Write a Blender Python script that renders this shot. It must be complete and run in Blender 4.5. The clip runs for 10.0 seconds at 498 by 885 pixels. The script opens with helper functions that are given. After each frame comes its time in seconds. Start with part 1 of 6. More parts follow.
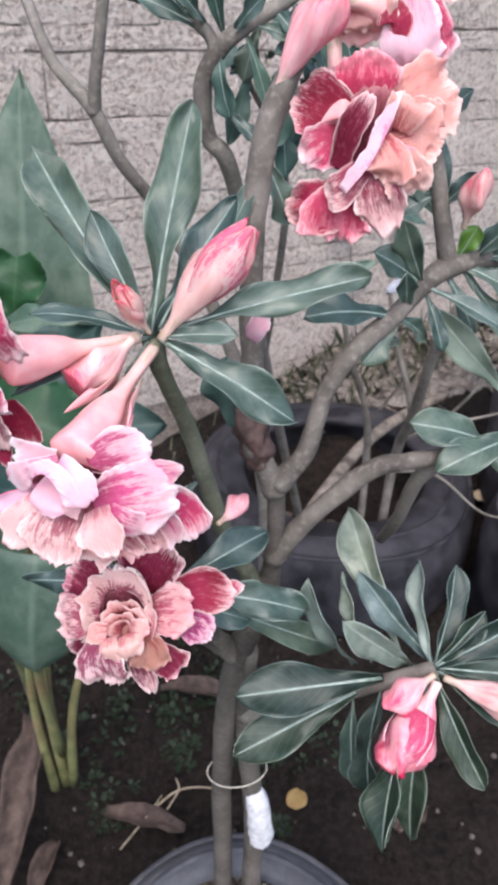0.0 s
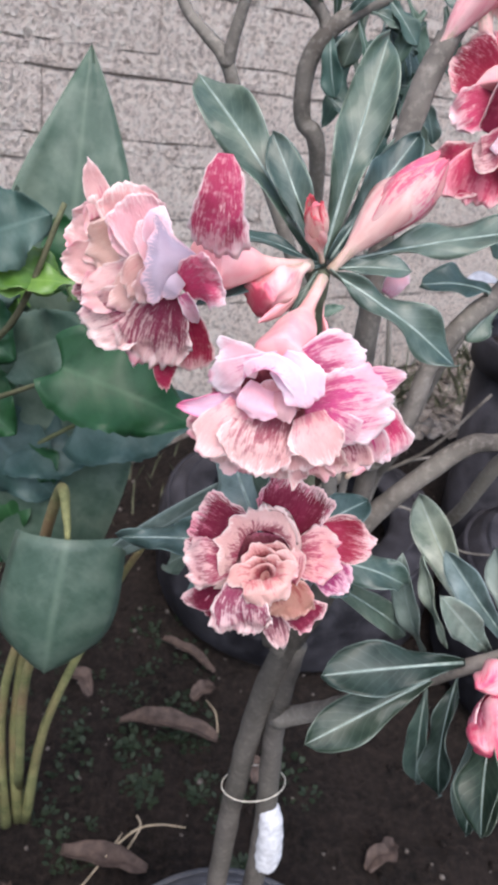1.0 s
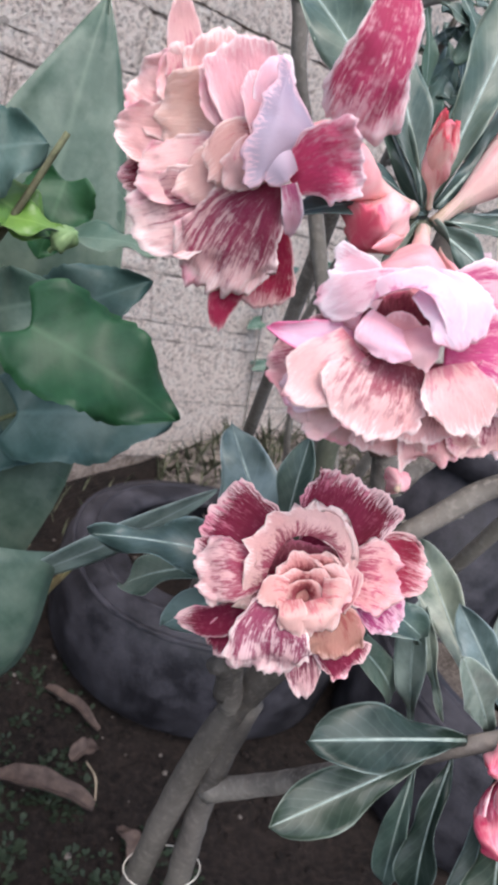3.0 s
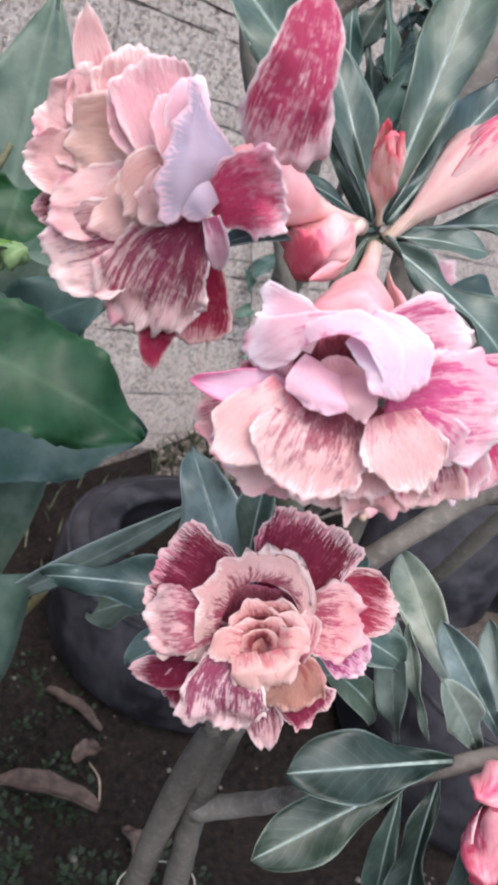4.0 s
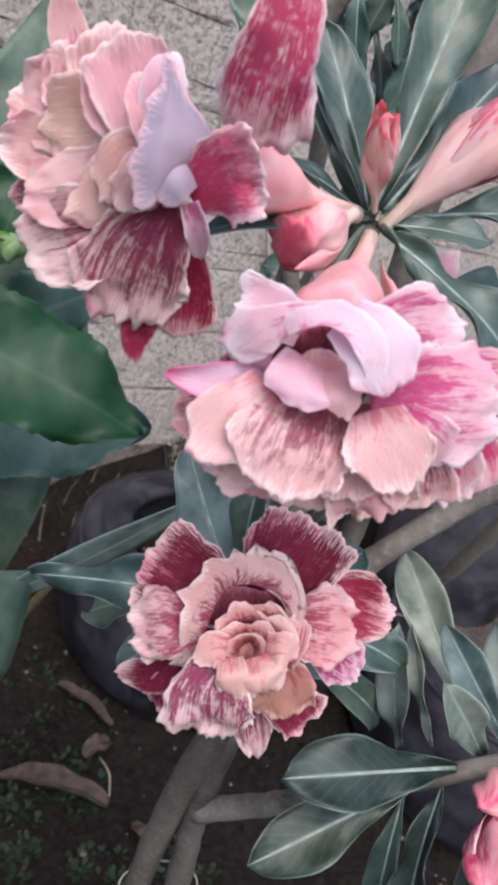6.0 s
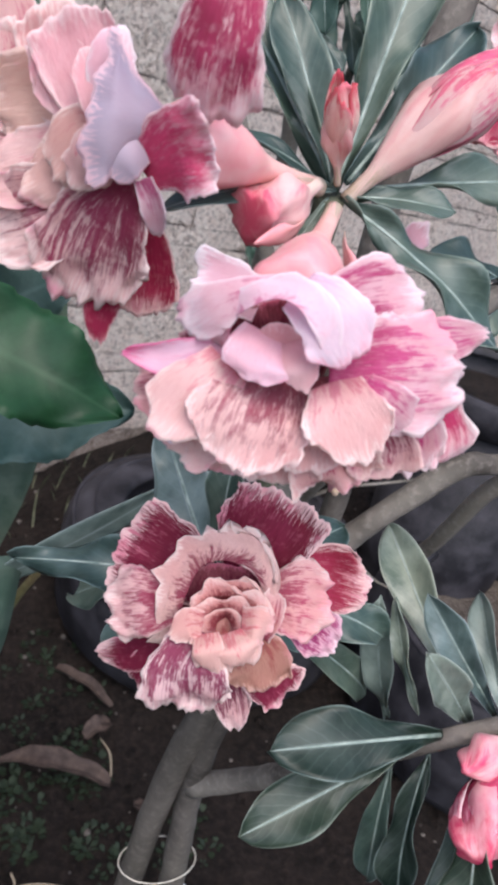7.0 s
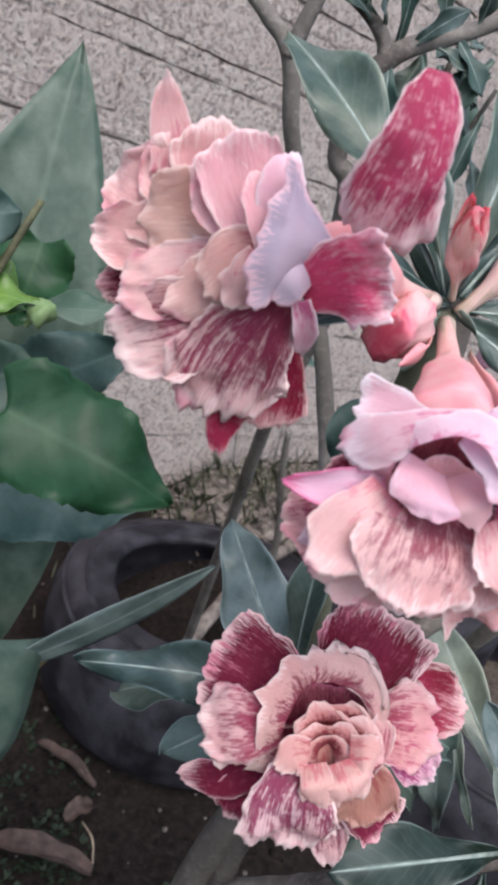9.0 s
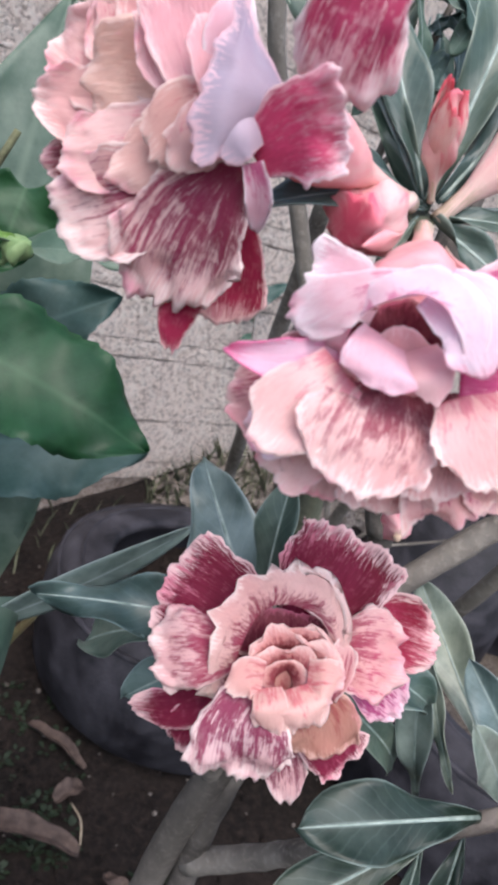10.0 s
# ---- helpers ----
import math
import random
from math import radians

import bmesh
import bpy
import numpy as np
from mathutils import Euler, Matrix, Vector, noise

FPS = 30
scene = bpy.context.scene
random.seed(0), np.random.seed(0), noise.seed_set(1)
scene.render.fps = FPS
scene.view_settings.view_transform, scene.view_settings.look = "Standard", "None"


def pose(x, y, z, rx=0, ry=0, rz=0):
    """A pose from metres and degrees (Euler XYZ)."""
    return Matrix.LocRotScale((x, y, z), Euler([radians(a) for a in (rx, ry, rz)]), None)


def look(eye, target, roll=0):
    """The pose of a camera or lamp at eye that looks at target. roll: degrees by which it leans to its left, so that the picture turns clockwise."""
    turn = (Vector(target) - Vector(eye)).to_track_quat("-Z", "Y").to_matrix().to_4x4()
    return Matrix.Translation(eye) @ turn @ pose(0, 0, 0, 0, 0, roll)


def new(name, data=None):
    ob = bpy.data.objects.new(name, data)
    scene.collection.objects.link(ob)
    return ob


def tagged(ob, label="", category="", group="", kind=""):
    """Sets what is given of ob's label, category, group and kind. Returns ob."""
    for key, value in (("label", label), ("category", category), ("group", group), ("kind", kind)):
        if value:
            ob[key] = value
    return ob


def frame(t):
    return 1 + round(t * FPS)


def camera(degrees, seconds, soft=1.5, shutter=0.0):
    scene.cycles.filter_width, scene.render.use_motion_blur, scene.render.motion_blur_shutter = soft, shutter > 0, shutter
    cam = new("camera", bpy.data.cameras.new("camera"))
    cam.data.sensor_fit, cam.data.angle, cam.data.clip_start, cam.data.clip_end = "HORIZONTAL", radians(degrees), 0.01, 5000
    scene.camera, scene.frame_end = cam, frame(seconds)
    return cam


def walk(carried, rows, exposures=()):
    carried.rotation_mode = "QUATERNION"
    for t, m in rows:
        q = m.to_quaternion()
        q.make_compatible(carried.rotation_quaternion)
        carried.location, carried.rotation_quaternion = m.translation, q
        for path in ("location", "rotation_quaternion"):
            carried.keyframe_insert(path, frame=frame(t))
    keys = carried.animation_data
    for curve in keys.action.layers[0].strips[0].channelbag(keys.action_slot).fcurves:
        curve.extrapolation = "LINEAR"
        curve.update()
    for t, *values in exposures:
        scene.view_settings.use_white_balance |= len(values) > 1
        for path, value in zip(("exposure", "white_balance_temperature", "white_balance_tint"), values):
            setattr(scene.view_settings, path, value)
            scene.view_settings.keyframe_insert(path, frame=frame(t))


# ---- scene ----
cam = camera(38.0, 10.0, soft=3.8)
cam.data.dof.use_dof, cam.data.dof.focus_distance, cam.data.dof.aperture_fstop = True, 0.26, 48.0
PATH = [
    (0, (0.079, 0.079, 1.091), (0.031, 1.707, -0.069), 0.1),
    (0.5, (0.033, 0.062, 1.056), (0.055, 1.707, -0.082), 2.6),
    (1, (-0.015, 0.061, 1.04), (0.143, 1.77, 0.014), 7.2),
    (1.5, (-0.029, 0.08, 1.004), (0.319, 1.811, 0.066), 12.7),
    (2, (-0.04, 0.084, 0.976), (0.38, 1.844, 0.124), 17.9),
    (2.2, (-0.051, 0.09, 0.979), (0.344, 1.874, 0.168), 18.8),
    (3.3, (-0.053, 0.114, 0.969), (0.365, 1.878, 0.126), 18.5),
    (3.5, (-0.046, 0.117, 0.974), (0.355, 1.871, 0.1), 17.0),
    (4, (-0.038, 0.129, 0.984), (0.375, 1.884, 0.118), 16.5),
    (4.5, (-0.033, 0.132, 0.987), (0.374, 1.882, 0.109), 16.2),
    (5, (-0.028, 0.137, 0.979), (0.372, 1.889, 0.101), 16.5),
    (5.5, (-0.027, 0.139, 0.982), (0.351, 1.896, 0.104), 16.2),
    (5.7, (-0.029, 0.138, 0.983), (0.343, 1.898, 0.108), 16.3),
    (6.8, (-0.025, 0.131, 0.983), (0.346, 1.851, 0.033), 15.5),
    (7, (-0.022, 0.134, 0.984), (0.372, 1.859, 0.052), 14.9),
    (7.5, (0.003, 0.143, 1.002), (0.339, 1.868, 0.046), 12.0),
    (8, (0.003, 0.144, 1.03), (0.265, 1.915, 0.139), 11.3),
    (8.2, (-0.005, 0.142, 1.021), (0.275, 1.934, 0.179), 12.6),
    (8.5, (-0.022, 0.143, 1.004), (0.318, 1.932, 0.175), 14.1),
    (9, (-0.058, 0.15, 0.984), (0.366, 1.947, 0.216), 17.0),
    (9.5, (-0.047, 0.151, 0.961), (0.373, 1.941, 0.173), 17.9),
    (10, (-0.039, 0.15, 0.962), (0.37, 1.946, 0.184), 18.0),
]
EXPOSURES = [(0, 1.24), (0.5, 1.22), (1, 1.22), (2, 1.15), (3.5, 1.25), (4.5, 0.97), (5.5, 0.88), (7, 0.97), (8, 0.82), (8.5, 0.83), (9, 0.92), (9.5, 1.08), (10, 1.15)]
walk(cam, [(t, look(eye, target, roll)) for t, eye, target, roll in PATH], EXPOSURES)

# ---- world and sun ----
world = bpy.data.worlds.new("sky")
scene.world = world
world.use_nodes = True
wn = world.node_tree.nodes
sky = wn.new("ShaderNodeTexSky")
sky.sky_type = "NISHITA"
sky.sun_disc = False
sky.sun_elevation = radians(64)
sky.sun_rotation = radians(186)
sky.air_density, sky.dust_density = 1.0, 3.0
world.node_tree.links.new(sky.outputs[0], wn["Background"].inputs[0])
wn["Background"].inputs[1].default_value = 0.165
sun_data = bpy.data.lights.new("sun", "SUN")
sun_data.energy, sun_data.angle, sun_data.color = 1.2, radians(50), (0.97, 0.965, 1.0)
sun = new("sun", sun_data)
sun.matrix_world = look((0.5, -2.0, 2.4), (0, 0, 0))


# ---- materials ----
def make_mat(name, rough=0.6, spec=0.4):
    m = bpy.data.materials.new(name)
    m.use_nodes = True
    nt = m.node_tree
    b = nt.nodes["Principled BSDF"]
    b.inputs["Roughness"].default_value = rough
    b.inputs["Specular IOR Level"].default_value = spec
    return m, nt, b


def node(nt, kind, **inputs):
    n = nt.nodes.new(kind)
    for key, value in inputs.items():
        key = key.replace("_", " ")
        if isinstance(value, bpy.types.NodeSocket):
            nt.links.new(value, n.inputs[key])
        else:
            n.inputs[key].default_value = value
    return n


def noise_tex(nt, vec, scale, detail=4.0, rough=0.55, dist=0.0):
    n = node(nt, "ShaderNodeTexNoise", Scale=scale, Detail=detail, Roughness=rough, Distortion=dist)
    if vec is not None:
        nt.links.new(vec, n.inputs["Vector"])
    return n.outputs["Fac"]


def ramp(nt, fac, stops):
    r = nt.nodes.new("ShaderNodeValToRGB")
    nt.links.new(fac, r.inputs[0])
    e = r.color_ramp.elements
    while len(e) < len(stops):
        e.new(0.5)
    for k, (p, c) in zip(e, stops):
        k.position = p
        k.color = (*c, 1) if len(c) == 3 else c
    return r.outputs[0]


def math_node(nt, op, a, b=0.0, clamp=False):
    n = nt.nodes.new("ShaderNodeMath")
    n.operation, n.use_clamp = op, clamp
    for i, v in enumerate((a, b)):
        if isinstance(v, bpy.types.NodeSocket):
            nt.links.new(v, n.inputs[i])
        else:
            n.inputs[i].default_value = v
    return n.outputs[0]


def mix(nt, fac, a, b, blend="MIX"):
    n = nt.nodes.new("ShaderNodeMix")
    n.data_type, n.blend_type = "RGBA", blend
    for sock, v in ((n.inputs[0], fac), (n.inputs[6], a), (n.inputs[7], b)):
        if isinstance(v, bpy.types.NodeSocket):
            nt.links.new(v, sock)
        else:
            sock.default_value = (*v, 1) if isinstance(v, tuple) else v
    return n.outputs[2]


def bump(nt, b, height, strength, dist=0.01):
    n = node(nt, "ShaderNodeBump", Strength=strength, Distance=dist, Height=height)
    nt.links.new(n.outputs[0], b.inputs["Normal"])


def coords(nt, which="Object"):
    return nt.nodes.new("ShaderNodeTexCoord").outputs[which]


def uv_parts(nt):
    """Across and along, with an offset that differs from piece to piece."""
    uv = coords(nt, "UV")
    sep = nt.nodes.new("ShaderNodeSeparateXYZ")
    nt.links.new(uv, sep.inputs[0])
    rnd = nt.nodes.new("ShaderNodeObjectInfo").outputs["Random"]
    return sep.outputs[0], sep.outputs[1], rnd


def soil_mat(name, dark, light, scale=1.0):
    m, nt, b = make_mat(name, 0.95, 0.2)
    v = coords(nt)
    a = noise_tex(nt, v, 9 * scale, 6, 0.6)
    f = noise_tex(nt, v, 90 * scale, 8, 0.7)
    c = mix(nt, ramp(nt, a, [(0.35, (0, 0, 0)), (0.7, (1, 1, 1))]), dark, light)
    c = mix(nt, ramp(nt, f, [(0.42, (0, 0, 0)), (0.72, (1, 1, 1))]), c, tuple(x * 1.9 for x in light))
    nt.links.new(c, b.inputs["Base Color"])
    bump(nt, b, f, 0.9, 0.012)
    return m


def rough_wall_mat(name, low, mid, high, strength=1.0):
    m, nt, b = make_mat(name, 0.95, 0.12)
    geo = nt.nodes.new("ShaderNodeNewGeometry").outputs["Position"]
    big = noise_tex(nt, geo, 5, 3)
    lump = noise_tex(nt, geo, 42, 4, 0.6, 0.3)
    grit = noise_tex(nt, geo, 115, 8, 0.72, 0.3)
    fine = noise_tex(nt, geo, 420, 3, 0.6)
    pit = ramp(nt, noise_tex(nt, geo, 120, 4, 0.65, 0.5), [(0.40, (0, 0, 0)), (0.50, (1, 1, 1))])
    h = math_node(nt, "ADD", math_node(nt, "MULTIPLY", grit, 0.75), math_node(nt, "MULTIPLY", lump, 0.45))
    # hollows of the grain take a darker colour, painting their shade
    c = ramp(nt, h, [(0.45, low), (0.54, mid), (0.70, high)])
    c = mix(nt, math_node(nt, "MULTIPLY", ramp(nt, big, [(0.4, (0, 0, 0)), (0.7, (1, 1, 1))]), 0.35), c, mid)
    # shadow inside the pits is painted too, on top of the relief
    c = mix(nt, math_node(nt, "MULTIPLY", math_node(nt, "SUBTRACT", 1.0, pit), 0.5), c, tuple(0.75 * k for k in low))
    nt.links.new(c, b.inputs["Base Color"])
    relief = math_node(nt, "ADD", math_node(nt, "ADD", h, math_node(nt, "MULTIPLY", pit, 0.5)), math_node(nt, "MULTIPLY", fine, 0.34))
    bump(nt, b, relief, strength, 0.042)
    return m


def rubber_mat(name, col, dusty):
    m, nt, b = make_mat(name, 0.55, 0.2)
    v = coords(nt)
    d = noise_tex(nt, v, 14, 6, 0.65)
    f = noise_tex(nt, v, 160, 4)
    c = mix(nt, ramp(nt, d, [(0.4, (0, 0, 0)), (0.75, (1, 1, 1))]), col, dusty)
    nt.links.new(c, b.inputs["Base Color"])
    nt.links.new(ramp(nt, d, [(0.3, (0.42,) * 3), (0.7, (0.8,) * 3)]), b.inputs["Roughness"])
    bump(nt, b, f, 0.25, 0.004)
    return m


def bark_mat(name, dark, light, green):
    m, nt, b = make_mat(name, 0.75, 0.3)
    v = coords(nt)
    a = noise_tex(nt, v, 22, 5)
    f = noise_tex(nt, v, 240, 5, 0.6)
    c = mix(nt, ramp(nt, a, [(0.36, (0, 0, 0)), (0.66, (1, 1, 1))]), dark, light)
    c = mix(nt, math_node(nt, "MULTIPLY", ramp(nt, noise_tex(nt, v, 11, 2), [(0.45, (0, 0, 0)), (0.7, (1, 1, 1))]), 0.6), c, green)
    c = mix(nt, math_node(nt, "MULTIPLY", ramp(nt, f, [(0.5, (0, 0, 0)), (0.75, (1, 1, 1))]), 0.4), c, tuple(x * 1.6 for x in light))
    nt.links.new(c, b.inputs["Base Color"])
    bump(nt, b, f, 0.4, 0.002)
    return m


def leaf_mat(name, dark, light, rib, rough=0.38, dust_sheen=0.25, veins=0.5, spec=0.45):
    m, nt, b = make_mat(name, rough, spec)
    u, v, rnd = uv_parts(nt)
    du = math_node(nt, "ABSOLUTE", math_node(nt, "SUBTRACT", u, 0.5))
    obj = coords(nt)
    blot = noise_tex(nt, obj, 60, 5, 0.6)
    c = mix(nt, ramp(nt, blot, [(0.35, (0, 0, 0)), (0.7, (1, 1, 1))]), dark, light)
    # side veins run obliquely from the midrib
    ph = math_node(nt, "SUBTRACT", math_node(nt, "MULTIPLY", v, 11.0), math_node(nt, "MULTIPLY", du, 5.0))
    ph = math_node(nt, "ADD", ph, math_node(nt, "MULTIPLY", noise_tex(nt, obj, 45, 3), 1.6))
    wv = math_node(nt, "SINE", math_node(nt, "MULTIPLY", ph, 6.283))
    vein = ramp(nt, wv, [(0.78, (0, 0, 0)), (1.0, (1, 1, 1))])
    c = mix(nt, math_node(nt, "MULTIPLY", vein, veins * 0.09), c, rib)
    # thin pale edge
    edge = ramp(nt, du, [(0.465, (0, 0, 0)), (0.5, (1, 1, 1))])
    c = mix(nt, math_node(nt, "MULTIPLY", edge, 0.55), c, rib)
    ribf = ramp(nt, du, [(0.008, (1, 1, 1)), (0.045, (0, 0, 0))])
    c = mix(nt, math_node(nt, "MULTIPLY", ribf, 0.5), c, rib)
    # pale mottling: dust together with sky sheen, both painted into the colour
    d2 = ramp(nt, noise_tex(nt, obj, 36, 5, 0.6), [(0.44, (0, 0, 0)), (0.70, (1, 1, 1))])
    c = mix(nt, math_node(nt, "MULTIPLY", d2, dust_sheen), c, (0.28, 0.32, 0.275))
    tone = ramp(nt, rnd, [(0.0, (0.66, 0.76, 0.84)), (1.0, (1.25, 1.2, 1.06))])
    c = mix(nt, 1.0, c, tone, "MULTIPLY")
    nt.links.new(c, b.inputs["Base Color"])
    bump(nt, b, math_node(nt, "ADD", math_node(nt, "MULTIPLY", wv, 0.03), blot), 0.28, 0.002)
    out = nt.nodes["Material Output"]
    tr = node(nt, "ShaderNodeBsdfTranslucent", Color=mix(nt, 0.5, c, (0.12, 0.22, 0.06)))
    mx = node(nt, "ShaderNodeMixShader", Fac=0.12)
    nt.links.new(b.outputs[0], mx.inputs[1])
    nt.links.new(tr.outputs[0], mx.inputs[2])
    nt.links.new(mx.outputs[0], out.inputs[0])
    return m


def petal_mat(name, body, vein, rim, reach=0.5, strength=0.8, rim_width=0.06, fan=9.0, spread=1.0, second=None, flip=False, hot=0.5, relief=0.45, soft=0.05):
    """Petal skin: body colour, streaks of the vein colour that run from the base up to reach, and a pale rim. second: a tint in large patches."""
    m, nt, b = make_mat(name, 0.6, 0.22)
    u, v, rnd = uv_parts(nt)
    du = math_node(nt, "ABSOLUTE", math_node(nt, "SUBTRACT", u, 0.5))
    off = math_node(nt, "MULTIPLY", rnd, 37.0)

    def fan_noise(mult, along, detail, dist):
        comb = nt.nodes.new("ShaderNodeCombineXYZ")
        nt.links.new(math_node(nt, "ADD", math_node(nt, "MULTIPLY", u, fan * mult), off), comb.inputs[0])
        nt.links.new(math_node(nt, "MULTIPLY", v, along), comb.inputs[1])
        nt.links.new(off, comb.inputs[2])
        return noise_tex(nt, comb.outputs[0], 1.0, detail, 0.6, dist)

    streak = fan_noise(0.9, 1.6, 4, 0.5)
    fine = fan_noise(4.5, 5.0, 4, 0.6)
    hair = fan_noise(11.0, 9.0, 3, 0.4)
    obj = coords(nt)
    blot = noise_tex(nt, obj, 85, 4, 0.6)
    patch = noise_tex(nt, obj, 38, 2, 0.5)
    base = mix(nt, ramp(nt, blot, [(0.35, (0, 0, 0)), (0.7, (1, 1, 1))]), body, (body[0] * 0.93, body[1] * 0.76, body[2] * 0.78))
    if second:
        base = mix(nt, ramp(nt, patch, [(0.42, (0, 0, 0)), (0.66, (1, 1, 1))]), base, second)
    base = mix(nt, math_node(nt, "MULTIPLY", ramp(nt, hair, [(0.48, (0, 0, 0)), (0.72, (1, 1, 1))]), 0.20), base, vein)
    field = math_node(nt, "MULTIPLY", math_node(nt, "SUBTRACT", v, reach) if flip else math_node(nt, "SUBTRACT", reach, v), 1.7)
    spot = noise_tex(nt, obj, 420, 2, 0.5)
    for tex, amount in ((streak, 2.6), (fine, 2.2), (hair, 0.9), (spot, 1.1)):
        field = math_node(nt, "ADD", field, math_node(nt, "MULTIPLY", math_node(nt, "SUBTRACT", tex, 0.5), amount * spread))
    f = ramp(nt, field, [(-0.05 - soft, (0, 0, 0)), (0.50 + soft, (1, 1, 1))])
    deep = mix(nt, ramp(nt, math_node(nt, "ADD", math_node(nt, "MULTIPLY", patch, 0.6), math_node(nt, "MULTIPLY", fine, 0.4)), [(0.42, (0, 0, 0)), (0.66, (1, 1, 1))]), vein, (min(0.8, vein[0] * 1.5 + 0.03), vein[1] * 1.8 + 0.008, vein[2] * 1.8 + 0.02))
    fleck = math_node(nt, "ADD", math_node(nt, "MULTIPLY", spot, 0.55), math_node(nt, "MULTIPLY", fine, 0.45))
    gaps = ramp(nt, fleck, [(0.52, (1, 1, 1)), (0.63, (0.45 if hot < 0.4 else 0.78,) * 3)])
    c = mix(nt, math_node(nt, "MULTIPLY", math_node(nt, "MULTIPLY", f, gaps), strength), base, deep)
    e1 = math_node(nt, "MAXIMUM", math_node(nt, "MULTIPLY", du, 2.0), v)
    e1 = math_node(nt, "ADD", e1, math_node(nt, "MULTIPLY", math_node(nt, "ADD", math_node(nt, "SUBTRACT", fine, 0.5), math_node(nt, "SUBTRACT", hair, 0.5)), 0.62))
    rimf = ramp(nt, e1, [(1.0 - 2.2 * rim_width, (0, 0, 0)), (1.0 - 0.2 * rim_width, (1, 1, 1))])
    accent = ramp(nt, noise_tex(nt, obj, 70, 3, 0.6), [(0.54, (0, 0, 0)), (0.66, (hot,) * 3)])
    edge_col = mix(nt, accent, rim, (0.84, 0.13, 0.30))
    c = mix(nt, math_node(nt, "MULTIPLY", rimf, 0.9), c, edge_col)
    lip = ramp(nt, math_node(nt, "MAXIMUM", math_node(nt, "MULTIPLY", du, 2.0), v), [(0.945, (0, 0, 0)), (0.985, (0.75,) * 3)])
    c = mix(nt, lip, c, edge_col)
    nt.links.new(c, b.inputs["Base Color"])
    bump(nt, b, math_node(nt, "ADD", math_node(nt, "ADD", math_node(nt, "MULTIPLY", fine, 0.9), math_node(nt, "MULTIPLY", streak, 0.5)), math_node(nt, "MULTIPLY", blot, 0.3)), relief, 0.0014)
    out = nt.nodes["Material Output"]
    tr = node(nt, "ShaderNodeBsdfTranslucent", Color=c)
    mx = node(nt, "ShaderNodeMixShader", Fac=0.38)
    nt.links.new(b.outputs[0], mx.inputs[1])
    nt.links.new(tr.outputs[0], mx.inputs[2])
    nt.links.new(mx.outputs[0], out.inputs[0])
    return m


def bud_mat(name, base, mid, tip):
    m, nt, b = make_mat(name, 0.5, 0.35)
    u, v, rnd = uv_parts(nt)
    comb = nt.nodes.new("ShaderNodeCombineXYZ")
    nt.links.new(math_node(nt, "MULTIPLY", math_node(nt, "SINE", math_node(nt, "MULTIPLY", math_node(nt, "ADD", u, math_node(nt, "MULTIPLY", v, 0.5)), 6.283)), 1.6), comb.inputs[0])
    nt.links.new(math_node(nt, "MULTIPLY", v, 1.6), comb.inputs[1])
    nt.links.new(math_node(nt, "MULTIPLY", rnd, 19.0), comb.inputs[2])
    s = noise_tex(nt, comb.outputs[0], 2.4, 5, 0.6, 0.6)
    f = math_node(nt, "ADD", v, math_node(nt, "MULTIPLY", math_node(nt, "SUBTRACT", s, 0.5), 1.1))
    c = ramp(nt, f, [(0.02, base), (0.2, mid), (0.55, tuple(0.6 * x + 0.4 * y for x, y in zip(mid, tip))), (0.88, tip)])
    st = math_node(nt, "MULTIPLY", ramp(nt, s, [(0.53, (0, 0, 0)), (0.66, (1, 1, 1))]), ramp(nt, v, [(0.15, (0, 0, 0)), (0.65, (0.85,) * 3)]))
    c = mix(nt, st, c, tip)
    fine = noise_tex(nt, coords(nt), 110, 4)
    c = mix(nt, math_node(nt, "MULTIPLY", ramp(nt, fine, [(0.45, (0, 0, 0)), (0.75, (1, 1, 1))]), 0.3), c, (0.9, 0.78, 0.72))
    nt.links.new(c, b.inputs["Base Color"])
    bump(nt, b, fine, 0.25, 0.001)
    out = nt.nodes["Material Output"]
    tr = node(nt, "ShaderNodeBsdfTranslucent", Color=c)
    mx = node(nt, "ShaderNodeMixShader", Fac=0.2)
    nt.links.new(b.outputs[0], mx.inputs[1])
    nt.links.new(tr.outputs[0], mx.inputs[2])
    nt.links.new(mx.outputs[0], out.inputs[0])
    return m


def plain_mat(name, col, col2, rough=0.7, scale=80):
    m, nt, b = make_mat(name, rough, 0.35)
    n = noise_tex(nt, coords(nt), scale, 5, 0.6)
    nt.links.new(mix(nt, ramp(nt, n, [(0.35, (0, 0, 0)), (0.7, (1, 1, 1))]), col, col2), b.inputs["Base Color"])
    bump(nt, b, n, 0.35, 0.002)
    return m


# garden soil, its colour lowered to hold the deep shade under the plants
SHADED_SOIL = soil_mat("soil", (0.0018, 0.0012, 0.0009), (0.0150, 0.0104, 0.0086))
POTSOIL = soil_mat("gravelly_soil", (0.03, 0.022, 0.017), (0.12, 0.10, 0.085), 2.0)
RUBBLE = soil_mat("rubble", (0.06, 0.05, 0.044), (0.32, 0.28, 0.25), 2.2)
BRICK = rough_wall_mat("rough_brick", (0.29, 0.225, 0.19), (0.93, 0.785, 0.71), (0.97, 0.88, 0.81))
MORTAR = rough_wall_mat("mortar", (0.29, 0.225, 0.19), (0.93, 0.785, 0.71), (0.97, 0.88, 0.81))
JOINT = rough_wall_mat("joint", (0.17, 0.13, 0.11), (0.40, 0.33, 0.29), (0.60, 0.51, 0.46))
RUBBER = rubber_mat("rubber", (0.010, 0.0095, 0.012), (0.052, 0.049, 0.058))
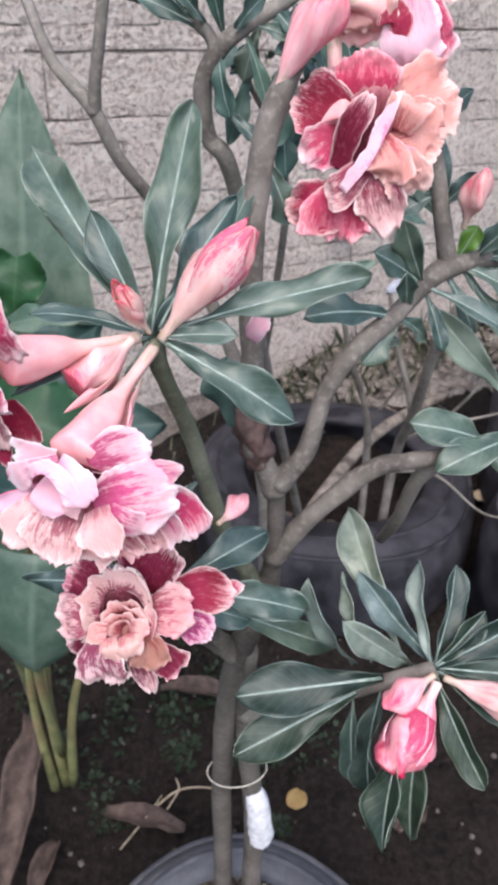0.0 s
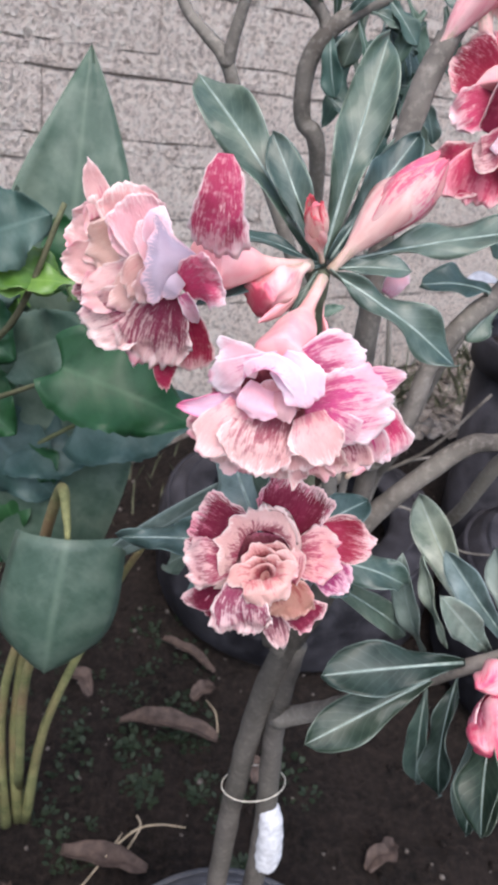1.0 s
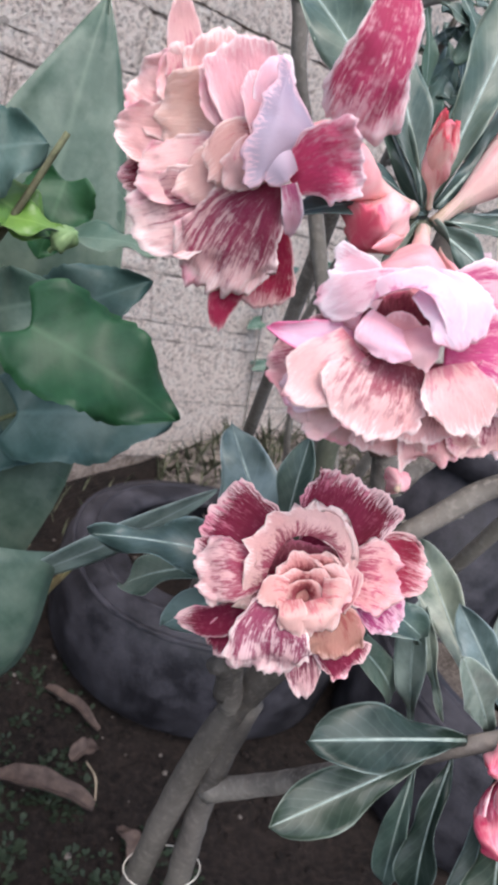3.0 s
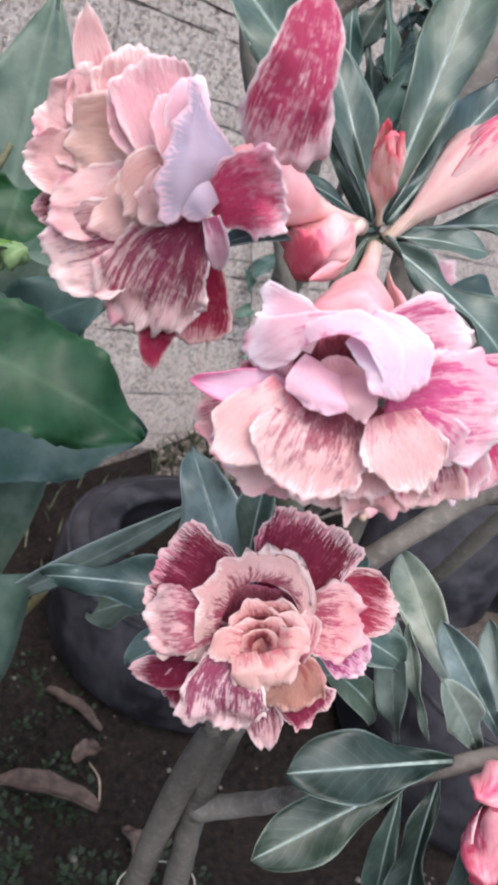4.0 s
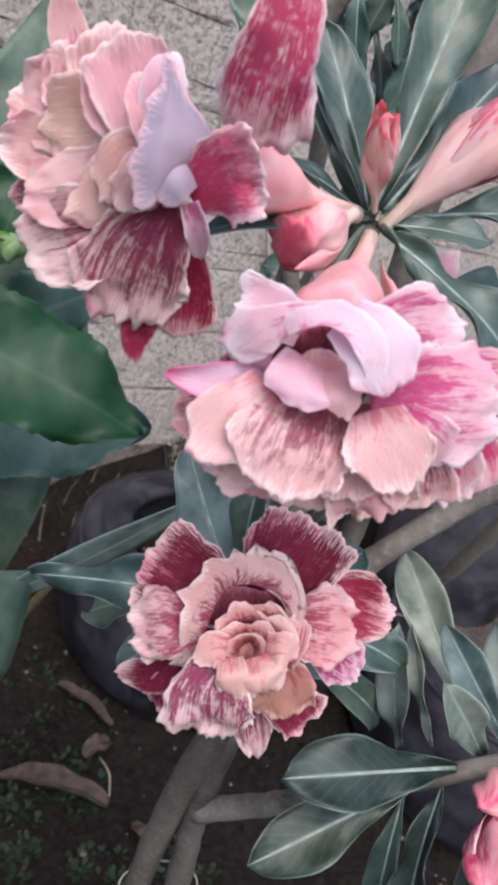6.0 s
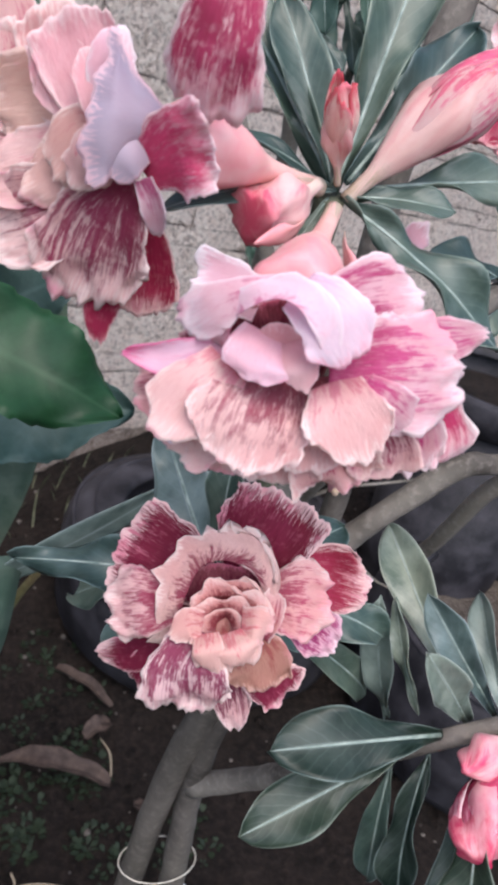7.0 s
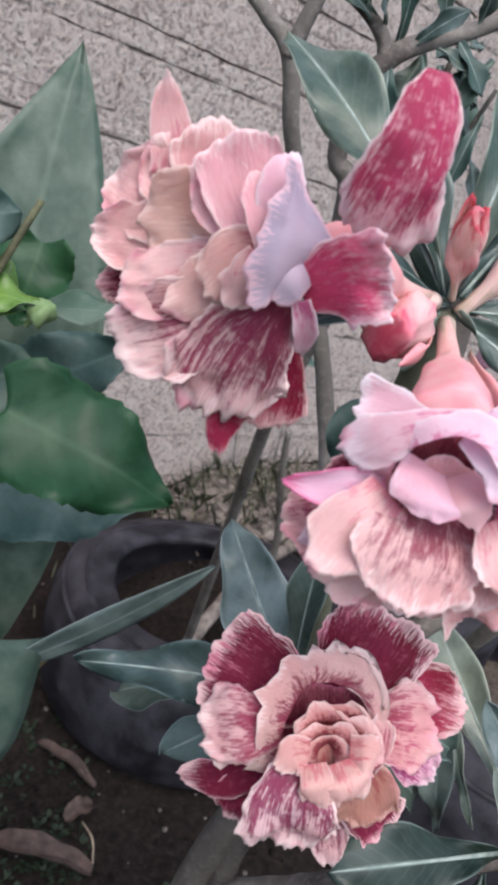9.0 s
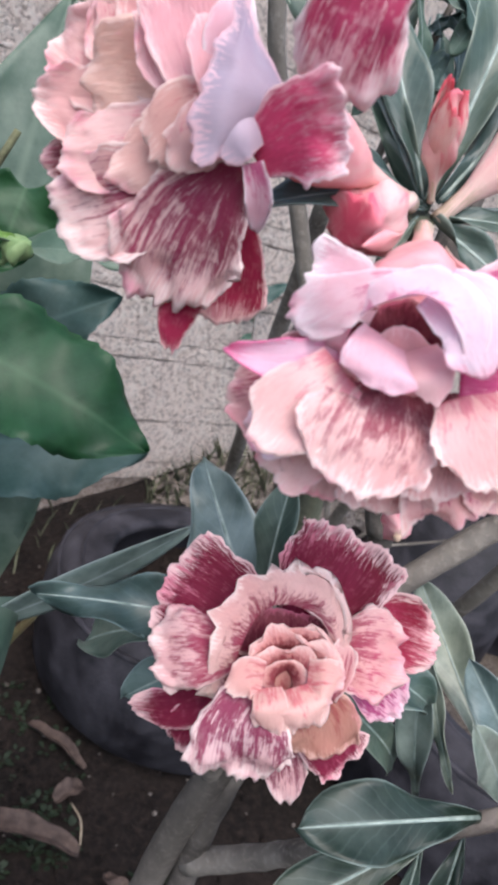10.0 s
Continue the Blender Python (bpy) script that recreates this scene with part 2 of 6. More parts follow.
RUBBER_PALE = rubber_mat("weathered_rubber", (0.040, 0.042, 0.050), (0.11, 0.11, 0.12))
# one bark in two tones: shaded low stems, then better lit limbs
BARK_SHADED = bark_mat("shaded_bark", (0.042, 0.036, 0.031), (0.130, 0.112, 0.099), (0.068, 0.063, 0.050))
BARK_LIT = bark_mat("lit_limb_bark", (0.065, 0.055, 0.047), (0.215, 0.188, 0.166), (0.105, 0.098, 0.078))
BARK_DARK = bark_mat("dark_bark", (0.08, 0.068, 0.058), (0.23, 0.205, 0.182), (0.12, 0.11, 0.09))
BARK_GREEN = bark_mat("green_bark", (0.07, 0.075, 0.05), (0.16, 0.165, 0.12), (0.11, 0.12, 0.07))
STALK = bark_mat("green_stalk", (0.10, 0.11, 0.045), (0.21, 0.205, 0.088), (0.16, 0.065, 0.05))
LEAF = leaf_mat("leaf", (0.028, 0.050, 0.042), (0.066, 0.100, 0.084), (0.28, 0.34, 0.305), 0.36, 0.28, 0.7, 0.42)
LEAF_BACK = leaf_mat("leaf_underside", (0.10, 0.14, 0.115), (0.17, 0.21, 0.18), (0.42, 0.47, 0.42), 0.6, 0.2)
# lighter copy of the leaf, with the white gloss of the sky in its colour
LEAF_SHEEN = leaf_mat("leaf_sheen", (0.075, 0.105, 0.090), (0.20, 0.24, 0.215), (0.58, 0.62, 0.59), 0.34, 0.6, 0.5, 0.5)
# darker copy of the leaf: shade low on the plant is in its colour
LEAF_SHADED = leaf_mat("leaf_shaded", (0.009, 0.019, 0.013), (0.022, 0.038, 0.029), (0.31, 0.37, 0.33), 0.38, 0.15, 0.6, 0.30)
CANNA = leaf_mat("canna_leaf", (0.036, 0.068, 0.050), (0.062, 0.100, 0.078), (0.11, 0.155, 0.12), 0.5, 0.22, 1.0)
HIBISCUS = leaf_mat("broad_leaf", (0.011, 0.046, 0.016), (0.022, 0.078, 0.030), (0.045, 0.11, 0.05), 0.42, 0.04, 0.8, 0.25)
# duller broad leaf, with hazy teal glare worked into its colour
HIB_HAZY = leaf_mat("broad_leaf_hazy", (0.034, 0.069, 0.055), (0.060, 0.103, 0.086), (0.11, 0.165, 0.14), 0.5, 0.22, 0.8, 0.3)
HIB_BRIGHT = leaf_mat("broad_leaf_young", (0.05, 0.12, 0.018), (0.09, 0.18, 0.03), (0.16, 0.26, 0.08), 0.4, 0.05, 0.8)
HIB_STEM = bark_mat("bush_stem", (0.05, 0.06, 0.03), (0.11, 0.12, 0.06), (0.08, 0.06, 0.04))
RIB = plain_mat("midrib", (0.13, 0.18, 0.155), (0.33, 0.39, 0.35), 0.5, 160)
DRY = plain_mat("dry_leaf", (0.028, 0.018, 0.015), (0.082, 0.056, 0.046), 0.8, 60)
LITTER = plain_mat("litter", (0.06, 0.048, 0.04), (0.26, 0.22, 0.19), 0.85, 40)
YELLOW = plain_mat("yellow_leaf", (0.20, 0.125, 0.045), (0.27, 0.18, 0.07), 0.7, 60)
WHITE = plain_mat("white_wrap", (0.42, 0.41, 0.43), (0.74, 0.73, 0.75), 0.5, 120)
WIRE = plain_mat("wire", (0.42, 0.38, 0.32), (0.62, 0.58, 0.5), 0.5, 200)
TAPE = plain_mat("brown_tape", (0.035, 0.020, 0.018), (0.14, 0.085, 0.072), 0.7, 90)
STONE = plain_mat("pebble", (0.06, 0.05, 0.043), (0.15, 0.13, 0.115), 0.9, 150)
WEED = plain_mat("weed", (0.005, 0.012, 0.005), (0.014, 0.026, 0.010), 0.7, 120)
GRASS = plain_mat("grass", (0.050, 0.065, 0.035), (0.19, 0.19, 0.12), 0.7, 90)
STRAW = plain_mat("straw", (0.28, 0.22, 0.15), (0.42, 0.35, 0.26), 0.8, 120)

P_PALE = petal_mat("petal_pale", (0.80, 0.48, 0.47), (0.48, 0.05, 0.12), (0.90, 0.72, 0.69), 0.32, 0.6, spread=1.2, second=(0.84, 0.58, 0.56))
P_PEACH = petal_mat("petal_peach", (0.78, 0.45, 0.41), (0.48, 0.06, 0.09), (0.92, 0.72, 0.67), 0.30, 0.75, 0.07, 10.0, 1.3, second=(0.82, 0.53, 0.48))
P_THROAT = petal_mat("petal_throat", (0.80, 0.49, 0.48), (0.20, 0.012, 0.036), (0.90, 0.70, 0.68), 0.82, 0.86, 0.06, 7.0, 1.2, second=(0.82, 0.56, 0.54), soft=0.35)
P_DARK = petal_mat("petal_dark", (0.60, 0.20, 0.27), (0.145, 0.004, 0.020), (0.90, 0.64, 0.63), 1.22, 0.97, 0.06, 13.0, 1.1)
P_STRIPE = petal_mat("petal_striped", (0.80, 0.52, 0.52), (0.27, 0.010, 0.055), (0.86, 0.62, 0.60), 0.82, 0.92, 0.06, 9.0, 1.4)
P_MAGENTA = petal_mat("petal_magenta", (0.81, 0.52, 0.58), (0.45, 0.030, 0.145), (0.91, 0.75, 0.77), 0.68, 0.90, 0.10, 14.0, 1.6)
P_LILAC = petal_mat("petal_lilac", (0.86, 0.52, 0.60), (0.60, 0.08, 0.23), (0.94, 0.78, 0.82), 0.24, 0.6, second=(0.88, 0.66, 0.74))
P_BLUE = petal_mat("petal_lavender", (0.44, 0.38, 0.48), (0.36, 0.24, 0.34), (0.82, 0.56, 0.62), 0.06, 0.4, 0.05, second=(0.58, 0.47, 0.56), relief=0.12)
P_HOOD = petal_mat("petal_white_edged", (0.84, 0.54, 0.61), (0.66, 0.16, 0.33), (0.90, 0.82, 0.84), -0.1, 0.6, 0.09, 9.0, 1.2, second=(0.85, 0.70, 0.78))
P_SHEEN = petal_mat("petal_sheen", (0.83, 0.64, 0.73), (0.78, 0.38, 0.50), (0.90, 0.77, 0.82), 0.36, 0.8, 0.08, 6.0, 0.6, second=(0.83, 0.70, 0.79), relief=0.3)
P_LIP = petal_mat("petal_plain_pink", (0.82, 0.48, 0.50), (0.58, 0.13, 0.23), (0.88, 0.62, 0.64), -0.2, 0.5, 0.06, 9.0, 1.0, second=(0.83, 0.54, 0.56))
P_EDGE = petal_mat("petal_edged", (0.93, 0.62, 0.67), (0.50, 0.022, 0.11), (0.95, 0.84, 0.84), 1.12, 0.94, 0.14, 12.0, 1.25, hot=0.2)
P_RED = petal_mat("petal_red", (0.80, 0.26, 0.34), (0.46, 0.018, 0.07), (0.86, 0.52, 0.54), 0.85, 0.85, 0.05)
P_CRIMSON = petal_mat("petal_crimson", (0.88, 0.56, 0.60), (0.48, 0.022, 0.09), (0.93, 0.76, 0.76), 0.92, 0.92, 0.08, 11.0)
P_ROSY = petal_mat("petal_rosy", (0.86, 0.46, 0.54), (0.50, 0.025, 0.10), (0.94, 0.74, 0.76), 1.10, 0.88, 0.06, 8.0, 1.3, soft=0.35)
P_SALMON = petal_mat("petal_salmon", (0.80, 0.40, 0.35), (0.40, 0.025, 0.05), (0.90, 0.64, 0.59), 0.30, 0.8, 0.07, second=(0.83, 0.48, 0.43))
P_BLUSH = petal_mat("petal_blush", (0.80, 0.53, 0.52), (0.23, 0.010, 0.042), (0.91, 0.72, 0.69), 0.78, 0.92, 0.06, 11.0, 1.3, soft=0.25)
P_ROSEATE = petal_mat("petal_roseate", (0.82, 0.48, 0.52), (0.62, 0.09, 0.20), (0.92, 0.70, 0.70), 0.2, 0.6, 0.06, second=(0.86, 0.60, 0.62))
P_WRAP = petal_mat("petal_wrapped", (0.78, 0.50, 0.49), (0.68, 0.06, 0.15), (0.76, 0.20, 0.28), 0.50, 0.88, 0.05, 5.0, 1.2, second=(0.82, 0.60, 0.58), flip=True)
P_TIP = petal_mat("petal_bud_tip", (0.86, 0.66, 0.58), (0.74, 0.11, 0.15), (0.76, 0.14, 0.18), 0.66, 0.95, 0.03, 3.0, 0.7, flip=True)
P_CLARET = petal_mat("petal_claret", (0.74, 0.36, 0.40), (0.290, 0.010, 0.040), (0.88, 0.62, 0.60), 1.15, 0.96, 0.06, 10.0, 0.8)
P_VIOLET = petal_mat("petal_violet_streaked", (0.80, 0.52, 0.62), (0.26, 0.010, 0.085), (0.88, 0.68, 0.72), 1.0, 0.95, 0.07, 8.0, 1.5)
P_FLUSH = petal_mat("petal_flushed", (0.82, 0.50, 0.48), (0.38, 0.022, 0.080), (0.90, 0.71, 0.67), 0.62, 0.88, 0.06, 14.0, 1.5)
# brownish peach: the petal's shadow is in its base colour
P_PEACH_SHADED = petal_mat("petal_peach_shaded", (0.48, 0.25, 0.195), (0.22, 0.03, 0.03), (0.70, 0.44, 0.38), 0.45, 0.75, 0.06)
P_COLLAR = petal_mat("petal_collar", (0.80, 0.50, 0.46), (0.24, 0.010, 0.045), (0.92, 0.74, 0.69), 0.42, 0.92, 0.05, 34.0, 1.0, second=(0.83, 0.58, 0.54))
P_STREAMED = petal_mat("petal_streamed", (0.88, 0.62, 0.68), (0.52, 0.04, 0.18), (0.94, 0.82, 0.85), 0.45, 0.85, 0.10, 14.0, 1.4, second=(0.90, 0.72, 0.79))
P_ARCH = petal_mat("petal_arch", (0.86, 0.64, 0.72), (0.56, 0.05, 0.20), (0.92, 0.80, 0.84), 0.20, 0.7, 0.10, 34.0, 1.0, second=(0.87, 0.73, 0.81), relief=0.3)
P_LIPS = petal_mat("petal_lilac_lip", (0.86, 0.54, 0.61), (0.60, 0.14, 0.28), (0.91, 0.70, 0.77), -0.2, 0.5, 0.07, 9.0, 1.0, second=(0.84, 0.58, 0.68))
P_BARRED = petal_mat("petal_barred", (0.88, 0.58, 0.62), (0.43, 0.018, 0.09), (0.94, 0.80, 0.78), 1.22, 0.92, 0.08, 6.0, 2.0, hot=0.2)
P_RING = petal_mat("petal_ring", (0.78, 0.38, 0.35), (0.30, 0.018, 0.038), (0.92, 0.66, 0.61), 0.66, 0.85, 0.10, 26.0, 0.9, second=(0.80, 0.45, 0.41))
# throat pigment plus the shadow of the recess, both in the colour
P_SHADE = petal_mat("petal_throat_shade", (0.34, 0.10, 0.13), (0.14, 0.012, 0.03), (0.52, 0.22, 0.24), 0.9, 0.8, 0.05, 10.0, 1.2)
P_HOLLOW = petal_mat("petal_hollow", (0.86, 0.63, 0.54), (0.60, 0.20, 0.17), (0.88, 0.66, 0.60), 0.0, 0.4, 0.05, second=(0.83, 0.58, 0.50))
P_SPIKE = petal_mat("petal_spike", (0.80, 0.46, 0.60), (0.60, 0.06, 0.22), (0.82, 0.22, 0.42), 0.2, 0.6, 0.08, second=(0.82, 0.58, 0.70))
P_SNOW = petal_mat("petal_snow_streaked", (0.76, 0.51, 0.51), (0.19, 0.008, 0.046), (0.90, 0.73, 0.70), 0.90, 0.92, 0.06, 11.0, 1.6, second=(0.77, 0.56, 0.58))
P_FAN = petal_mat("petal_fan", (0.84, 0.60, 0.58), (0.22, 0.008, 0.042), (0.92, 0.75, 0.72), 0.84, 0.93, 0.06, 15.0, 1.4, soft=0.12)
TUBE = bud_mat("corolla_tube", (0.44, 0.34, 0.25), (0.78, 0.45, 0.41), (0.84, 0.35, 0.38))
BUD = bud_mat("bud", (0.46, 0.34, 0.25), (0.70, 0.46, 0.42), (0.62, 0.14, 0.18))
BUD_CRIMSON = bud_mat("bud_crimson", (0.84, 0.58, 0.56), (0.82, 0.34, 0.40), (0.62, 0.02, 0.10))
BUD_STUB = bud_mat("bud_stubby", (0.66, 0.50, 0.42), (0.78, 0.52, 0.49), (0.66, 0.10, 0.17))
BUD_PINK = bud_mat("bud_pink", (0.50, 0.36, 0.26), (0.82, 0.46, 0.47), (0.72, 0.05, 0.15))


# ---- helpers for meshes ----
V = Vector


def part(name, bm, material, parent=None, label="", at=None, smooth=True):
    """Links a bmesh given in world metres as one mesh object under a thing or part."""
    me = bpy.data.meshes.new(name)
    bm.verts.ensure_lookup_table()
    if at is None:
        at = bm.verts[0].co.copy() if len(bm.verts) else V((0, 0, 0))
    at = V(at)
    bmesh.ops.translate(bm, verts=bm.verts, vec=-at)
    if smooth:
        for f in bm.faces:
            f.smooth = True
    bm.to_mesh(me)
    bm.free()
    for mt in material if isinstance(material, (list, tuple)) else (material,):
        me.materials.append(mt)
    ob = new(name, me)
    ob.location = at
    if parent is not None:
        ob.parent = parent
        p, q = parent, V((0, 0, 0))
        while p is not None:
            q += p.location
            p = p.parent
        # parents only shift: children keep their world place
        ob.location = at - q
    if label:
        ob["label"] = label
    return ob


def thing(name, at, label, category, group="", kind=""):
    ob = new(name)
    ob.location = at
    ob.empty_display_size = 0.02
    return tagged(ob, label, category, group, kind)


def sheet(fn, nu=8, nv=12, thick=0.0006, back=False, turn=False):
    """A thin solid sheet over fn(across 0..1, along 0..1). turn: the skin's pattern runs across instead of along."""
    bm = bmesh.new()
    uvl = bm.loops.layers.uv.new("UVMap")
    pts = [[V(fn(i / nu, j / nv)) for i in range(nu + 1)] for j in range(nv + 1)]
    top, bot = [], []
    for j in range(nv + 1):
        rt, rb = [], []
        for i in range(nu + 1):
            a = pts[j][min(i + 1, nu)] - pts[j][max(i - 1, 0)]
            b = pts[min(j + 1, nv)][i] - pts[max(j - 1, 0)][i]
            n = a.cross(b)
            n = n.normalized() if n.length > 1e-12 else V((0, 0, 1))
            rt.append(bm.verts.new(pts[j][i]))
            edge = 0.25 if i in (0, nu) or j in (0, nv) else 1.0
            rb.append(bm.verts.new(pts[j][i] - n * thick * edge))
        top.append(rt)
        bot.append(rb)

    def quad(vs, st, slot):
        f = bm.faces.new(vs)
        f.material_index = slot
        for lp, (s, t) in zip(f.loops, st):
            lp[uvl].uv = (t / nv, 1 - s / nu) if turn else (s / nu, t / nv)

    for j in range(nv):
        for i in range(nu):
            st = [(i, j), (i + 1, j), (i + 1, j + 1), (i, j + 1)]
            quad([top[t][s] for s, t in st], st, 0)
            st = st[::-1]
            quad([bot[t][s] for s, t in st], st, 1 if back else 0)
    ring = [(i, 0) for i in range(nu)] + [(nu, j) for j in range(nv)] + [(i, nv) for i in range(nu, 0, -1)] + [(0, j) for j in range(nv, 0, -1)]
    for k, (i, j) in enumerate(ring):
        s, t = ring[(k + 1) % len(ring)]
        quad([top[j][i], bot[j][i], bot[t][s], top[t][s]], [(i, j), (i, j), (s, t), (s, t)], 0)
    return bm


def smooth_path(points, n=6):
    """Catmull-Rom through points, each (x, y, z, radius)."""
    p = [V(q) for q in points]
    p = [p[0] * 2 - p[1]] + p + [p[-1] * 2 - p[-2]]
    out = []
    for k in range(1, len(p) - 2):
        for i in range(n):
            t = i / n
            a, b, c, d = p[k - 1], p[k], p[k + 1], p[k + 2]
            out.append(0.5 * (2 * b + (c - a) * t + (2 * a - 5 * b + 4 * c - d) * t * t + (3 * b - a - 3 * c + d) * t ** 3))
    out.append(p[-2])
    return out


def tube(points, sides=10, n=6, rough=0.06, seed=0.0, shape=None):
    """A tapered limb through (x, y, z, radius), a little uneven, closed at both ends."""
    bm = bmesh.new()
    uvl = bm.loops.layers.uv.new("UVMap")
    pts = smooth_path([V((*q[:3], q[3])) for q in points], n)
    rings, ref = [], V((0.31, -0.2, 0.93)).normalized()
    for k, q in enumerate(pts):
        a, b = pts[max(k - 1, 0)], pts[min(k + 1, len(pts) - 1)]
        d = V((b[0] - a[0], b[1] - a[1], b[2] - a[2])).normalized()
        x = ref - d * ref.dot(d)
        if x.length < 0.15:
            x = V((1, 0, 0)) - d * d[0]
        x.normalize()
        ref = x
        y = d.cross(x)
        ring = []
        for i in range(sides):
            w = 2 * math.pi * i / sides
            c = V(q[:3])
            r = max(q[3], 1e-5) * (1 + rough * noise.noise(c * 90 + V((math.cos(w), math.sin(w), seed)) * 1.3) * 2)
            if shape:
                r *= shape(k / (len(pts) - 1), w)
            ring.append(bm.verts.new(c + (x * math.cos(w) + y * math.sin(w)) * r))
        rings.append(ring)
    for k in range(len(rings) - 1):
        for i in range(sides):
            j = (i + 1) % sides
            f = bm.faces.new((rings[k][i], rings[k][j], rings[k + 1][j], rings[k + 1][i]))
            m = len(rings) - 1
            for lp, st in zip(f.loops, ((i / sides, k / m), ((i + 1) / sides, k / m), ((i + 1) / sides, (k + 1) / m), (i / sides, (k + 1) / m))):
                lp[uvl].uv = st
    bm.faces.new(rings[0][::-1])
    for lp in bm.faces.new(rings[-1]).loops:
        lp[uvl].uv = (0.5, 0.97)
    return bm


def leaf(parent, base, tip, width, face=(0, -0.4, 1), bend=0.12, fold=0.25, wave=0.04, mats=None, name="leaf", seed=0, shape="spoon", rib=True, twist=0.0, label=""):
    """A leaf from base to tip: bend is the arch (share of the length), fold the keel along the midrib."""
    base, tip = V(base), V(tip)
    axis = tip - base
    length = axis.length
    axis.normalize()
    n = V(face) - axis * V(face).dot(axis)
    n.normalize()
    side = axis.cross(n)

    def profile(v):
        if shape == "spoon":
            return (0.13 + 0.87 * math.sin(math.pi * min(1, v ** 1.3 * 0.62)) ** 1.1) * max(0.0, 1 - max(0, (v - 0.54) / 0.46) ** 2.3) ** 0.66
        if shape == "lance":
            return max(0.0, math.sin(math.pi * (0.06 + 0.94 * v ** 0.8))) ** 0.85
        if shape == "heart":
            return 1.95 * (v + 0.02) ** 0.36 * max(0.0, 1 - v) ** 0.82
        return math.sin(math.pi * v)

    def fn(u, v):
        q = 2 * u - 1
        w = width / 2 * profile(v)
        if shape == "heart":
            w *= 1 + (0.05 + 0.03 * noise.noise(V((v * 6, seed, 0.5)))) * 1.3 * ((v * 10 + 0.6 * noise.noise(V((v * 4, seed, 2.5)))) % 1.0 - 0.5) * abs(q) ** 4
        else:
            w *= 1 + 0.13 * noise.noise(V((v * 3.2, seed * 3.7, 5.0 if q > 0 else 1.0))) + 0.05 * noise.noise(V((v * 9, seed * 1.7, 5.0 if q > 0 else 1.0)))
        arch = bend * length * math.sin(math.pi * v * 0.9)
        tw = twist * v
        sd = side * math.cos(tw) + n * math.sin(tw)
        up = n * math.cos(tw) - side * math.sin(tw)
        z = fold * w * abs(q) ** 1.3 + 2.4 * wave * width * abs(q) ** 2 * math.sin(v * 13 + seed * 1.7 + (1.9 if q > 0 else 0)) + 0.03 * width * noise.noise(V((u * 3, v * 4, seed)))
        back = 0.0
        if shape == "heart":
            back = -0.12 * length * abs(q) ** 1.5 * max(0, 1 - v * 3)
        return base + axis * (length * v + back) + sd * (w * q) + up * (arch + z)

    mats = mats or (LEAF, LEAF_BACK)
    lf = part(name, sheet(fn, 10, 52 if shape == "heart" else 22, 0.0006, True), mats, parent, label, at=base)
    if rib:
        r0 = width * 0.032

        def rn(u, v):
            q = 2 * u - 1
            w = r0 * (1.05 - 0.85 * v)
            p = fn(0.5, 0.015 + 0.965 * v)
            return p + side * (w * q) + n * (0.0001 + w * 0.35 * (1 - q * q))
        part("midrib", sheet(rn, 4, 14, 0.0004), RIB, lf, at=base)
    return lf


def bloom_frame(centre, toward, up):
    """Axes of a flower: x right, y up, z towards where it faces."""
    z = V(toward).normalized()
    x = V(up).cross(z).normalized()
    y = z.cross(x)
    m = Matrix((x, y, z)).transposed().to_4x4()
    m.translation = V(centre)
    return m


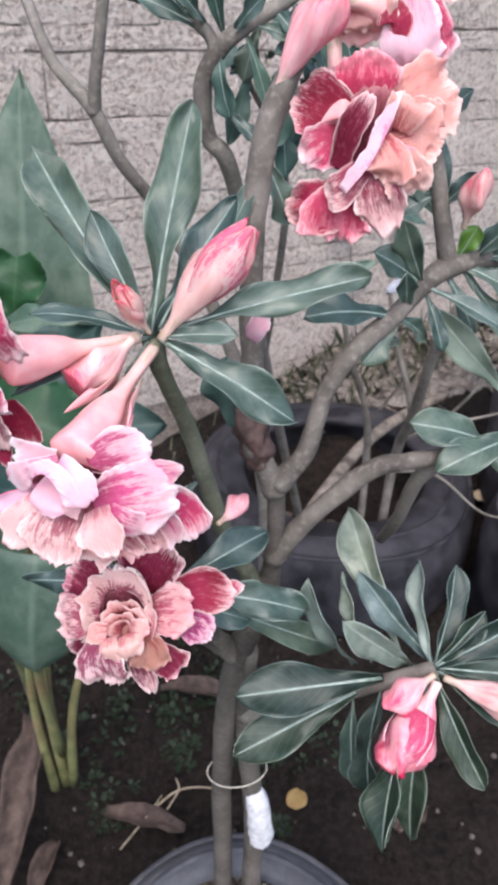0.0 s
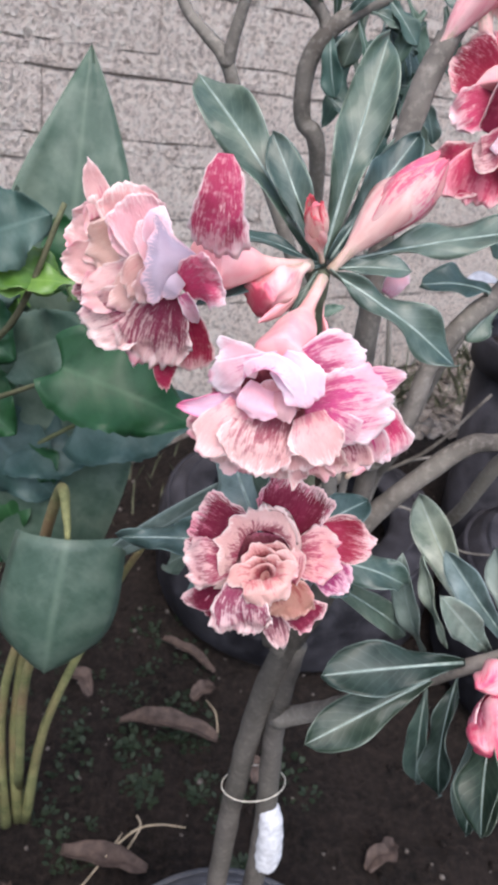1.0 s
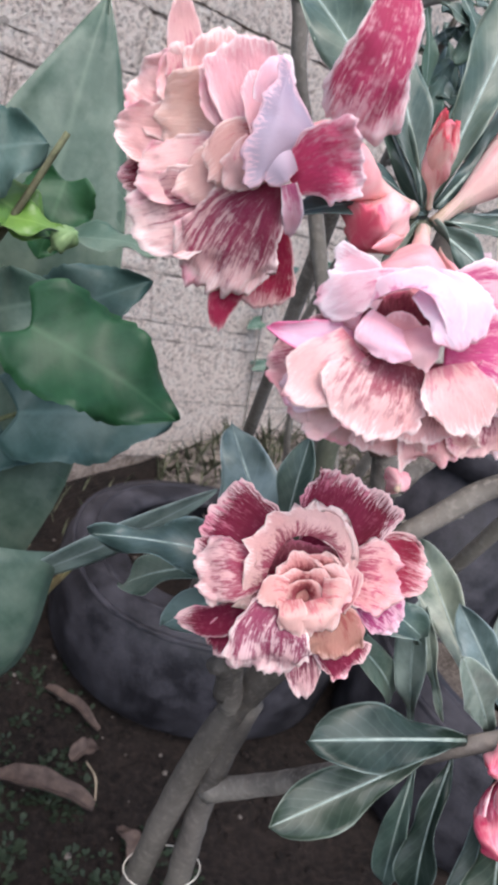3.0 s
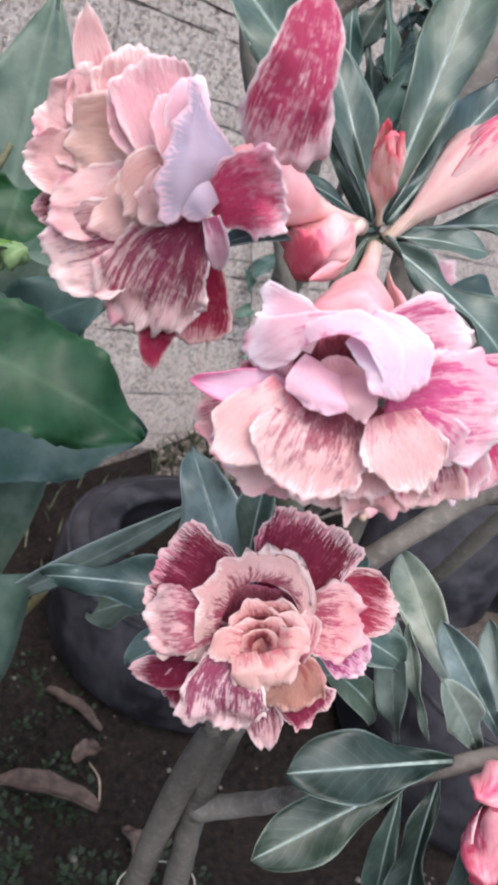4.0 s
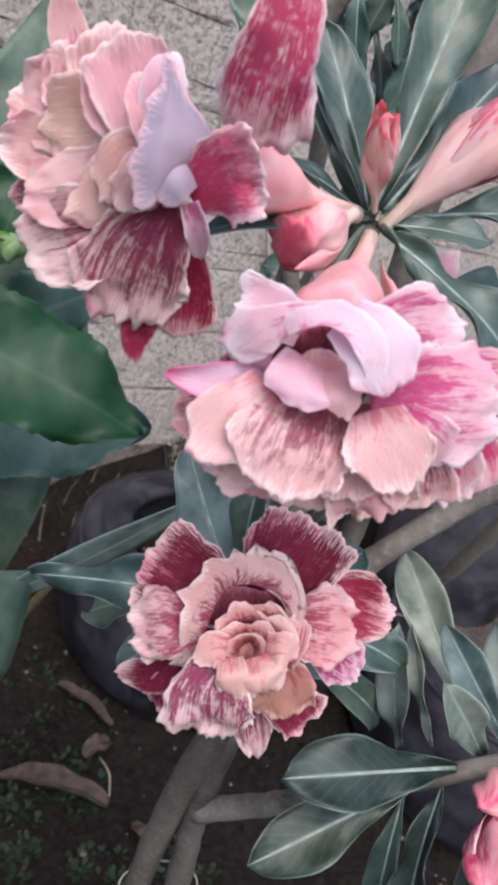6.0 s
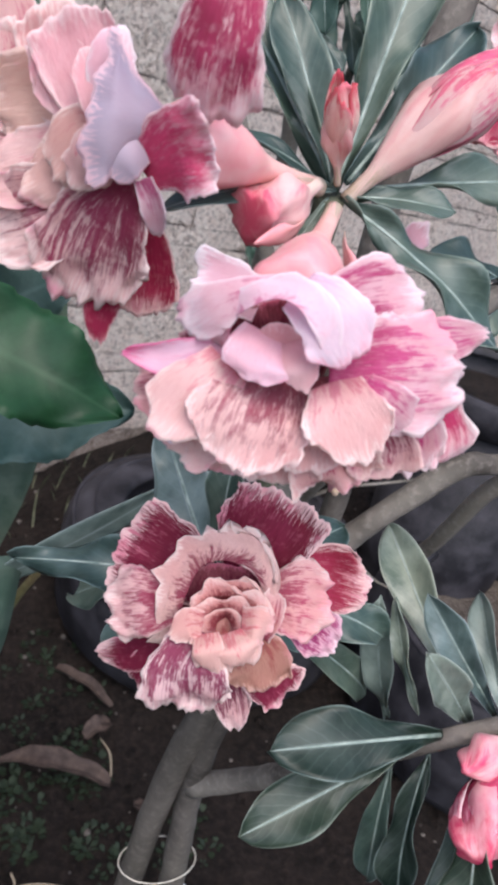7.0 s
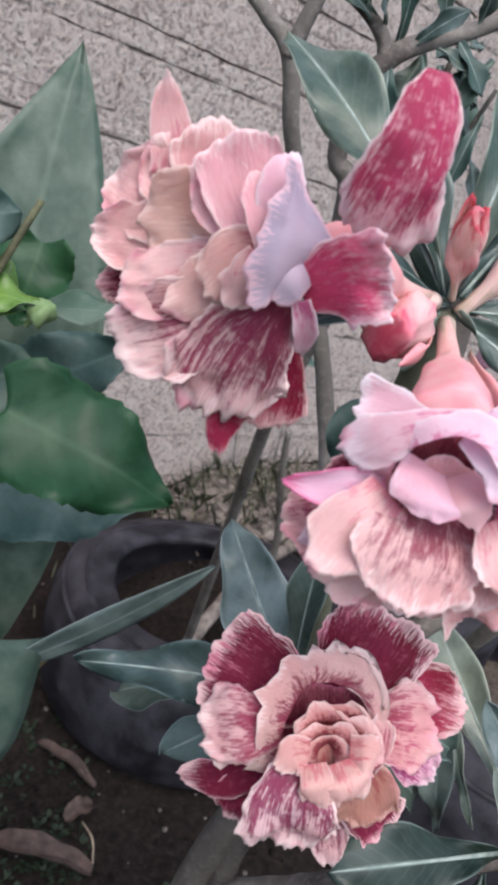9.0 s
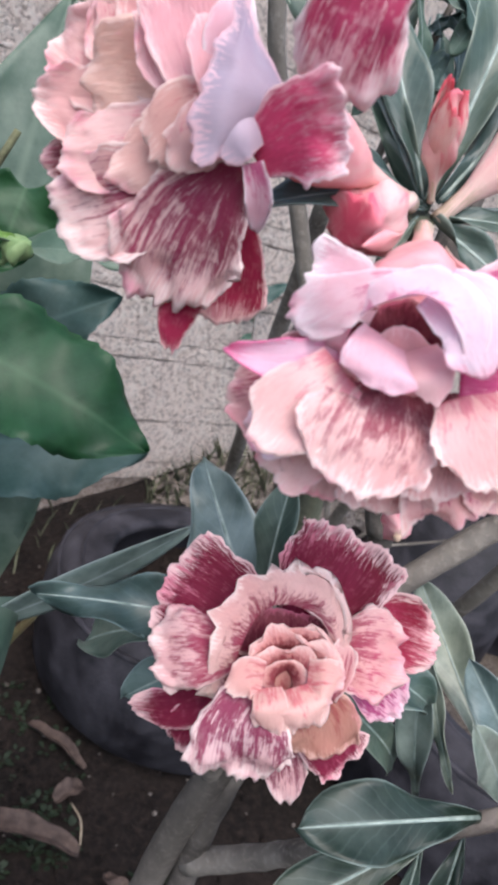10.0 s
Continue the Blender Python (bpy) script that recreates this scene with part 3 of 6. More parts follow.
def petal(parent, fr, ang, span, r0, r1, z0, z1, material, bulge=0.0, curl=0.0, ruffle=1.0, at=(0, 0), seed=0, name="petal", cup=0.0, nu=48, nv=24, point=0.0, wave=9.0, frill=1.0):
    """A petal in its flower's frame, in millimetres: it fans out from radius r0 to r1 about the angle ang, span degrees to each side, and rises from z0 to z1."""
    a0 = radians(ang)
    arc = max(5.0, r1 * radians(span))

    run, rise = r1 - r0, z1 - z0
    length = math.hypot(run, rise)
    nr, nz = -rise / length, run / length

    def fn(u, v):
        q = 2 * u - 1
        open_ = 0.55 + 0.45 * math.sin(math.pi * min(1, (v + 0.10) * 0.62))
        w = a0 + radians(span) * q * open_ * (1 - 0.20 * v ** 6)
        k = v * (1 - (0.20 + 0.30 * point) * abs(q) ** (2.8 - 1.4 * point) * v ** 1.5)
        e = max(0.0, (max(abs(q) ** 1.6 * (0.30 + 0.70 * v), v) - 0.50) / 0.50)
        edge = e * e * (3 - 2 * e)
        rr = r0 + run * v
        x, y = rr * math.cos(w), rr * math.sin(w)
        n1 = noise.noise(V((x / 12 + seed * 3.1, y / 12, seed * 0.7)))
        n2 = noise.noise(V((q * arc / wave + seed * 7.7, v * 1.4, seed * 1.3)))
        n5 = noise.noise(V((q * arc / (wave * 0.42) + seed * 1.9, v * 2.0, seed * 3.3)))
        n3 = noise.noise(V((q * arc / 2.8 + seed * 2.7, rr / 8, seed * 5.3)))
        n4 = noise.noise(V((q * arc / 1.1 + seed * 4.9, rr / 3, seed * 2.3)))
        k += frill * ((0.9 * n3 + 0.85 * n4 + 1.3 * n2 + 0.5 * n5) * v ** 6) / length
        out = 0.7 * bulge * math.sin(math.pi * v) + curl * e * e + cup * q * q * v
        out += ruffle * (2.6 * n1 * v + 4.8 * edge * n2 + 1.7 * e * edge * n5 + 1.9 * e ** 2 * n3 + 0.65 * e ** 3 * n4)
        w += 0.05 * n5 * ruffle * edge
        rad = r0 + run * k + out * nr
        return fr @ V(((rad * math.cos(w) + at[0]) / 1000, (rad * math.sin(w) + at[1]) / 1000, (z0 + rise * k + out * nz) / 1000))
    two = isinstance(material, tuple)
    return part(name, sheet(fn, nu, nv, 0.0004, two), material, parent, at=fr.translation)


def blade(parent, fr, spine, widths, material, seed=0, cup=0.0, curl=0.0, ruffle=1.0, rnd=0.24, wave=8.0, frill=1.0, name="petal", nu=36, nv=26, turn=False):
    """A petal along a spine in its flower's frame, in millimetres, with its half widths at the spine's points; cup lifts the sides, curl the rim, rnd rounds the tip.
    turn: the spine runs along the rim, with the flower's heart on its right."""
    path = smooth_path([V((*p, w)) for p, w in zip(spine, widths)], 14)
    m = len(path) - 1
    length = sum((path[i + 1].xyz - path[i].xyz).length for i in range(m))
    broad = max(widths)
    ruffle *= min(1.0, broad / 11)

    def at(k):
        s = max(0.0, k) * m
        i = min(m - 1, int(s))
        return path[i].lerp(path[i + 1], s - i) if s <= m else path[m] + (path[m] - path[m - 1]) * (s - m)

    def fn(u, v):
        q = 2 * u - 1
        e = max(0.0, (max(abs(q) ** 1.6 * (0.35 + 0.65 * v), v) - 0.45) / 0.55)
        edge = e * e * (3 - 2 * e)
        s, t = q * broad, v * length
        n1 = noise.noise(V((s / 11 + seed * 3.1, t / 11, seed * 0.7)))
        n2 = noise.noise(V((s / wave + seed * 7.7, t / wave * 0.8, seed * 1.3)))
        n5 = noise.noise(V((s / wave * 2.3 + seed * 1.9, t / wave * 1.7, seed * 3.3)))
        n3 = noise.noise(V((s / 2.6 + seed * 2.7, t / 3.6, seed * 5.3)))
        n4 = noise.noise(V((s / 1.1 + seed * 4.9, t / 1.6, seed * 2.3)))
        n6 = noise.noise(V((s / 4.2 + seed * 0.9, t / 6.5, seed * 6.1)))
        k = v * (1 - rnd * abs(q) ** 2.6 * v ** 1.5)
        k += frill * ((1.1 * n3 + 1.0 * n4 + 2.0 * n2 + 1.1 * n5) * v ** 6) / length
        p = at(k)
        d = (at(k + 0.02).xyz - at(k - 0.02).xyz).normalized()
        side = d.cross(V((0, 0, 1)))
        side = (side if side.length > 0.2 else V((1, 0, 0))).normalized()
        up = side.cross(d)
        wide = p[3] * (1 + frill * (0.20 * n2 + 0.08 * n3 + 0.05 * n4) * abs(q) ** 4)
        lift = cup * q * q * min(1.0, v * 1.6) + curl * e * e
        lift += ruffle * (1.1 * n1 * v + 3.4 * edge * n2 + 1.9 * e * edge * n5 + 1.2 * e ** 3 * n3 + 0.7 * e ** 4 * n4 + 0.3 * n6 * min(1.0, 2 * v))
        if turn:
            lift = cup * u * u - curl * (1 - u) ** 2 + ruffle * (1.2 * n1 + (0.6 + 3.0 * (1 - u) ** 2) * n2 + 1.5 * (1 - u) * n5 + 1.0 * (1 - u) ** 2 * n3)
            wide = p[3] * (1 + (0.7 * n2 + 0.30 * n5 + 0.20 * n3 + 0.14 * n4) * frill * (1 - u))
        return fr @ ((p.xyz + side * (wide * q + 0.5 * ruffle * edge * n5) + up * lift) / 1000)

    return part(name, sheet(fn, nu, nv, 0.0004, isinstance(material, tuple), turn), material, parent, at=fr.translation)


def flower_base(parent, fr, back, foot, r_top, r_foot, label, name="flower", off=(0, 0)):
    """The corolla tube from the petals back to the stalk; the petals become its parts."""
    c = fr @ V((off[0] / 1000, off[1] / 1000, back / 1000))
    f = V(foot)
    pts = [(*f, r_foot), (*f.lerp(c, 0.16), r_foot * 0.95), (*f.lerp(c, 0.34), r_top * 0.34), (*f.lerp(c, 0.48), r_top * 0.46), (*f.lerp(c, 0.60), r_top * 0.76), (*f.lerp(c, 0.76), r_top * 1.0), (*f.lerp(c, 0.96), r_top * 1.12), (*c, r_top * 0.9)]
    return part(name, tube(pts, 24, 5, 0.06, 3.0, lambda k, w: 1 + (0.13 * abs(math.sin(2.5 * w + k)) + 0.05 * math.sin(11 * w + 5 * k) - 0.06) * k), TUBE, parent, label, at=fr.translation)


def bud(parent, foot, tip, radius, material=None, fat=0.55, label="", name="bud", twist=1.4, lip=0.0, lobe=0.22):
    foot, tip = V(foot), V(tip)
    prof = ((0.0, 0.24), (0.16, 0.26), (0.30, 0.52), (fat, 1.0), (0.5 + fat / 2, 0.82), (0.93, 0.36 + 0.6 * lip), (0.985, 0.20 + 0.6 * lip), (1.0, 0.02))
    side = (tip - foot).cross(V((0.3, 0.8, 0.2))).normalized()
    pts = []
    for s, r in prof:
        c = foot.lerp(tip, s) + side * radius * 0.10 * math.sin(s * 5)
        pts.append((*c, radius * r))
    return part(name, tube(pts, 20, 5, 0.05, 0.0, lambda k, w: 1 + (lobe * math.sin(3 * w + k * 9 * twist) + 0.09 * math.sin(7 * w + k * 11)) * min(1, k * 2.5) * (1 + 0.6 * lip * k)), material or BUD, parent, label, at=foot)


# ---- setting: ground and wall ----
def ground_height(x, y):
    h = 0.012 * noise.noise(V((x * 5, y * 5, 0.3))) + 0.006 * noise.noise(V((x * 19, y * 19, 4.3)))
    s = max(0.0, min(1.0, (y - 1.05) / 0.5))
    return h + 0.17 * s * s * (3 - 2 * s) * max(0.0, min(1.0, (x + 0.25) / 0.5))


def build_ground():
    def axis(a, b, step, far):
        out, v, s = [], b, step
        k = a
        while k < b:
            out.append(k)
            k += step
        while v < far:
            out.append(v)
            s *= 1.35
            v += s
        out.append(far)
        low, v, s = [], a, step
        while v > -far:
            s *= 1.35
            v -= s
            low.append(max(v, -far))
        return low[::-1] + out
    xs, ys = axis(-0.7, 1.1, 0.015, 60), axis(0.3, 1.62, 0.015, 60)
    bm = bmesh.new()
    rows = [[bm.verts.new((x, y, ground_height(x, y) + (0.008 * noise.noise(V((x * 45, y * 45, 1))) if -0.7 < x < 1.1 and 0.3 < y < 1.62 else 0))) for x in xs] for y in ys]
    for j in range(len(ys) - 1):
        for i in range(len(xs) - 1):
            bm.faces.new((rows[j][i], rows[j][i + 1], rows[j + 1][i + 1], rows[j + 1][i]))
    return tagged(part("ground", bm, SHADED_SOIL, at=(0, 0, 0)), "brown garden soil with clods and litter, plant shade in its colour", "ground", kind="structure")


ground = build_ground()

WALL_Y, COURSE, JOINT0 = 1.55, 0.153, 0.148
wall_bm = bmesh.new()
bmesh.ops.create_cube(wall_bm, size=1.0, matrix=Matrix.Translation((0.3, WALL_Y + 0.004 + 0.09, 1.0)) @ Matrix.Diagonal((6.0, 0.18, 2.4, 1)))
wall = tagged(part("wall_north", wall_bm, JOINT, at=(0.3, WALL_Y + 0.1, 0), smooth=False), "rough pinkish grey brick wall with raked mortar joints", "wall", "wall", kind="structure")
wall_home = wall.location.copy()
wall.location = (0.25, 1.94, -0.018)
wall.rotation_euler = (0, radians(3), radians(30))

def ring_planter(name, centre, radius, hole, height, lip, soil, label, mat_, tread=0):
    """A planter cut from a tyre: rounded shoulders, a flat top lip and soil inside."""
    cx, cy = centre
    base = thing(name, (cx, cy, 0), label, "planter", "tyre planters")
    bm = bmesh.new()
    prof = [(radius * 0.90, 0.0), (radius * 0.985, height * 0.14), (radius, height * 0.45), (radius * 0.985, height * 0.74), (radius * 0.93, height * 0.91),
            (radius * 0.86, height * 0.985), (hole + lip * 0.55, height), (hole + 0.008, height * 0.985), (hole, height * 0.95), (hole + 0.004, height * 0.90), (hole + 0.03, height * 0.80),
            (hole + 0.045, height * 0.4), (hole + 0.03, 0.01)]
    n = 72
    rings = []
    for i in range(n):
        w = 2 * math.pi * i / n
        wob = 1 + 0.015 * math.sin(2 * w + cx * 9) + 0.008 * math.sin(5 * w)
        rings.append([bm.verts.new((cx + r * wob * math.cos(w), cy + r * wob * math.sin(w), z + 0.006 * math.sin(3 * w + cy * 5) * (z > 0.05))) for r, z in prof])
    for i in range(n):
        a, b = rings[i], rings[(i + 1) % n]
        for k in range(len(prof) - 1):
            bm.faces.new((a[k], b[k], b[k + 1], a[k + 1]))
    part("tyre", bm, mat_, base, at=(cx, cy, 0))
    # raised ribs on the upper side wall
    for rr, hh in ((0.93, 0.915), (0.80 * radius / radius, 0.992)):
        bm = bmesh.new()
        pr = [(radius * rr - 0.004, -0.003), (radius * rr - 0.003, 0.003), (radius * rr + 0.003, 0.003), (radius * rr + 0.004, -0.003)]
        rg = []
        for i in range(n):
            w = 2 * math.pi * i / n
            wob = 1 + 0.015 * math.sin(2 * w + cx * 9) + 0.008 * math.sin(5 * w)
            rg.append([bm.verts.new((cx + r * wob * math.cos(w), cy + r * wob * math.sin(w), height * hh + z + 0.006 * math.sin(3 * w + cy * 5))) for r, z in pr])
        for i in range(n):
            a, b = rg[i], rg[(i + 1) % n]
            for k in range(3):
                bm.faces.new((a[k], b[k], b[k + 1], a[k + 1]))
        part("rib", bm, mat_, base, at=(cx, cy, height))
    bm = bmesh.new()
    rows = []
    for k in range(13):
        r = (hole + 0.035) * k / 12
        rows.append([bm.verts.new((cx + r * math.cos(2 * math.pi * i / 40), cy + r * math.sin(2 * math.pi * i / 40),
                                   soil + 0.010 * noise.noise(V((r * 30 * math.cos(2 * math.pi * i / 40), r * 30 * math.sin(2 * math.pi * i / 40), cx)))))for i in range(40)])
    for k in range(12):
        for i in range(40):
            j = (i + 1) % 40
            if k == 0:
                bm.faces.new((rows[0][0], rows[1][i], rows[1][j])) if i == 0 else None
                continue
            bm.faces.new((rows[k][i], rows[k + 1][i], rows[k + 1][j], rows[k][j]))
    part("soil", bm, POTSOIL, base, "dark gravelly soil", at=(cx, cy, soil))
    return base


ring_planter("tyre_planter", (0.06, 0.345), 0.178, 0.118, 0.22, 0.05, 0.185, "grey rubber planter of half a tyre, filled with gravelly soil", RUBBER_PALE)
ring_planter("tyre_planter", (0.215, 1.235), 0.285, 0.175, 0.22, 0.08, 0.05, "black tyre planter standing against the brick wall", RUBBER)
ring_planter("tyre_planter", (0.74, 1.02), 0.27, 0.19, 0.27, 0.07, 0.16, "black tyre planter on the soil, with a bare rim", RUBBER)

# ---- main plant: desert rose ----
rose = thing("desert_rose", (0.06, 0.42, 0.185), "grey-stemmed desert rose with double pink flowers in a tyre planter", "plant")


def stem(points, name="stem", mat_=None, parent=None, label="", sides=12):
    # branches get the lit bark tone, other stems the shaded one
    return part(name, tube(points, sides, 6, 0.07, points[0][0] * 31), mat_ or (BARK_LIT if name == "branch" else BARK_SHADED), parent or rose, label)


stem([(0.038, 0.440, 0.17, 0.0102), (0.042, 0.440, 0.278, 0.0095), (0.044, 0.435, 0.443, 0.0092), (0.050, 0.430, 0.565, 0.0092), (0.063, 0.420, 0.663, 0.0095), (0.078, 0.410, 0.723, 0.0085),
      (0.085, 0.405, 0.775, 0.0058), (0.085, 0.400, 0.835, 0.0051)], sides=16)
stem([(0.074, 0.418, 0.17, 0.0102), (0.072, 0.420, 0.290, 0.0095), (0.074, 0.425, 0.414, 0.0092), (0.069, 0.425, 0.517, 0.0085), (0.066, 0.425, 0.581, 0.0078), (0.070, 0.418, 0.665, 0.0062)], sides=16)
# limb that carries the upper flowers
stem([(0.085, 0.400, 0.828, 0.0078), (0.077, 0.403, 0.848, 0.0068), (0.071, 0.405, 0.862, 0.0066), (0.071, 0.410, 0.904, 0.0062), (0.070, 0.415, 0.954, 0.0060), (0.072, 0.418, 0.989, 0.0062),
      (0.079, 0.424, 1.024, 0.0058), (0.094, 0.430, 1.056, 0.0045)], "branch")
# limb to the middle cluster of flowers
stem([(0.078, 0.408, 0.735, 0.0062), (0.056, 0.402, 0.790, 0.0056), (0.042, 0.384, 0.870, 0.0046), (0.037, 0.368, 0.905, 0.0042), (0.033, 0.353, 0.932, 0.0040), (0.031, 0.346, 0.953, 0.0046)], "branch", BARK_GREEN)
# limb to the front flower
stem([(0.060, 0.421, 0.655, 0.0080), (0.045, 0.402, 0.700, 0.0068), (0.033, 0.375, 0.755, 0.0060), (0.026, 0.340, 0.812, 0.0048)], "branch")
stem([(0.050, 0.414, 0.672, 0.0062), (0.040, 0.396, 0.706, 0.0056), (0.031, 0.388, 0.716, 0.0050)], "stub")
# limbs to the right
stem([(0.084, 0.405, 0.770, 0.0072), (0.098, 0.402, 0.797, 0.0061), (0.109, 0.400, 0.814, 0.0056), (0.138, 0.405, 0.841, 0.0059), (0.158, 0.412, 0.842, 0.0051), (0.182, 0.420, 0.841, 0.0053), (0.215, 0.432, 0.842, 0.0051)], "branch")
stem([(0.180, 0.420, 0.838, 0.0050), (0.171, 0.428, 0.815, 0.0048), (0.168, 0.450, 0.765, 0.0045), (0.166, 0.480, 0.720, 0.0040)], "branch")
stem([(0.085, 0.400, 0.833, 0.0075), (0.101, 0.405, 0.853, 0.0056), (0.110, 0.415, 0.884, 0.0050), (0.126, 0.426, 0.906, 0.0054), (0.148, 0.445, 0.917, 0.0052), (0.165, 0.467, 0.925, 0.0056), (0.186, 0.480, 0.934, 0.0064), (0.225, 0.495, 0.934, 0.0052)], "branch")
stem([(0.182, 0.480, 0.932, 0.0060), (0.175, 0.480, 0.956, 0.0050), (0.168, 0.484, 0.985, 0.0045), (0.162, 0.488, 1.010, 0.0040)], "branch")
stem([(0.066, 0.424, 0.578, 0.0080), (0.092, 0.402, 0.618, 0.0066), (0.111, 0.378, 0.662, 0.0058), (0.141, 0.352, 0.716, 0.0048), (0.178, 0.343, 0.748, 0.0045)], "branch")

# wrapped patch, tie and graft tape
def wrap_shape(k, w):
    return 1 + 0.10 * math.sin(7 * w + 8 * k) * math.sin(5 * k + w)


part("wrap", tube([(0.0785, 0.4215, 0.384, 0.0088), (0.0800, 0.4195, 0.396, 0.0118), (0.0790, 0.4195, 0.428, 0.0112), (0.0765, 0.4200, 0.457, 0.0100), (0.0755, 0.4215, 0.470, 0.0060)], 16, 6, 0.07, 2.0, wrap_shape), WHITE, rose, "white plastic wrap on the stem")
part("tie", tube([(0.0585 + 0.0262 * math.cos(a), 0.4295 + 0.0165 * math.sin(a), 0.4885 + 0.005 * math.cos(a), 0.0005) for a in [k * math.pi / 7 - 2.6 for k in range(15)]], 6, 4, 0.0), WIRE, rose, "pale string tied round both stems")
part("graft_tape", tube([(0.0765, 0.4030, 0.846, 0.0072), (0.0738, 0.4042, 0.854, 0.0090), (0.0718, 0.4050, 0.863, 0.0082), (0.0712, 0.4058, 0.872, 0.0090), (0.0711, 0.4068, 0.882, 0.0070)], 18, 6, 0.30, 5.0, lambda k, w: 1 + 0.16 * math.sin(3 * w + 9 * k) + 0.10 * math.sin(8 * w - 13 * k)), TAPE, rose, "torn brown graft tape")

# leaves of the middle cluster
A = (0.031, 0.344, 0.955)
FACE = (-0.15, -0.8, 0.55)
leaf(rose, A, (0.049, 0.381, 1.036), 0.0220, FACE, 0.05, 0.20, wave=0.09, seed=1)
leaf(rose, A, (-0.024, 0.407, 1.012), 0.0227, FACE, 0.10, 0.25, wave=0.09, seed=2)
leaf(rose, A, (0.007, 0.366, 0.999), 0.0163, FACE, 0.05, 0.35, seed=3)
leaf(rose, (0.034, 0.345, 0.957), (0.066, 0.370, 1.003), 0.0181, FACE, 0.08, 0.30, wave=0.09, seed=4)
leaf(rose, (0.036, 0.346, 0.956), (0.122, 0.369, 0.971), 0.0204, (0, -0.55, 0.8), 0.03, 0.15, wave=0.09, seed=5)
leaf(rose, (0.034, 0.345, 0.954), (0.067, 0.341, 0.957), 0.0120, (0, -0.6, 0.8), 0.05, 0.3, seed=6)
leaf(rose, (0.034, 0.345, 0.953), (0.091, 0.332, 0.921), 0.0207, (0.3, -0.75, 0.6), 0.07, 0.35, wave=0.09, seed=7)
leaf(rose, A, (-0.018, 0.345, 0.962), 0.0120, (0, -0.3, 1), 0.10, 0.2, seed=8)
leaf(rose, A, (-0.018, 0.310, 0.945), 0.0112, (0, -0.4, 1), 0.08, 0.2, seed=9)
leaf(rose, (0.030, 0.344, 0.953), (0.020, 0.332, 0.936), 0.0052, FACE, 0.05, 0.2, seed=10)

# leaves round the front flower
B = (0.025, 0.335, 0.818)
leaf(rose, B, (-0.047, 0.348, 0.806), 0.0195, (-0.1, -0.6, 0.8), 0.08, 0.12, 0.16, seed=11, shape="lance")
leaf(rose, B, (-0.022, 0.400, 0.744), 0.022, (-0.2, -0.5, 0.8), 0.08, 0.2, 0.06, seed=12)
leaf(rose, B, (0.002, 0.395, 0.846), 0.026, (-0.5, -0.6, 0.6), 0.05, 0.35, 0.06, seed=13, shape="lance", mats=(LEAF_SHEEN, LEAF_BACK))
leaf(rose, B, (0.024, 0.350, 0.868), 0.015, (-0.6, -0.6, 0.5), 0.05, 0.5, seed=14)
leaf(rose, (0.034, 0.338, 0.816), (0.080, 0.372, 0.822), 0.022, (0.1, -0.5, 0.9), 0.08, 0.2, seed=15)
leaf(rose, (0.034, 0.338, 0.812), (0.102, 0.348, 0.786), 0.023, (0.25, -0.5, 0.8), 0.14, 0.15, 0.10, seed=16)
leaf(rose, (0.036, 0.342, 0.806), (0.124, 0.385, 0.715), 0.020, (0.4, -0.7, 0.5), 0.12, 0.2, seed=17)
leaf(rose, B, (-0.009, 0.345, 0.772), 0.020, (-0.4, -0.8, 0.3), 0.05, 0.25, seed=18, mats=(LEAF_BACK, LEAF))
leaf(rose, (0.036, 0.335, 0.808), (0.072, 0.338, 0.790), 0.018, (0.2, -0.6, 0.7), 0.06, 0.2, seed=19)

# leaves of the low side shoot
C = (0.176, 0.343, 0.748)
# low leaves carry their shade in the material, upright ones their sheen
leaf(rose, (0.150, 0.345, 0.735), (0.064, 0.328, 0.737), 0.033, (0, -0.55, 0.85), 0.05, 0.18, seed=21, mats=(LEAF_SHADED, LEAF_BACK))
leaf(rose, (0.140, 0.352, 0.715), (0.063, 0.325, 0.683), 0.030, (-0.1, -0.6, 0.75), 0.04, 0.22, seed=22, mats=(LEAF_SHADED, LEAF_BACK))
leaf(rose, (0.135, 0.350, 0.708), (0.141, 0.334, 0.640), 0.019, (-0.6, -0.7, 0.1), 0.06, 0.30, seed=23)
leaf(rose, (0.160, 0.320, 0.735), (0.143, 0.262, 0.702), 0.027, (-0.8, -0.3, 0.45), 0.05, 0.48, seed=24, mats=(LEAF_SHADED, LEAF_BACK))
leaf(rose, (0.160, 0.360, 0.742), (0.134, 0.440, 0.783), 0.0263, (-0.55, -0.5, 0.7), 0.06, 0.48, seed=25, mats=(LEAF_SHEEN, LEAF_BACK))
leaf(rose, (0.180, 0.356, 0.738), (0.134, 0.380, 0.788), 0.0204, (-0.6, -0.5, 0.6), 0.06, 0.48, seed=26, mats=(LEAF_SHEEN, LEAF_BACK))
leaf(rose, (0.138, 0.372, 0.712), (0.104, 0.364, 0.797), 0.0179, (-0.6, -0.6, 0.5), 0.08, 0.48, seed=27, mats=(LEAF_SHEEN, LEAF_BACK))
leaf(rose, (0.172, 0.360, 0.726), (0.122, 0.343, 0.786), 0.0204, (-0.3, -0.7, 0.6), 0.05, 0.40, seed=28, mats=(LEAF_SHEEN, LEAF_BACK))
leaf(rose, C, (0.175, 0.400, 0.776), 0.0153, (-0.8, -0.4, 0.4), 0.06, 0.72, seed=29, mats=(LEAF_SHEEN, LEAF_BACK))
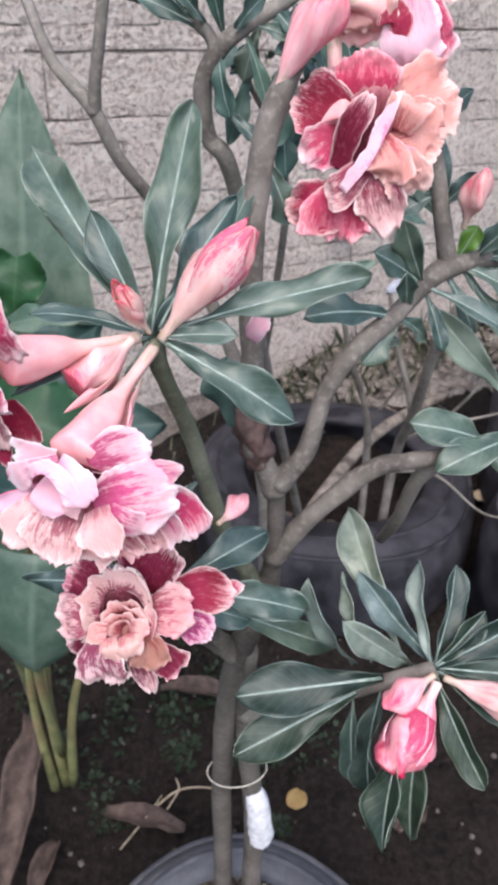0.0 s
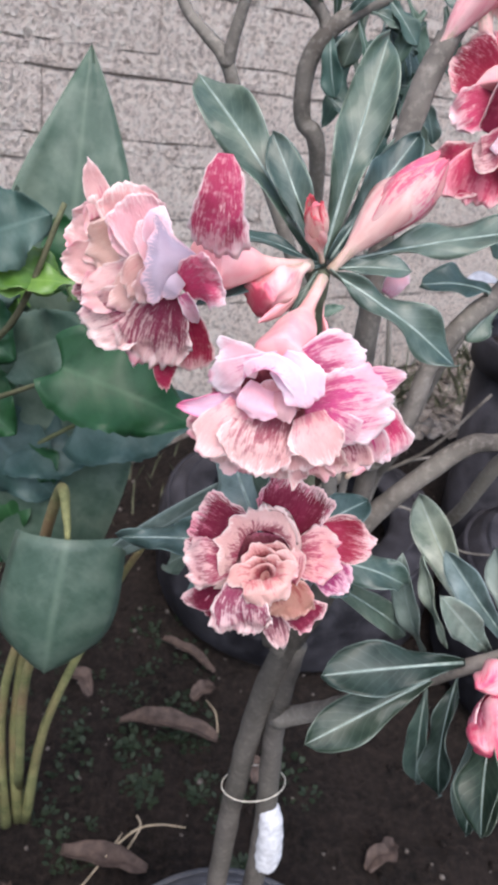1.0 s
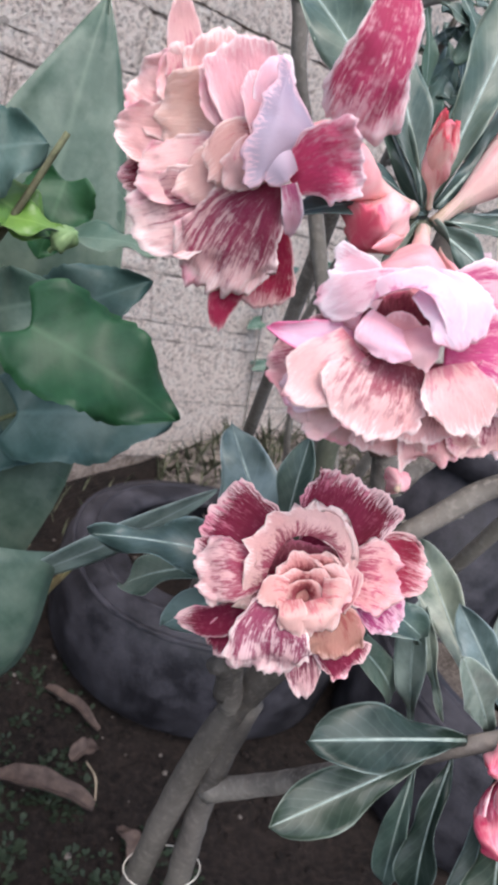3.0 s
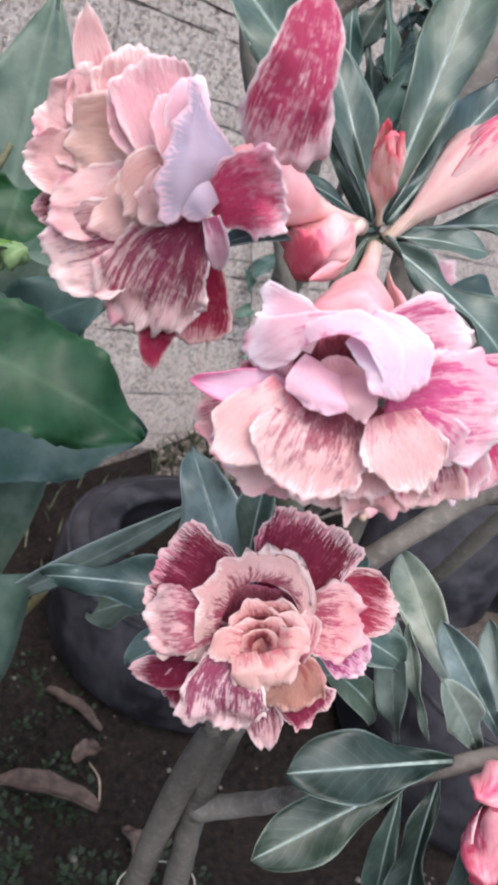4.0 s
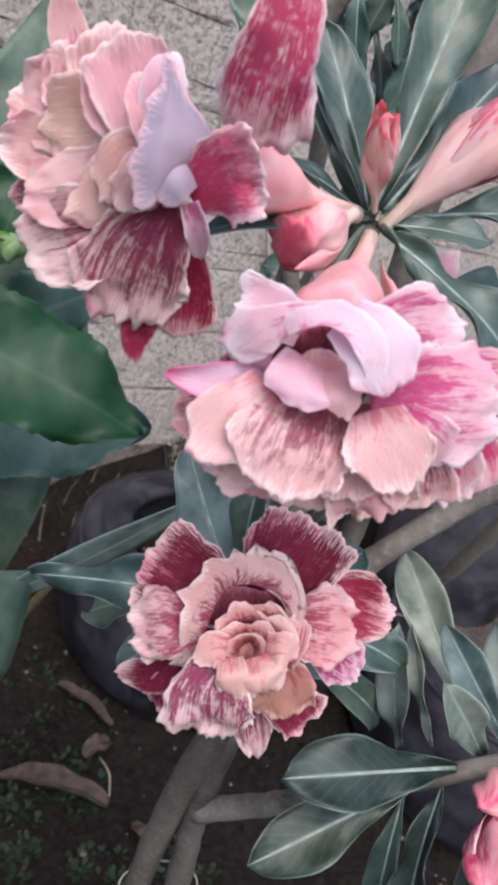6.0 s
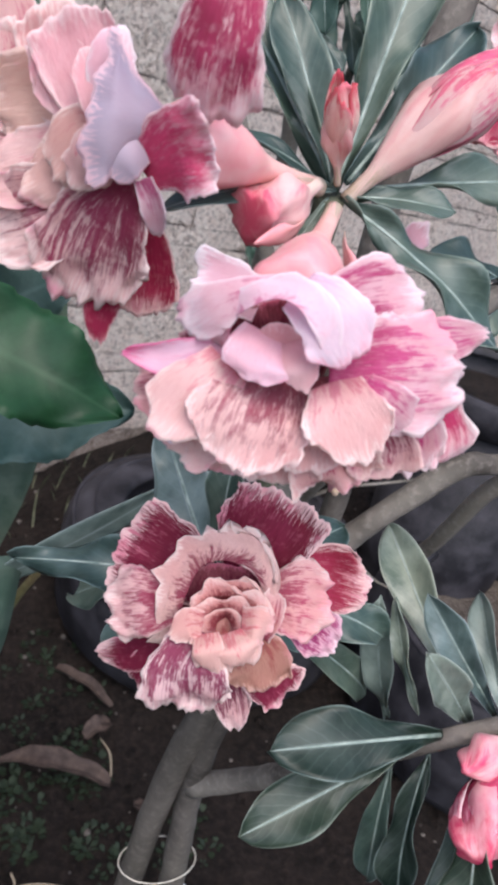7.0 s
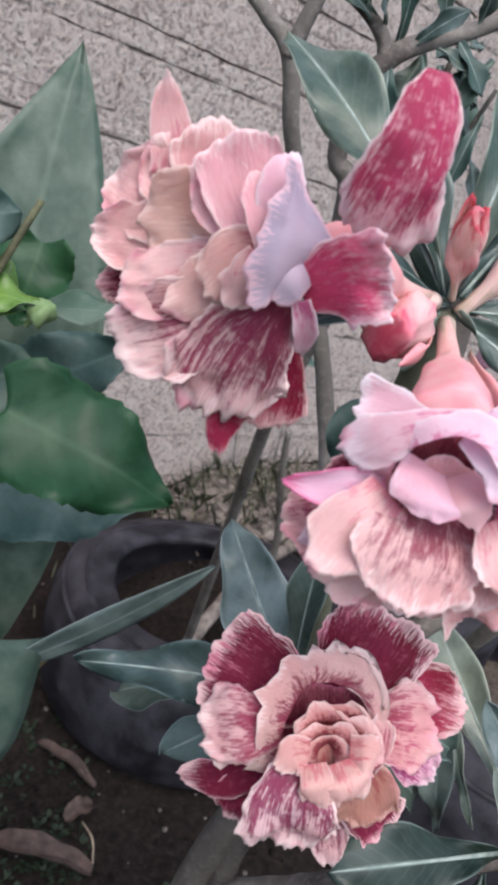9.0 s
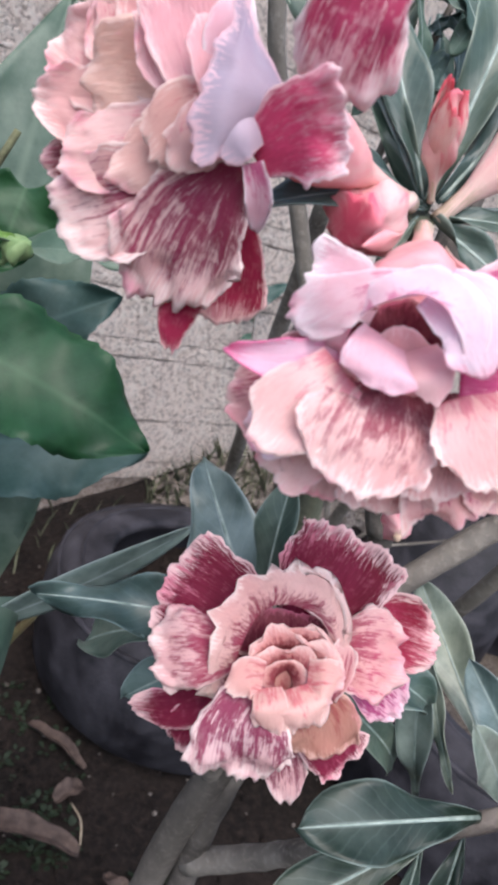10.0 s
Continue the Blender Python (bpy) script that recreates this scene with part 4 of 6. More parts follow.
leaf(rose, C, (0.190, 0.385, 0.788), 0.020, (0.5, -0.6, 0.6), 0.06, 0.64, seed=30, mats=(LEAF_SHADED, LEAF_BACK))
leaf(rose, C, (0.205, 0.362, 0.775), 0.016, (0.2, -0.7, 0.6), 0.06, 0.56, seed=31, mats=(LEAF_SHADED, LEAF_BACK))
leaf(rose, C, (0.228, 0.360, 0.772), 0.021, (0.1, -0.7, 0.7), 0.06, 0.48, seed=32, mats=(LEAF_SHADED, LEAF_BACK))
leaf(rose, C, (0.205, 0.300, 0.700), 0.020, (-0.5, -0.7, 0.4), 0.06, 0.56, seed=33, mats=(LEAF_SHADED, LEAF_BACK))
leaf(rose, C, (0.232, 0.325, 0.722), 0.022, (0.0, -0.7, 0.6), 0.06, 0.40, seed=34, mats=(LEAF_SHADED, LEAF_BACK))
leaf(rose, (0.165, 0.335, 0.735), (0.152, 0.285, 0.665), 0.020, (-0.7, -0.6, 0.3), 0.06, 0.64, seed=35, mats=(LEAF_SHADED, LEAF_BACK))
leaf(rose, C, (0.250, 0.340, 0.745), 0.022, (0.0, -0.6, 0.8), 0.05, 0.40, seed=36, mats=(LEAF_SHADED, LEAF_BACK))

leaf(rose, (0.146, 0.362, 0.728), (0.128, 0.392, 0.774), 0.0108, (-0.8, -0.4, 0.4), 0.08, 0.6, 0.08, seed=37, mats=(LEAF_SHEEN, LEAF_BACK))
leaf(rose, (0.152, 0.352, 0.722), (0.150, 0.318, 0.650), 0.022, (-0.8, -0.5, 0.2), 0.10, 0.55, 0.08, seed=38, mats=(LEAF_SHADED, LEAF_BACK))
leaf(rose, (0.176, 0.345, 0.735), (0.172, 0.300, 0.640), 0.026, (-0.6, -0.7, 0.2), 0.08, 0.5, 0.06, seed=39, mats=(LEAF_SHADED, LEAF_BACK))

# leaves of the right-hand limbs
leaf(rose, (0.0655, 0.440, 0.840), (0.0560, 0.440, 0.893), 0.040, (-0.1, -0.8, 0.5), 0.05, 0.12, seed=40, mats=(HIB_HAZY, LEAF_BACK), rib=False)
leaf(rose, (0.213, 0.430, 0.843), (0.158, 0.420, 0.863), 0.026, (0, -0.6, 0.8), 0.10, 0.2, seed=41)
leaf(rose, (0.228, 0.430, 0.850), (0.174, 0.402, 0.842), 0.026, (0, -0.5, 0.85), 0.10, 0.2, seed=42)
leaf(rose, (0.146, 0.443, 0.918), (0.097, 0.424, 0.925), 0.024, (0, -0.5, 0.9), 0.10, 0.25, seed=43)
leaf(rose, (0.150, 0.445, 0.916), (0.130, 0.428, 0.896), 0.018, (0.3, -0.8, 0.4), 0.05, 0.3, seed=44)
leaf(rose, (0.228, 0.468, 0.855), (0.173, 0.468, 0.913), 0.022, (-0.5, -0.7, 0.5), 0.08, 0.35, seed=45, mats=(LEAF_BACK, LEAF))
leaf(rose, (0.165, 0.467, 0.927), (0.135, 0.460, 0.948), 0.020, (-0.1, -0.7, 0.7), 0.06, 0.3, seed=46)
leaf(rose, (0.165, 0.467, 0.928), (0.150, 0.462, 0.965), 0.018, (-0.4, -0.8, 0.4), 0.06, 0.3, seed=47)
leaf(rose, (0.186, 0.480, 0.937), (0.194, 0.478, 0.957), 0.015, (0, -0.9, 0.4), 0.05, 0.2, seed=48, mats=(HIB_BRIGHT, LEAF_BACK))
leaf(rose, (0.165, 0.467, 0.927), (0.215, 0.450, 0.905), 0.014, (0.3, -0.6, 0.7), 0.05, 0.3, seed=49)
leaf(rose, (0.176, 0.482, 0.955), (0.152, 0.485, 0.985), 0.014, (0, -0.8, 0.5), 0.05, 0.3, seed=50)
leaf(rose, (0.176, 0.482, 0.955), (0.165, 0.490, 1.005), 0.012, (0.3, -0.8, 0.5), 0.05, 0.3, seed=51)
leaf(rose, (0.186, 0.480, 0.935), (0.230, 0.470, 0.915), 0.020, (0, -0.6, 0.8), 0.05, 0.3, seed=52)
leaf(rose, (0.186, 0.480, 0.935), (0.225, 0.500, 0.950), 0.018, (0, -0.6, 0.8), 0.05, 0.3, seed=53)
leaf(rose, (0.126, 0.428, 0.905), (0.155, 0.460, 0.895), 0.014, (0, -0.6, 0.8), 0.05, 0.3, seed=54)
leaf(rose, (0.076, 0.421, 1.005), (0.088, 0.425, 0.975), 0.018, (0.4, -0.8, 0.3), 0.05, 0.3, seed=55)
leaf(rose, (0.075, 0.421, 1.002), (0.062, 0.410, 0.978), 0.012, (-0.3, -0.8, 0.3), 0.05, 0.3, seed=56)

for k, (b0, t0, w) in enumerate([
        ((0.148, 0.446, 0.918), (0.170, 0.462, 0.895), 0.014), ((0.196, 0.484, 0.935), (0.215, 0.470, 0.965), 0.016), ((0.200, 0.486, 0.934), (0.240, 0.475, 0.945), 0.018),
        ((0.205, 0.488, 0.933), (0.245, 0.490, 0.905), 0.018), ((0.180, 0.478, 0.930), (0.200, 0.470, 0.895), 0.013), ((0.168, 0.470, 0.922), (0.180, 0.455, 0.890), 0.012),
        ((0.164, 0.487, 1.000), (0.150, 0.480, 1.020), 0.012), ((0.163, 0.488, 1.005), (0.180, 0.480, 1.025), 0.013), ((0.172, 0.482, 0.965), (0.190, 0.475, 0.985), 0.013),
        ((0.170, 0.483, 0.972), (0.148, 0.478, 0.962), 0.013), ((0.215, 0.492, 0.934), (0.235, 0.480, 0.975), 0.016), ((0.190, 0.482, 0.930), (0.225, 0.468, 0.885), 0.015),
        ((0.155, 0.452, 0.918), (0.150, 0.440, 0.945), 0.013), ((0.215, 0.432, 0.842), (0.235, 0.425, 0.870), 0.016), ((0.205, 0.428, 0.842), (0.232, 0.405, 0.825), 0.018)]):
    leaf(rose, b0, t0, w, (0.1 * (k % 3 - 1), -0.65, 0.7), 0.07, 0.28, 0.05, seed=200 + k)

# ---- flowers ----
# double flower in the middle of the plant, seen in full
F2 = bloom_frame((0.0191, 0.2852, 0.8446), (-0.2253, -0.7145, 0.6623), (-0.1341, 0.6688, 0.7313))
f2 = flower_base(rose, F2, -14, (0.026, 0.338, 0.814), 0.008, 0.003, "open double flower, peach heart in veined maroon petals", off=(1, -3))
blade(f2, F2, ((-5, 10, -8.5), (-18, 18, -8.5), (-32, 26.5, -10)), (6.5, 13.5, 14.5), P_DARK, 81, cup=2, ruffle=1.0, wave=10, rnd=0.15)
blade(f2, F2, ((4, 13.5, -8.5), (12, 24, -2), (19.5, 36, 0)), (6.5, 14.5, 16), P_DARK, 82, cup=2, ruffle=1.2, wave=9, rnd=0.12)
blade(f2, F2, ((12.5, 6.5, -13.5), (28, 12, -18), (42.5, 8.5, -26)), (4.5, 10, 9.5), P_CLARET, 83, cup=3, curl=4, ruffle=0.9)
blade(f2, F2, ((36, 9, -25), (42, 11, -29), (47, 11, -30)), (3.5, 4, 3), P_CRIMSON, 84, ruffle=0.8, rnd=0.5)
blade(f2, F2, ((17.5, 2.5, -13.5), (26.5, -3, -16.5), (34, -9, -19)), (4.5, 7.5, 6.5), P_VIOLET, 85, ruffle=1.2)
blade(f2, F2, ((-13.5, -4.5, -9.5), (-26.5, -8.5, -16), (-40, -8.5, -24.5)), (4.5, 5.5, 4), P_DARK, 86, ruffle=1.0)
blade(f2, F2, ((-12, -6, -9.5), (-20.5, -14, -16.5), (-25.5, -21, -23.5)), (4.5, 9, 8), P_DARK, 87, ruffle=0.8)
blade(f2, F2, ((2.5, -7.5, -9), (13.5, -18, -15), (18, -22.5, -18)), (5.5, 8, 8), P_DARK, 88, ruffle=0.8)
blade(f2, F2, ((-1, -6, -6), (0.5, -21, -15), (2, -32.5, -21.5)), (4.5, 5.5, 5.5), P_SNOW, 89, ruffle=1.3, rnd=0.4)
blade(f2, F2, ((-12.5, 6, -2.5), (-23.5, 6, -0.5), (-34.5, 6, -3)), (5.5, 10.5, 10.5), P_BLUSH, 90, cup=-1, curl=-3, ruffle=1.2)
blade(f2, F2, ((10, 6, -1.5), (20, 5.5, 1), (31.5, 4, -1.5)), (5.5, 11, 12), P_FLUSH, 91, cup=-1, curl=-3, ruffle=1.2)
blade(f2, F2, ((-5.5, -3, 3), (-10.5, -13, 2.5), (-12, -24.5, -6)), (6.5, 12, 12), P_SNOW, 92, cup=2, curl=-2, ruffle=1.2)
blade(f2, F2, ((4.5, -4.5, 0), (9, -12.5, -3.5), (10, -19, -7)), (6.5, 10, 10), P_PEACH_SHADED, 93, cup=2, ruffle=1.0)
# dark petal that draws the shadow crescent inside the collar
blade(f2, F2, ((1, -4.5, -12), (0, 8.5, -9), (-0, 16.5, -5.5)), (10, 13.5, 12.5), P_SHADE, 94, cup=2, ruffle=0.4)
blade(f2, F2, ((-18.5, -6, -3), (-15, 8, 3), (-9, 18.5, 5), (1, 21, 7), (10.5, 16, 6), (14.5, 1.5, 2.5)), (4, 4, 4.5, 4.5, 4.5, 3.5), P_COLLAR, 95, turn=True, cup=-3, curl=0, ruffle=1.5, wave=5, frill=2.0)
blade(f2, F2, ((8.5, -3, -1), (12.5, 1.5, 2.5), (14, 9, 3.5)), (4.5, 4, 3), P_FLUSH, 96, cup=1, ruffle=0.9)
blade(f2, F2, ((-9.5, -4, 1.5), (-5.5, 5.5, 2), (1, 9, 3), (9, 7.5, 4.5), (13, -1, 2.5)), (2.5, 2, 2, 2, 3), P_RING, 97, turn=True, cup=-4, ruffle=1.3, wave=5, frill=2.0)
blade(f2, F2, ((-9.5, -2.5, 3.5), (-6, 5.5, 3), (0, 8, 3), (7.5, 4.5, 4), (10, -3, 4.5)), (3, 2.5, 2, 2.5, 3), P_RING, 98, turn=True, cup=-5, ruffle=1.4, wave=5, frill=2.0)
blade(f2, F2, ((-7, -4, 3), (-4.5, 2.5, 3), (0.5, 4.5, 3), (5, 1.5, 4), (6, -4, 4)), (3, 2.5, 2.5, 2.5, 3), P_RING, 99, turn=True, cup=-6, ruffle=1.4, wave=5, frill=1.9)
blade(f2, F2, ((-1.5, -5.5, -6), (-1.5, -0.5, -5), (-1.5, 5, -4)), (4.5, 5, 4.5), P_SALMON, 100, cup=3, ruffle=0.3)
blade(f2, F2, ((-5, -4, 2), (-4, 0.5, 2), (-0, 2.5, 2), (2.5, 0.5, 2), (3, -4, 3)), (2, 2, 1.5, 1.5, 2), P_RING, 101, turn=True, cup=-5, ruffle=1.1, wave=4, frill=1.3)
blade(f2, F2, ((-6, -1.5, 5), (-10, -1, 7.5), (-15, -4.5, 6.5)), (4.5, 4.5, 3), P_PEACH, 102, cup=-1, ruffle=0.9)
blade(f2, F2, ((4.5, -1.5, 4), (8.5, -2, 7), (13, -3.5, 4.5)), (5.5, 6, 5.5), P_PEACH, 103, cup=-1, ruffle=0.9, wave=6)
blade(f2, F2, ((1, -3, 4), (2.5, -8, 8), (3.5, -14, 4.5)), (5.5, 8, 7.5), P_PEACH, 104, cup=-2, curl=-2, ruffle=1.0, rnd=0.3, wave=6)
blade(f2, F2, ((-5, -3, 5), (-4.5, -8, 8.5), (-4, -15.5, 4.5)), (3.5, 5, 4.5), P_PEACH, 105, cup=-1, curl=-2, ruffle=1.0, rnd=0.3, wave=6)

# double flower below the cluster
F3 = bloom_frame((0.0103, 0.2655, 0.9323), (-0.2228, -0.9073, 0.3567), (-0.1848, 0.3627, 0.9134))
f3 = flower_base(rose, F3, -9.5, (0.032, 0.342, 0.95), 0.008, 0.0026, "open double flower, pale pink with magenta veins, lilac sheen", off=(2, 12.5))
blade(f3, F3, ((23, -4, -12.5), (33.5, -13.5, -22), (37, -25, -24)), (5.5, 8.5, 7.5), P_EDGE, 121, cup=2, ruffle=0.9)
blade(f3, F3, ((18, -7.5, -11), (27, -15.5, -15), (29, -25, -17.5)), (5.5, 7.5, 6.5), P_MAGENTA, 122, cup=2, ruffle=0.7, frill=0.7, wave=6)
blade(f3, F3, ((14.5, -9.5, -9), (20.5, -18.5, -12.5), (22.5, -26, -14.5)), (5.5, 8, 7.5), P_STRIPE, 123, cup=2, ruffle=0.7, frill=0.7, wave=6)
blade(f3, F3, ((8, -12, -8.5), (11, -21.5, -11), (13, -28, -14)), (6.5, 10, 10), P_FLUSH, 124, cup=2, ruffle=0.8, frill=0.7, wave=7)
blade(f3, F3, ((0, -12, -7.5), (-0.5, -20.5, -10.5), (-1, -26.5, -13)), (6.5, 9, 9), P_PALE, 125, cup=2, ruffle=0.7, frill=0.7, wave=6)
blade(f3, F3, ((-8.5, -10.5, -8.5), (-12.5, -19, -11.5), (-14, -24.5, -13.5)), (5.5, 8.5, 8.5), P_PALE, 126, cup=2, ruffle=0.7, frill=0.7, wave=6)
blade(f3, F3, ((-12, -8.5, -7.5), (-19, -15.5, -10), (-24, -19.5, -12)), (5.5, 7.5, 7.5), P_PALE, 127, cup=2, ruffle=0.7, frill=0.7, wave=6)
blade(f3, F3, ((-14, -6, -5.5), (-21, -10.5, -7.5), (-28.5, -13.5, -9)), (5.5, 6, 4.5), P_LILAC, 128, ruffle=1.2)
blade(f3, F3, ((-13.5, -3, -7.5), (-23.5, -6, -9), (-32, -7, -10.5)), (5.5, 7.5, 6), P_STRIPE, 129, ruffle=1.0)
blade(f3, F3, ((-12, -0.5, -10.5), (-18.5, 2.5, -11), (-22, 6, -10.5)), (4.5, 5, 4.5), P_DARK, 130, ruffle=0.8)
blade(f3, F3, ((-11.5, 1.5, -5.5), (-22, 0.5, -3.5), (-32, 2, -1.5)), (4.5, 4, 1), P_SPIKE, 131, cup=2, ruffle=1.2, rnd=0.1)
blade(f3, F3, ((7.5, 11, -8.5), (18.5, 13, -8.5), (30, 14.5, -11.5)), (4.5, 8, 8.5), P_MAGENTA, 132, cup=1, curl=-2, ruffle=0.7, wave=11)
blade(f3, F3, ((28, 3.5, -8.5), (36, 4.5, -8), (43, 5.5, -7)), (5.5, 4.5, 1), P_MAGENTA, 133, ruffle=0.6, rnd=0.1)
blade(f3, F3, ((9.5, -2, -2.5), (22.5, -2, -1.5), (39.5, -1.5, -7)), (5.5, 12, 11.5), P_MAGENTA, 134, cup=-2, curl=-2, ruffle=0.9, wave=12)
blade(f3, F3, ((16, -5.5, -1), (21.5, -9.5, -0), (27.5, -15, -5)), (3.5, 5.5, 5), P_MAGENTA, 135, curl=-1, ruffle=0.8)
blade(f3, F3, ((-11, -0.5, -3.5), (-17.5, -6.5, -1), (-23.5, -13, -3.5)), (5.5, 8, 7.5), P_PALE, 136, cup=1, curl=2, ruffle=0.9, wave=9)
blade(f3, F3, ((5.5, -3.5, -12), (6, -13, -4.5), (5.5, -24, -6)), (6.5, 9, 9.5), P_THROAT, 137, cup=1, curl=2, ruffle=0.9, wave=9, rnd=0.4)
blade(f3, F3, ((-1.5, -2, -11), (-6, -10.5, -0.5), (-10, -20.5, -2.5)), (8, 12.5, 12.5), P_THROAT, 138, cup=1, curl=2, ruffle=0.9, wave=10, rnd=0.35, nu=48)
blade(f3, F3, ((10.5, -4, -2.5), (13, -10.5, 2), (16, -19, 0)), (5.5, 8.5, 8.5), P_PALE, 139, cup=1, curl=2, ruffle=1.0, wave=9, rnd=0.35)
# dark petal that draws the shadow under the hood
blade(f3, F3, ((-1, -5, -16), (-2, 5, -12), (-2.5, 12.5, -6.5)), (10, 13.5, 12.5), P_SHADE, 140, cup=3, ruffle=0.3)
blade(f3, F3, ((0.5, -6, -12), (-1, 1, -6), (-2, 7.5, -3)), (6.5, 8, 7), P_LIP, 141, cup=-3, ruffle=0.3, rnd=0.55, frill=0.4)
blade(f3, F3, ((-1, 4.5, -5), (-3.5, -0, 3), (-4.5, -5, 4)), (7.5, 8.5, 6), P_LIPS, 142, cup=-3, ruffle=0.4, rnd=0.45, frill=0.5)
blade(f3, F3, ((2, 4, -4), (3.5, -1, 3), (4.5, -6.5, 2)), (3.5, 4, 2.5), P_LIP, 143, cup=-1, ruffle=0.4)
blade(f3, F3, ((-9.5, 3.5, -8.5), (-11.5, 0, -6.5), (-15, -1.5, -7.5)), (3.5, 4.5, 4), P_PALE, 144, ruffle=0.6)
blade(f3, F3, ((-4.5, 12, -7.5), (-12, 15.5, -5), (-18, 17, -5)), (4.5, 5.5, 6), P_HOOD, 145, cup=1, ruffle=0.8, wave=7)
blade(f3, F3, ((3, 15, 2), (-6, 13.5, 3.5), (-13, 11, 2), (-21, 7.5, -3.5)), (2, 3, 5, 6.5), P_STREAMED, 146, cup=-1, ruffle=0.6, wave=9)
blade(f3, F3, ((-13, 3.5, -4.5), (-11, 9.5, 0.5), (-6, 13, 4.5), (-0, 14, 6.5), (5.5, 11.5, 8.5), (8.5, 6, 8.5), (9, -0.5, 6)), (1.5, 2, 2.5, 2.5, 3, 3, 2.5), P_ARCH, 147, turn=True, cup=1, ruffle=0.4, wave=8, frill=0.8)
blade(f3, F3, ((3, 13.5, 3.5), (9.5, 7.5, 8.5), (14, 0, 5.5)), (4.5, 7.5, 7), P_SHEEN, 148, cup=-1, ruffle=0.8, wave=9, rnd=0.3)
# narrow sepals at the foot of the tube
SEPALS = bloom_frame((0.0245, 0.318, 0.9475), (-0.019, -0.066, -0.012), (0, -0.2, 1))
for k, (a, z1) in enumerate([(172, 24), (6, 30), (-70, 20)]):
    petal(f3, SEPALS, a, 17, 5.5, 14, -4, z1, TUBE, seed=k + 201, name="sepal", bulge=2, ruffle=0.25, point=1.0, frill=0.3, nu=10, nv=14)

# double flower seen from the side: its petals run back to the tube
F1 = bloom_frame((-0.0202, 0.3019, 0.9641), (-0.1017, -0.9883, 0.1137), (-0.2343, 0.1016, 0.9668))
f1 = flower_base(rose, F1, -3, (0.026, 0.342, 0.955), 0.0078, 0.0026, "open double flower seen from the side, ruffled pale pink and lavender", off=(4, -1))
blade(f1, F1, ((-7, -18.5, -11), (-7.5, -30.5, -15.5), (-9, -41.5, -17.5)), (5.5, 9, 8), P_CLARET, 41, cup=3, ruffle=0.7)
blade(f1, F1, ((-16, -34.5, -12), (-19.5, -42.5, -14.5), (-20.5, -50, -15.5)), (5.5, 4, 1.5), P_CLARET, 42, ruffle=0.6, rnd=0.1)
blade(f1, F1, ((-7, -9.5, -1.5), (-24, -15, -7), (-44.5, -20.5, -11.5)), (3.5, 10, 12.5), P_FAN, 43, cup=2, ruffle=0.9, wave=8)
blade(f1, F1, ((-6.5, -8.5, 2.5), (-15.5, -20.5, -3), (-23.5, -38, -11.5)), (3.5, 13, 15.5), P_FAN, 44, cup=1, ruffle=1.1, wave=8, rnd=0.35, nu=56)
blade(f1, F1, ((-3.5, -9, 6), (-2, -14.5, 2.5), (-2, -23, -4.5)), (2, 2.5, 2.5), P_STREAMED, 45, cup=2, ruffle=0.9, rnd=0.5)
blade(f1, F1, ((-19, 1, -13), (-36, -7, -20.5), (-49, -9.5, -19.5)), (5.5, 6.5, 5.5), P_DARK, 46, ruffle=0.9)
blade(f1, F1, ((-17.5, -0, -11), (-36, 2, -17.5), (-49.5, 3.5, -15.5)), (6.5, 8.5, 6), P_PALE, 47, cup=2, ruffle=0.9)
blade(f1, F1, ((-17.5, 1, -12), (-35, 10.5, -18.5), (-45.5, 16.5, -18)), (6.5, 10, 9), P_PALE, 48, cup=2, ruffle=0.9)
blade(f1, F1, ((-17.5, 2.5, -12), (-27, 15, -17.5), (-31.5, 24.5, -18)), (8, 11, 10), P_PALE, 49, cup=2, ruffle=0.8)
blade(f1, F1, ((-29.5, 17.5, -16), (-31.5, 28, -16.5), (-32, 36.5, -16)), (6.5, 4.5, 1.5), P_PALE, 50, ruffle=0.7, rnd=0.2)
blade(f1, F1, ((-15.5, 2.5, -9.5), (-19.5, 15.5, -14.5), (-20.5, 26.5, -15)), (8, 11, 10.5), P_PALE, 51, cup=2, ruffle=0.9)
blade(f1, F1, ((-12, 1, -5.5), (-25, 3, -10.5), (-36.5, 2, -12.5)), (9, 12.5, 12.5), P_HOLLOW, 52, cup=5, ruffle=0.4)
blade(f1, F1, ((-14.5, -2.5, -5.5), (-29, -6, -8.5), (-42.5, -8.5, -10)), (6.5, 8, 7.5), P_PALE, 53, cup=-1, curl=2, ruffle=0.9)
blade(f1, F1, ((-13, -1.5, -2.5), (-22, -7, -4.5), (-31.5, -11.5, -6)), (5.5, 6.5, 6.5), P_PEACH, 54, cup=-1, ruffle=0.9)
blade(f1, F1, ((-12, 3, -1.5), (-17.5, 9.5, -4), (-23.5, 18.5, -5.5)), (5.5, 7.5, 6), P_ROSEATE, 55, cup=1, curl=2, ruffle=0.7)
blade(f1, F1, ((-11, 2.5, 0.5), (-14.5, 13.5, -2), (-16.5, 23, -4)), (6.5, 9, 9), P_ROSEATE, 56, cup=1, curl=2, ruffle=0.8)
blade(f1, F1, ((-12, -0, 3.5), (-17.5, -2, 2), (-23.5, -8, -0.5)), (5.5, 6.5, 6), P_PEACH, 57, cup=-1, ruffle=0.9)
blade(f1, F1, ((-10.5, -1.5, 6.5), (-14.5, -6, 5.5), (-18.5, -11, 3.5)), (5.5, 6, 5), P_PALE, 58, cup=-1, ruffle=0.8)
blade(f1, F1, ((-8, 1, 6), (-10.5, 8, 6.5), (-12, 16.5, 3)), (4.5, 5, 5), P_ROSEATE, 59, cup=1, ruffle=0.8)
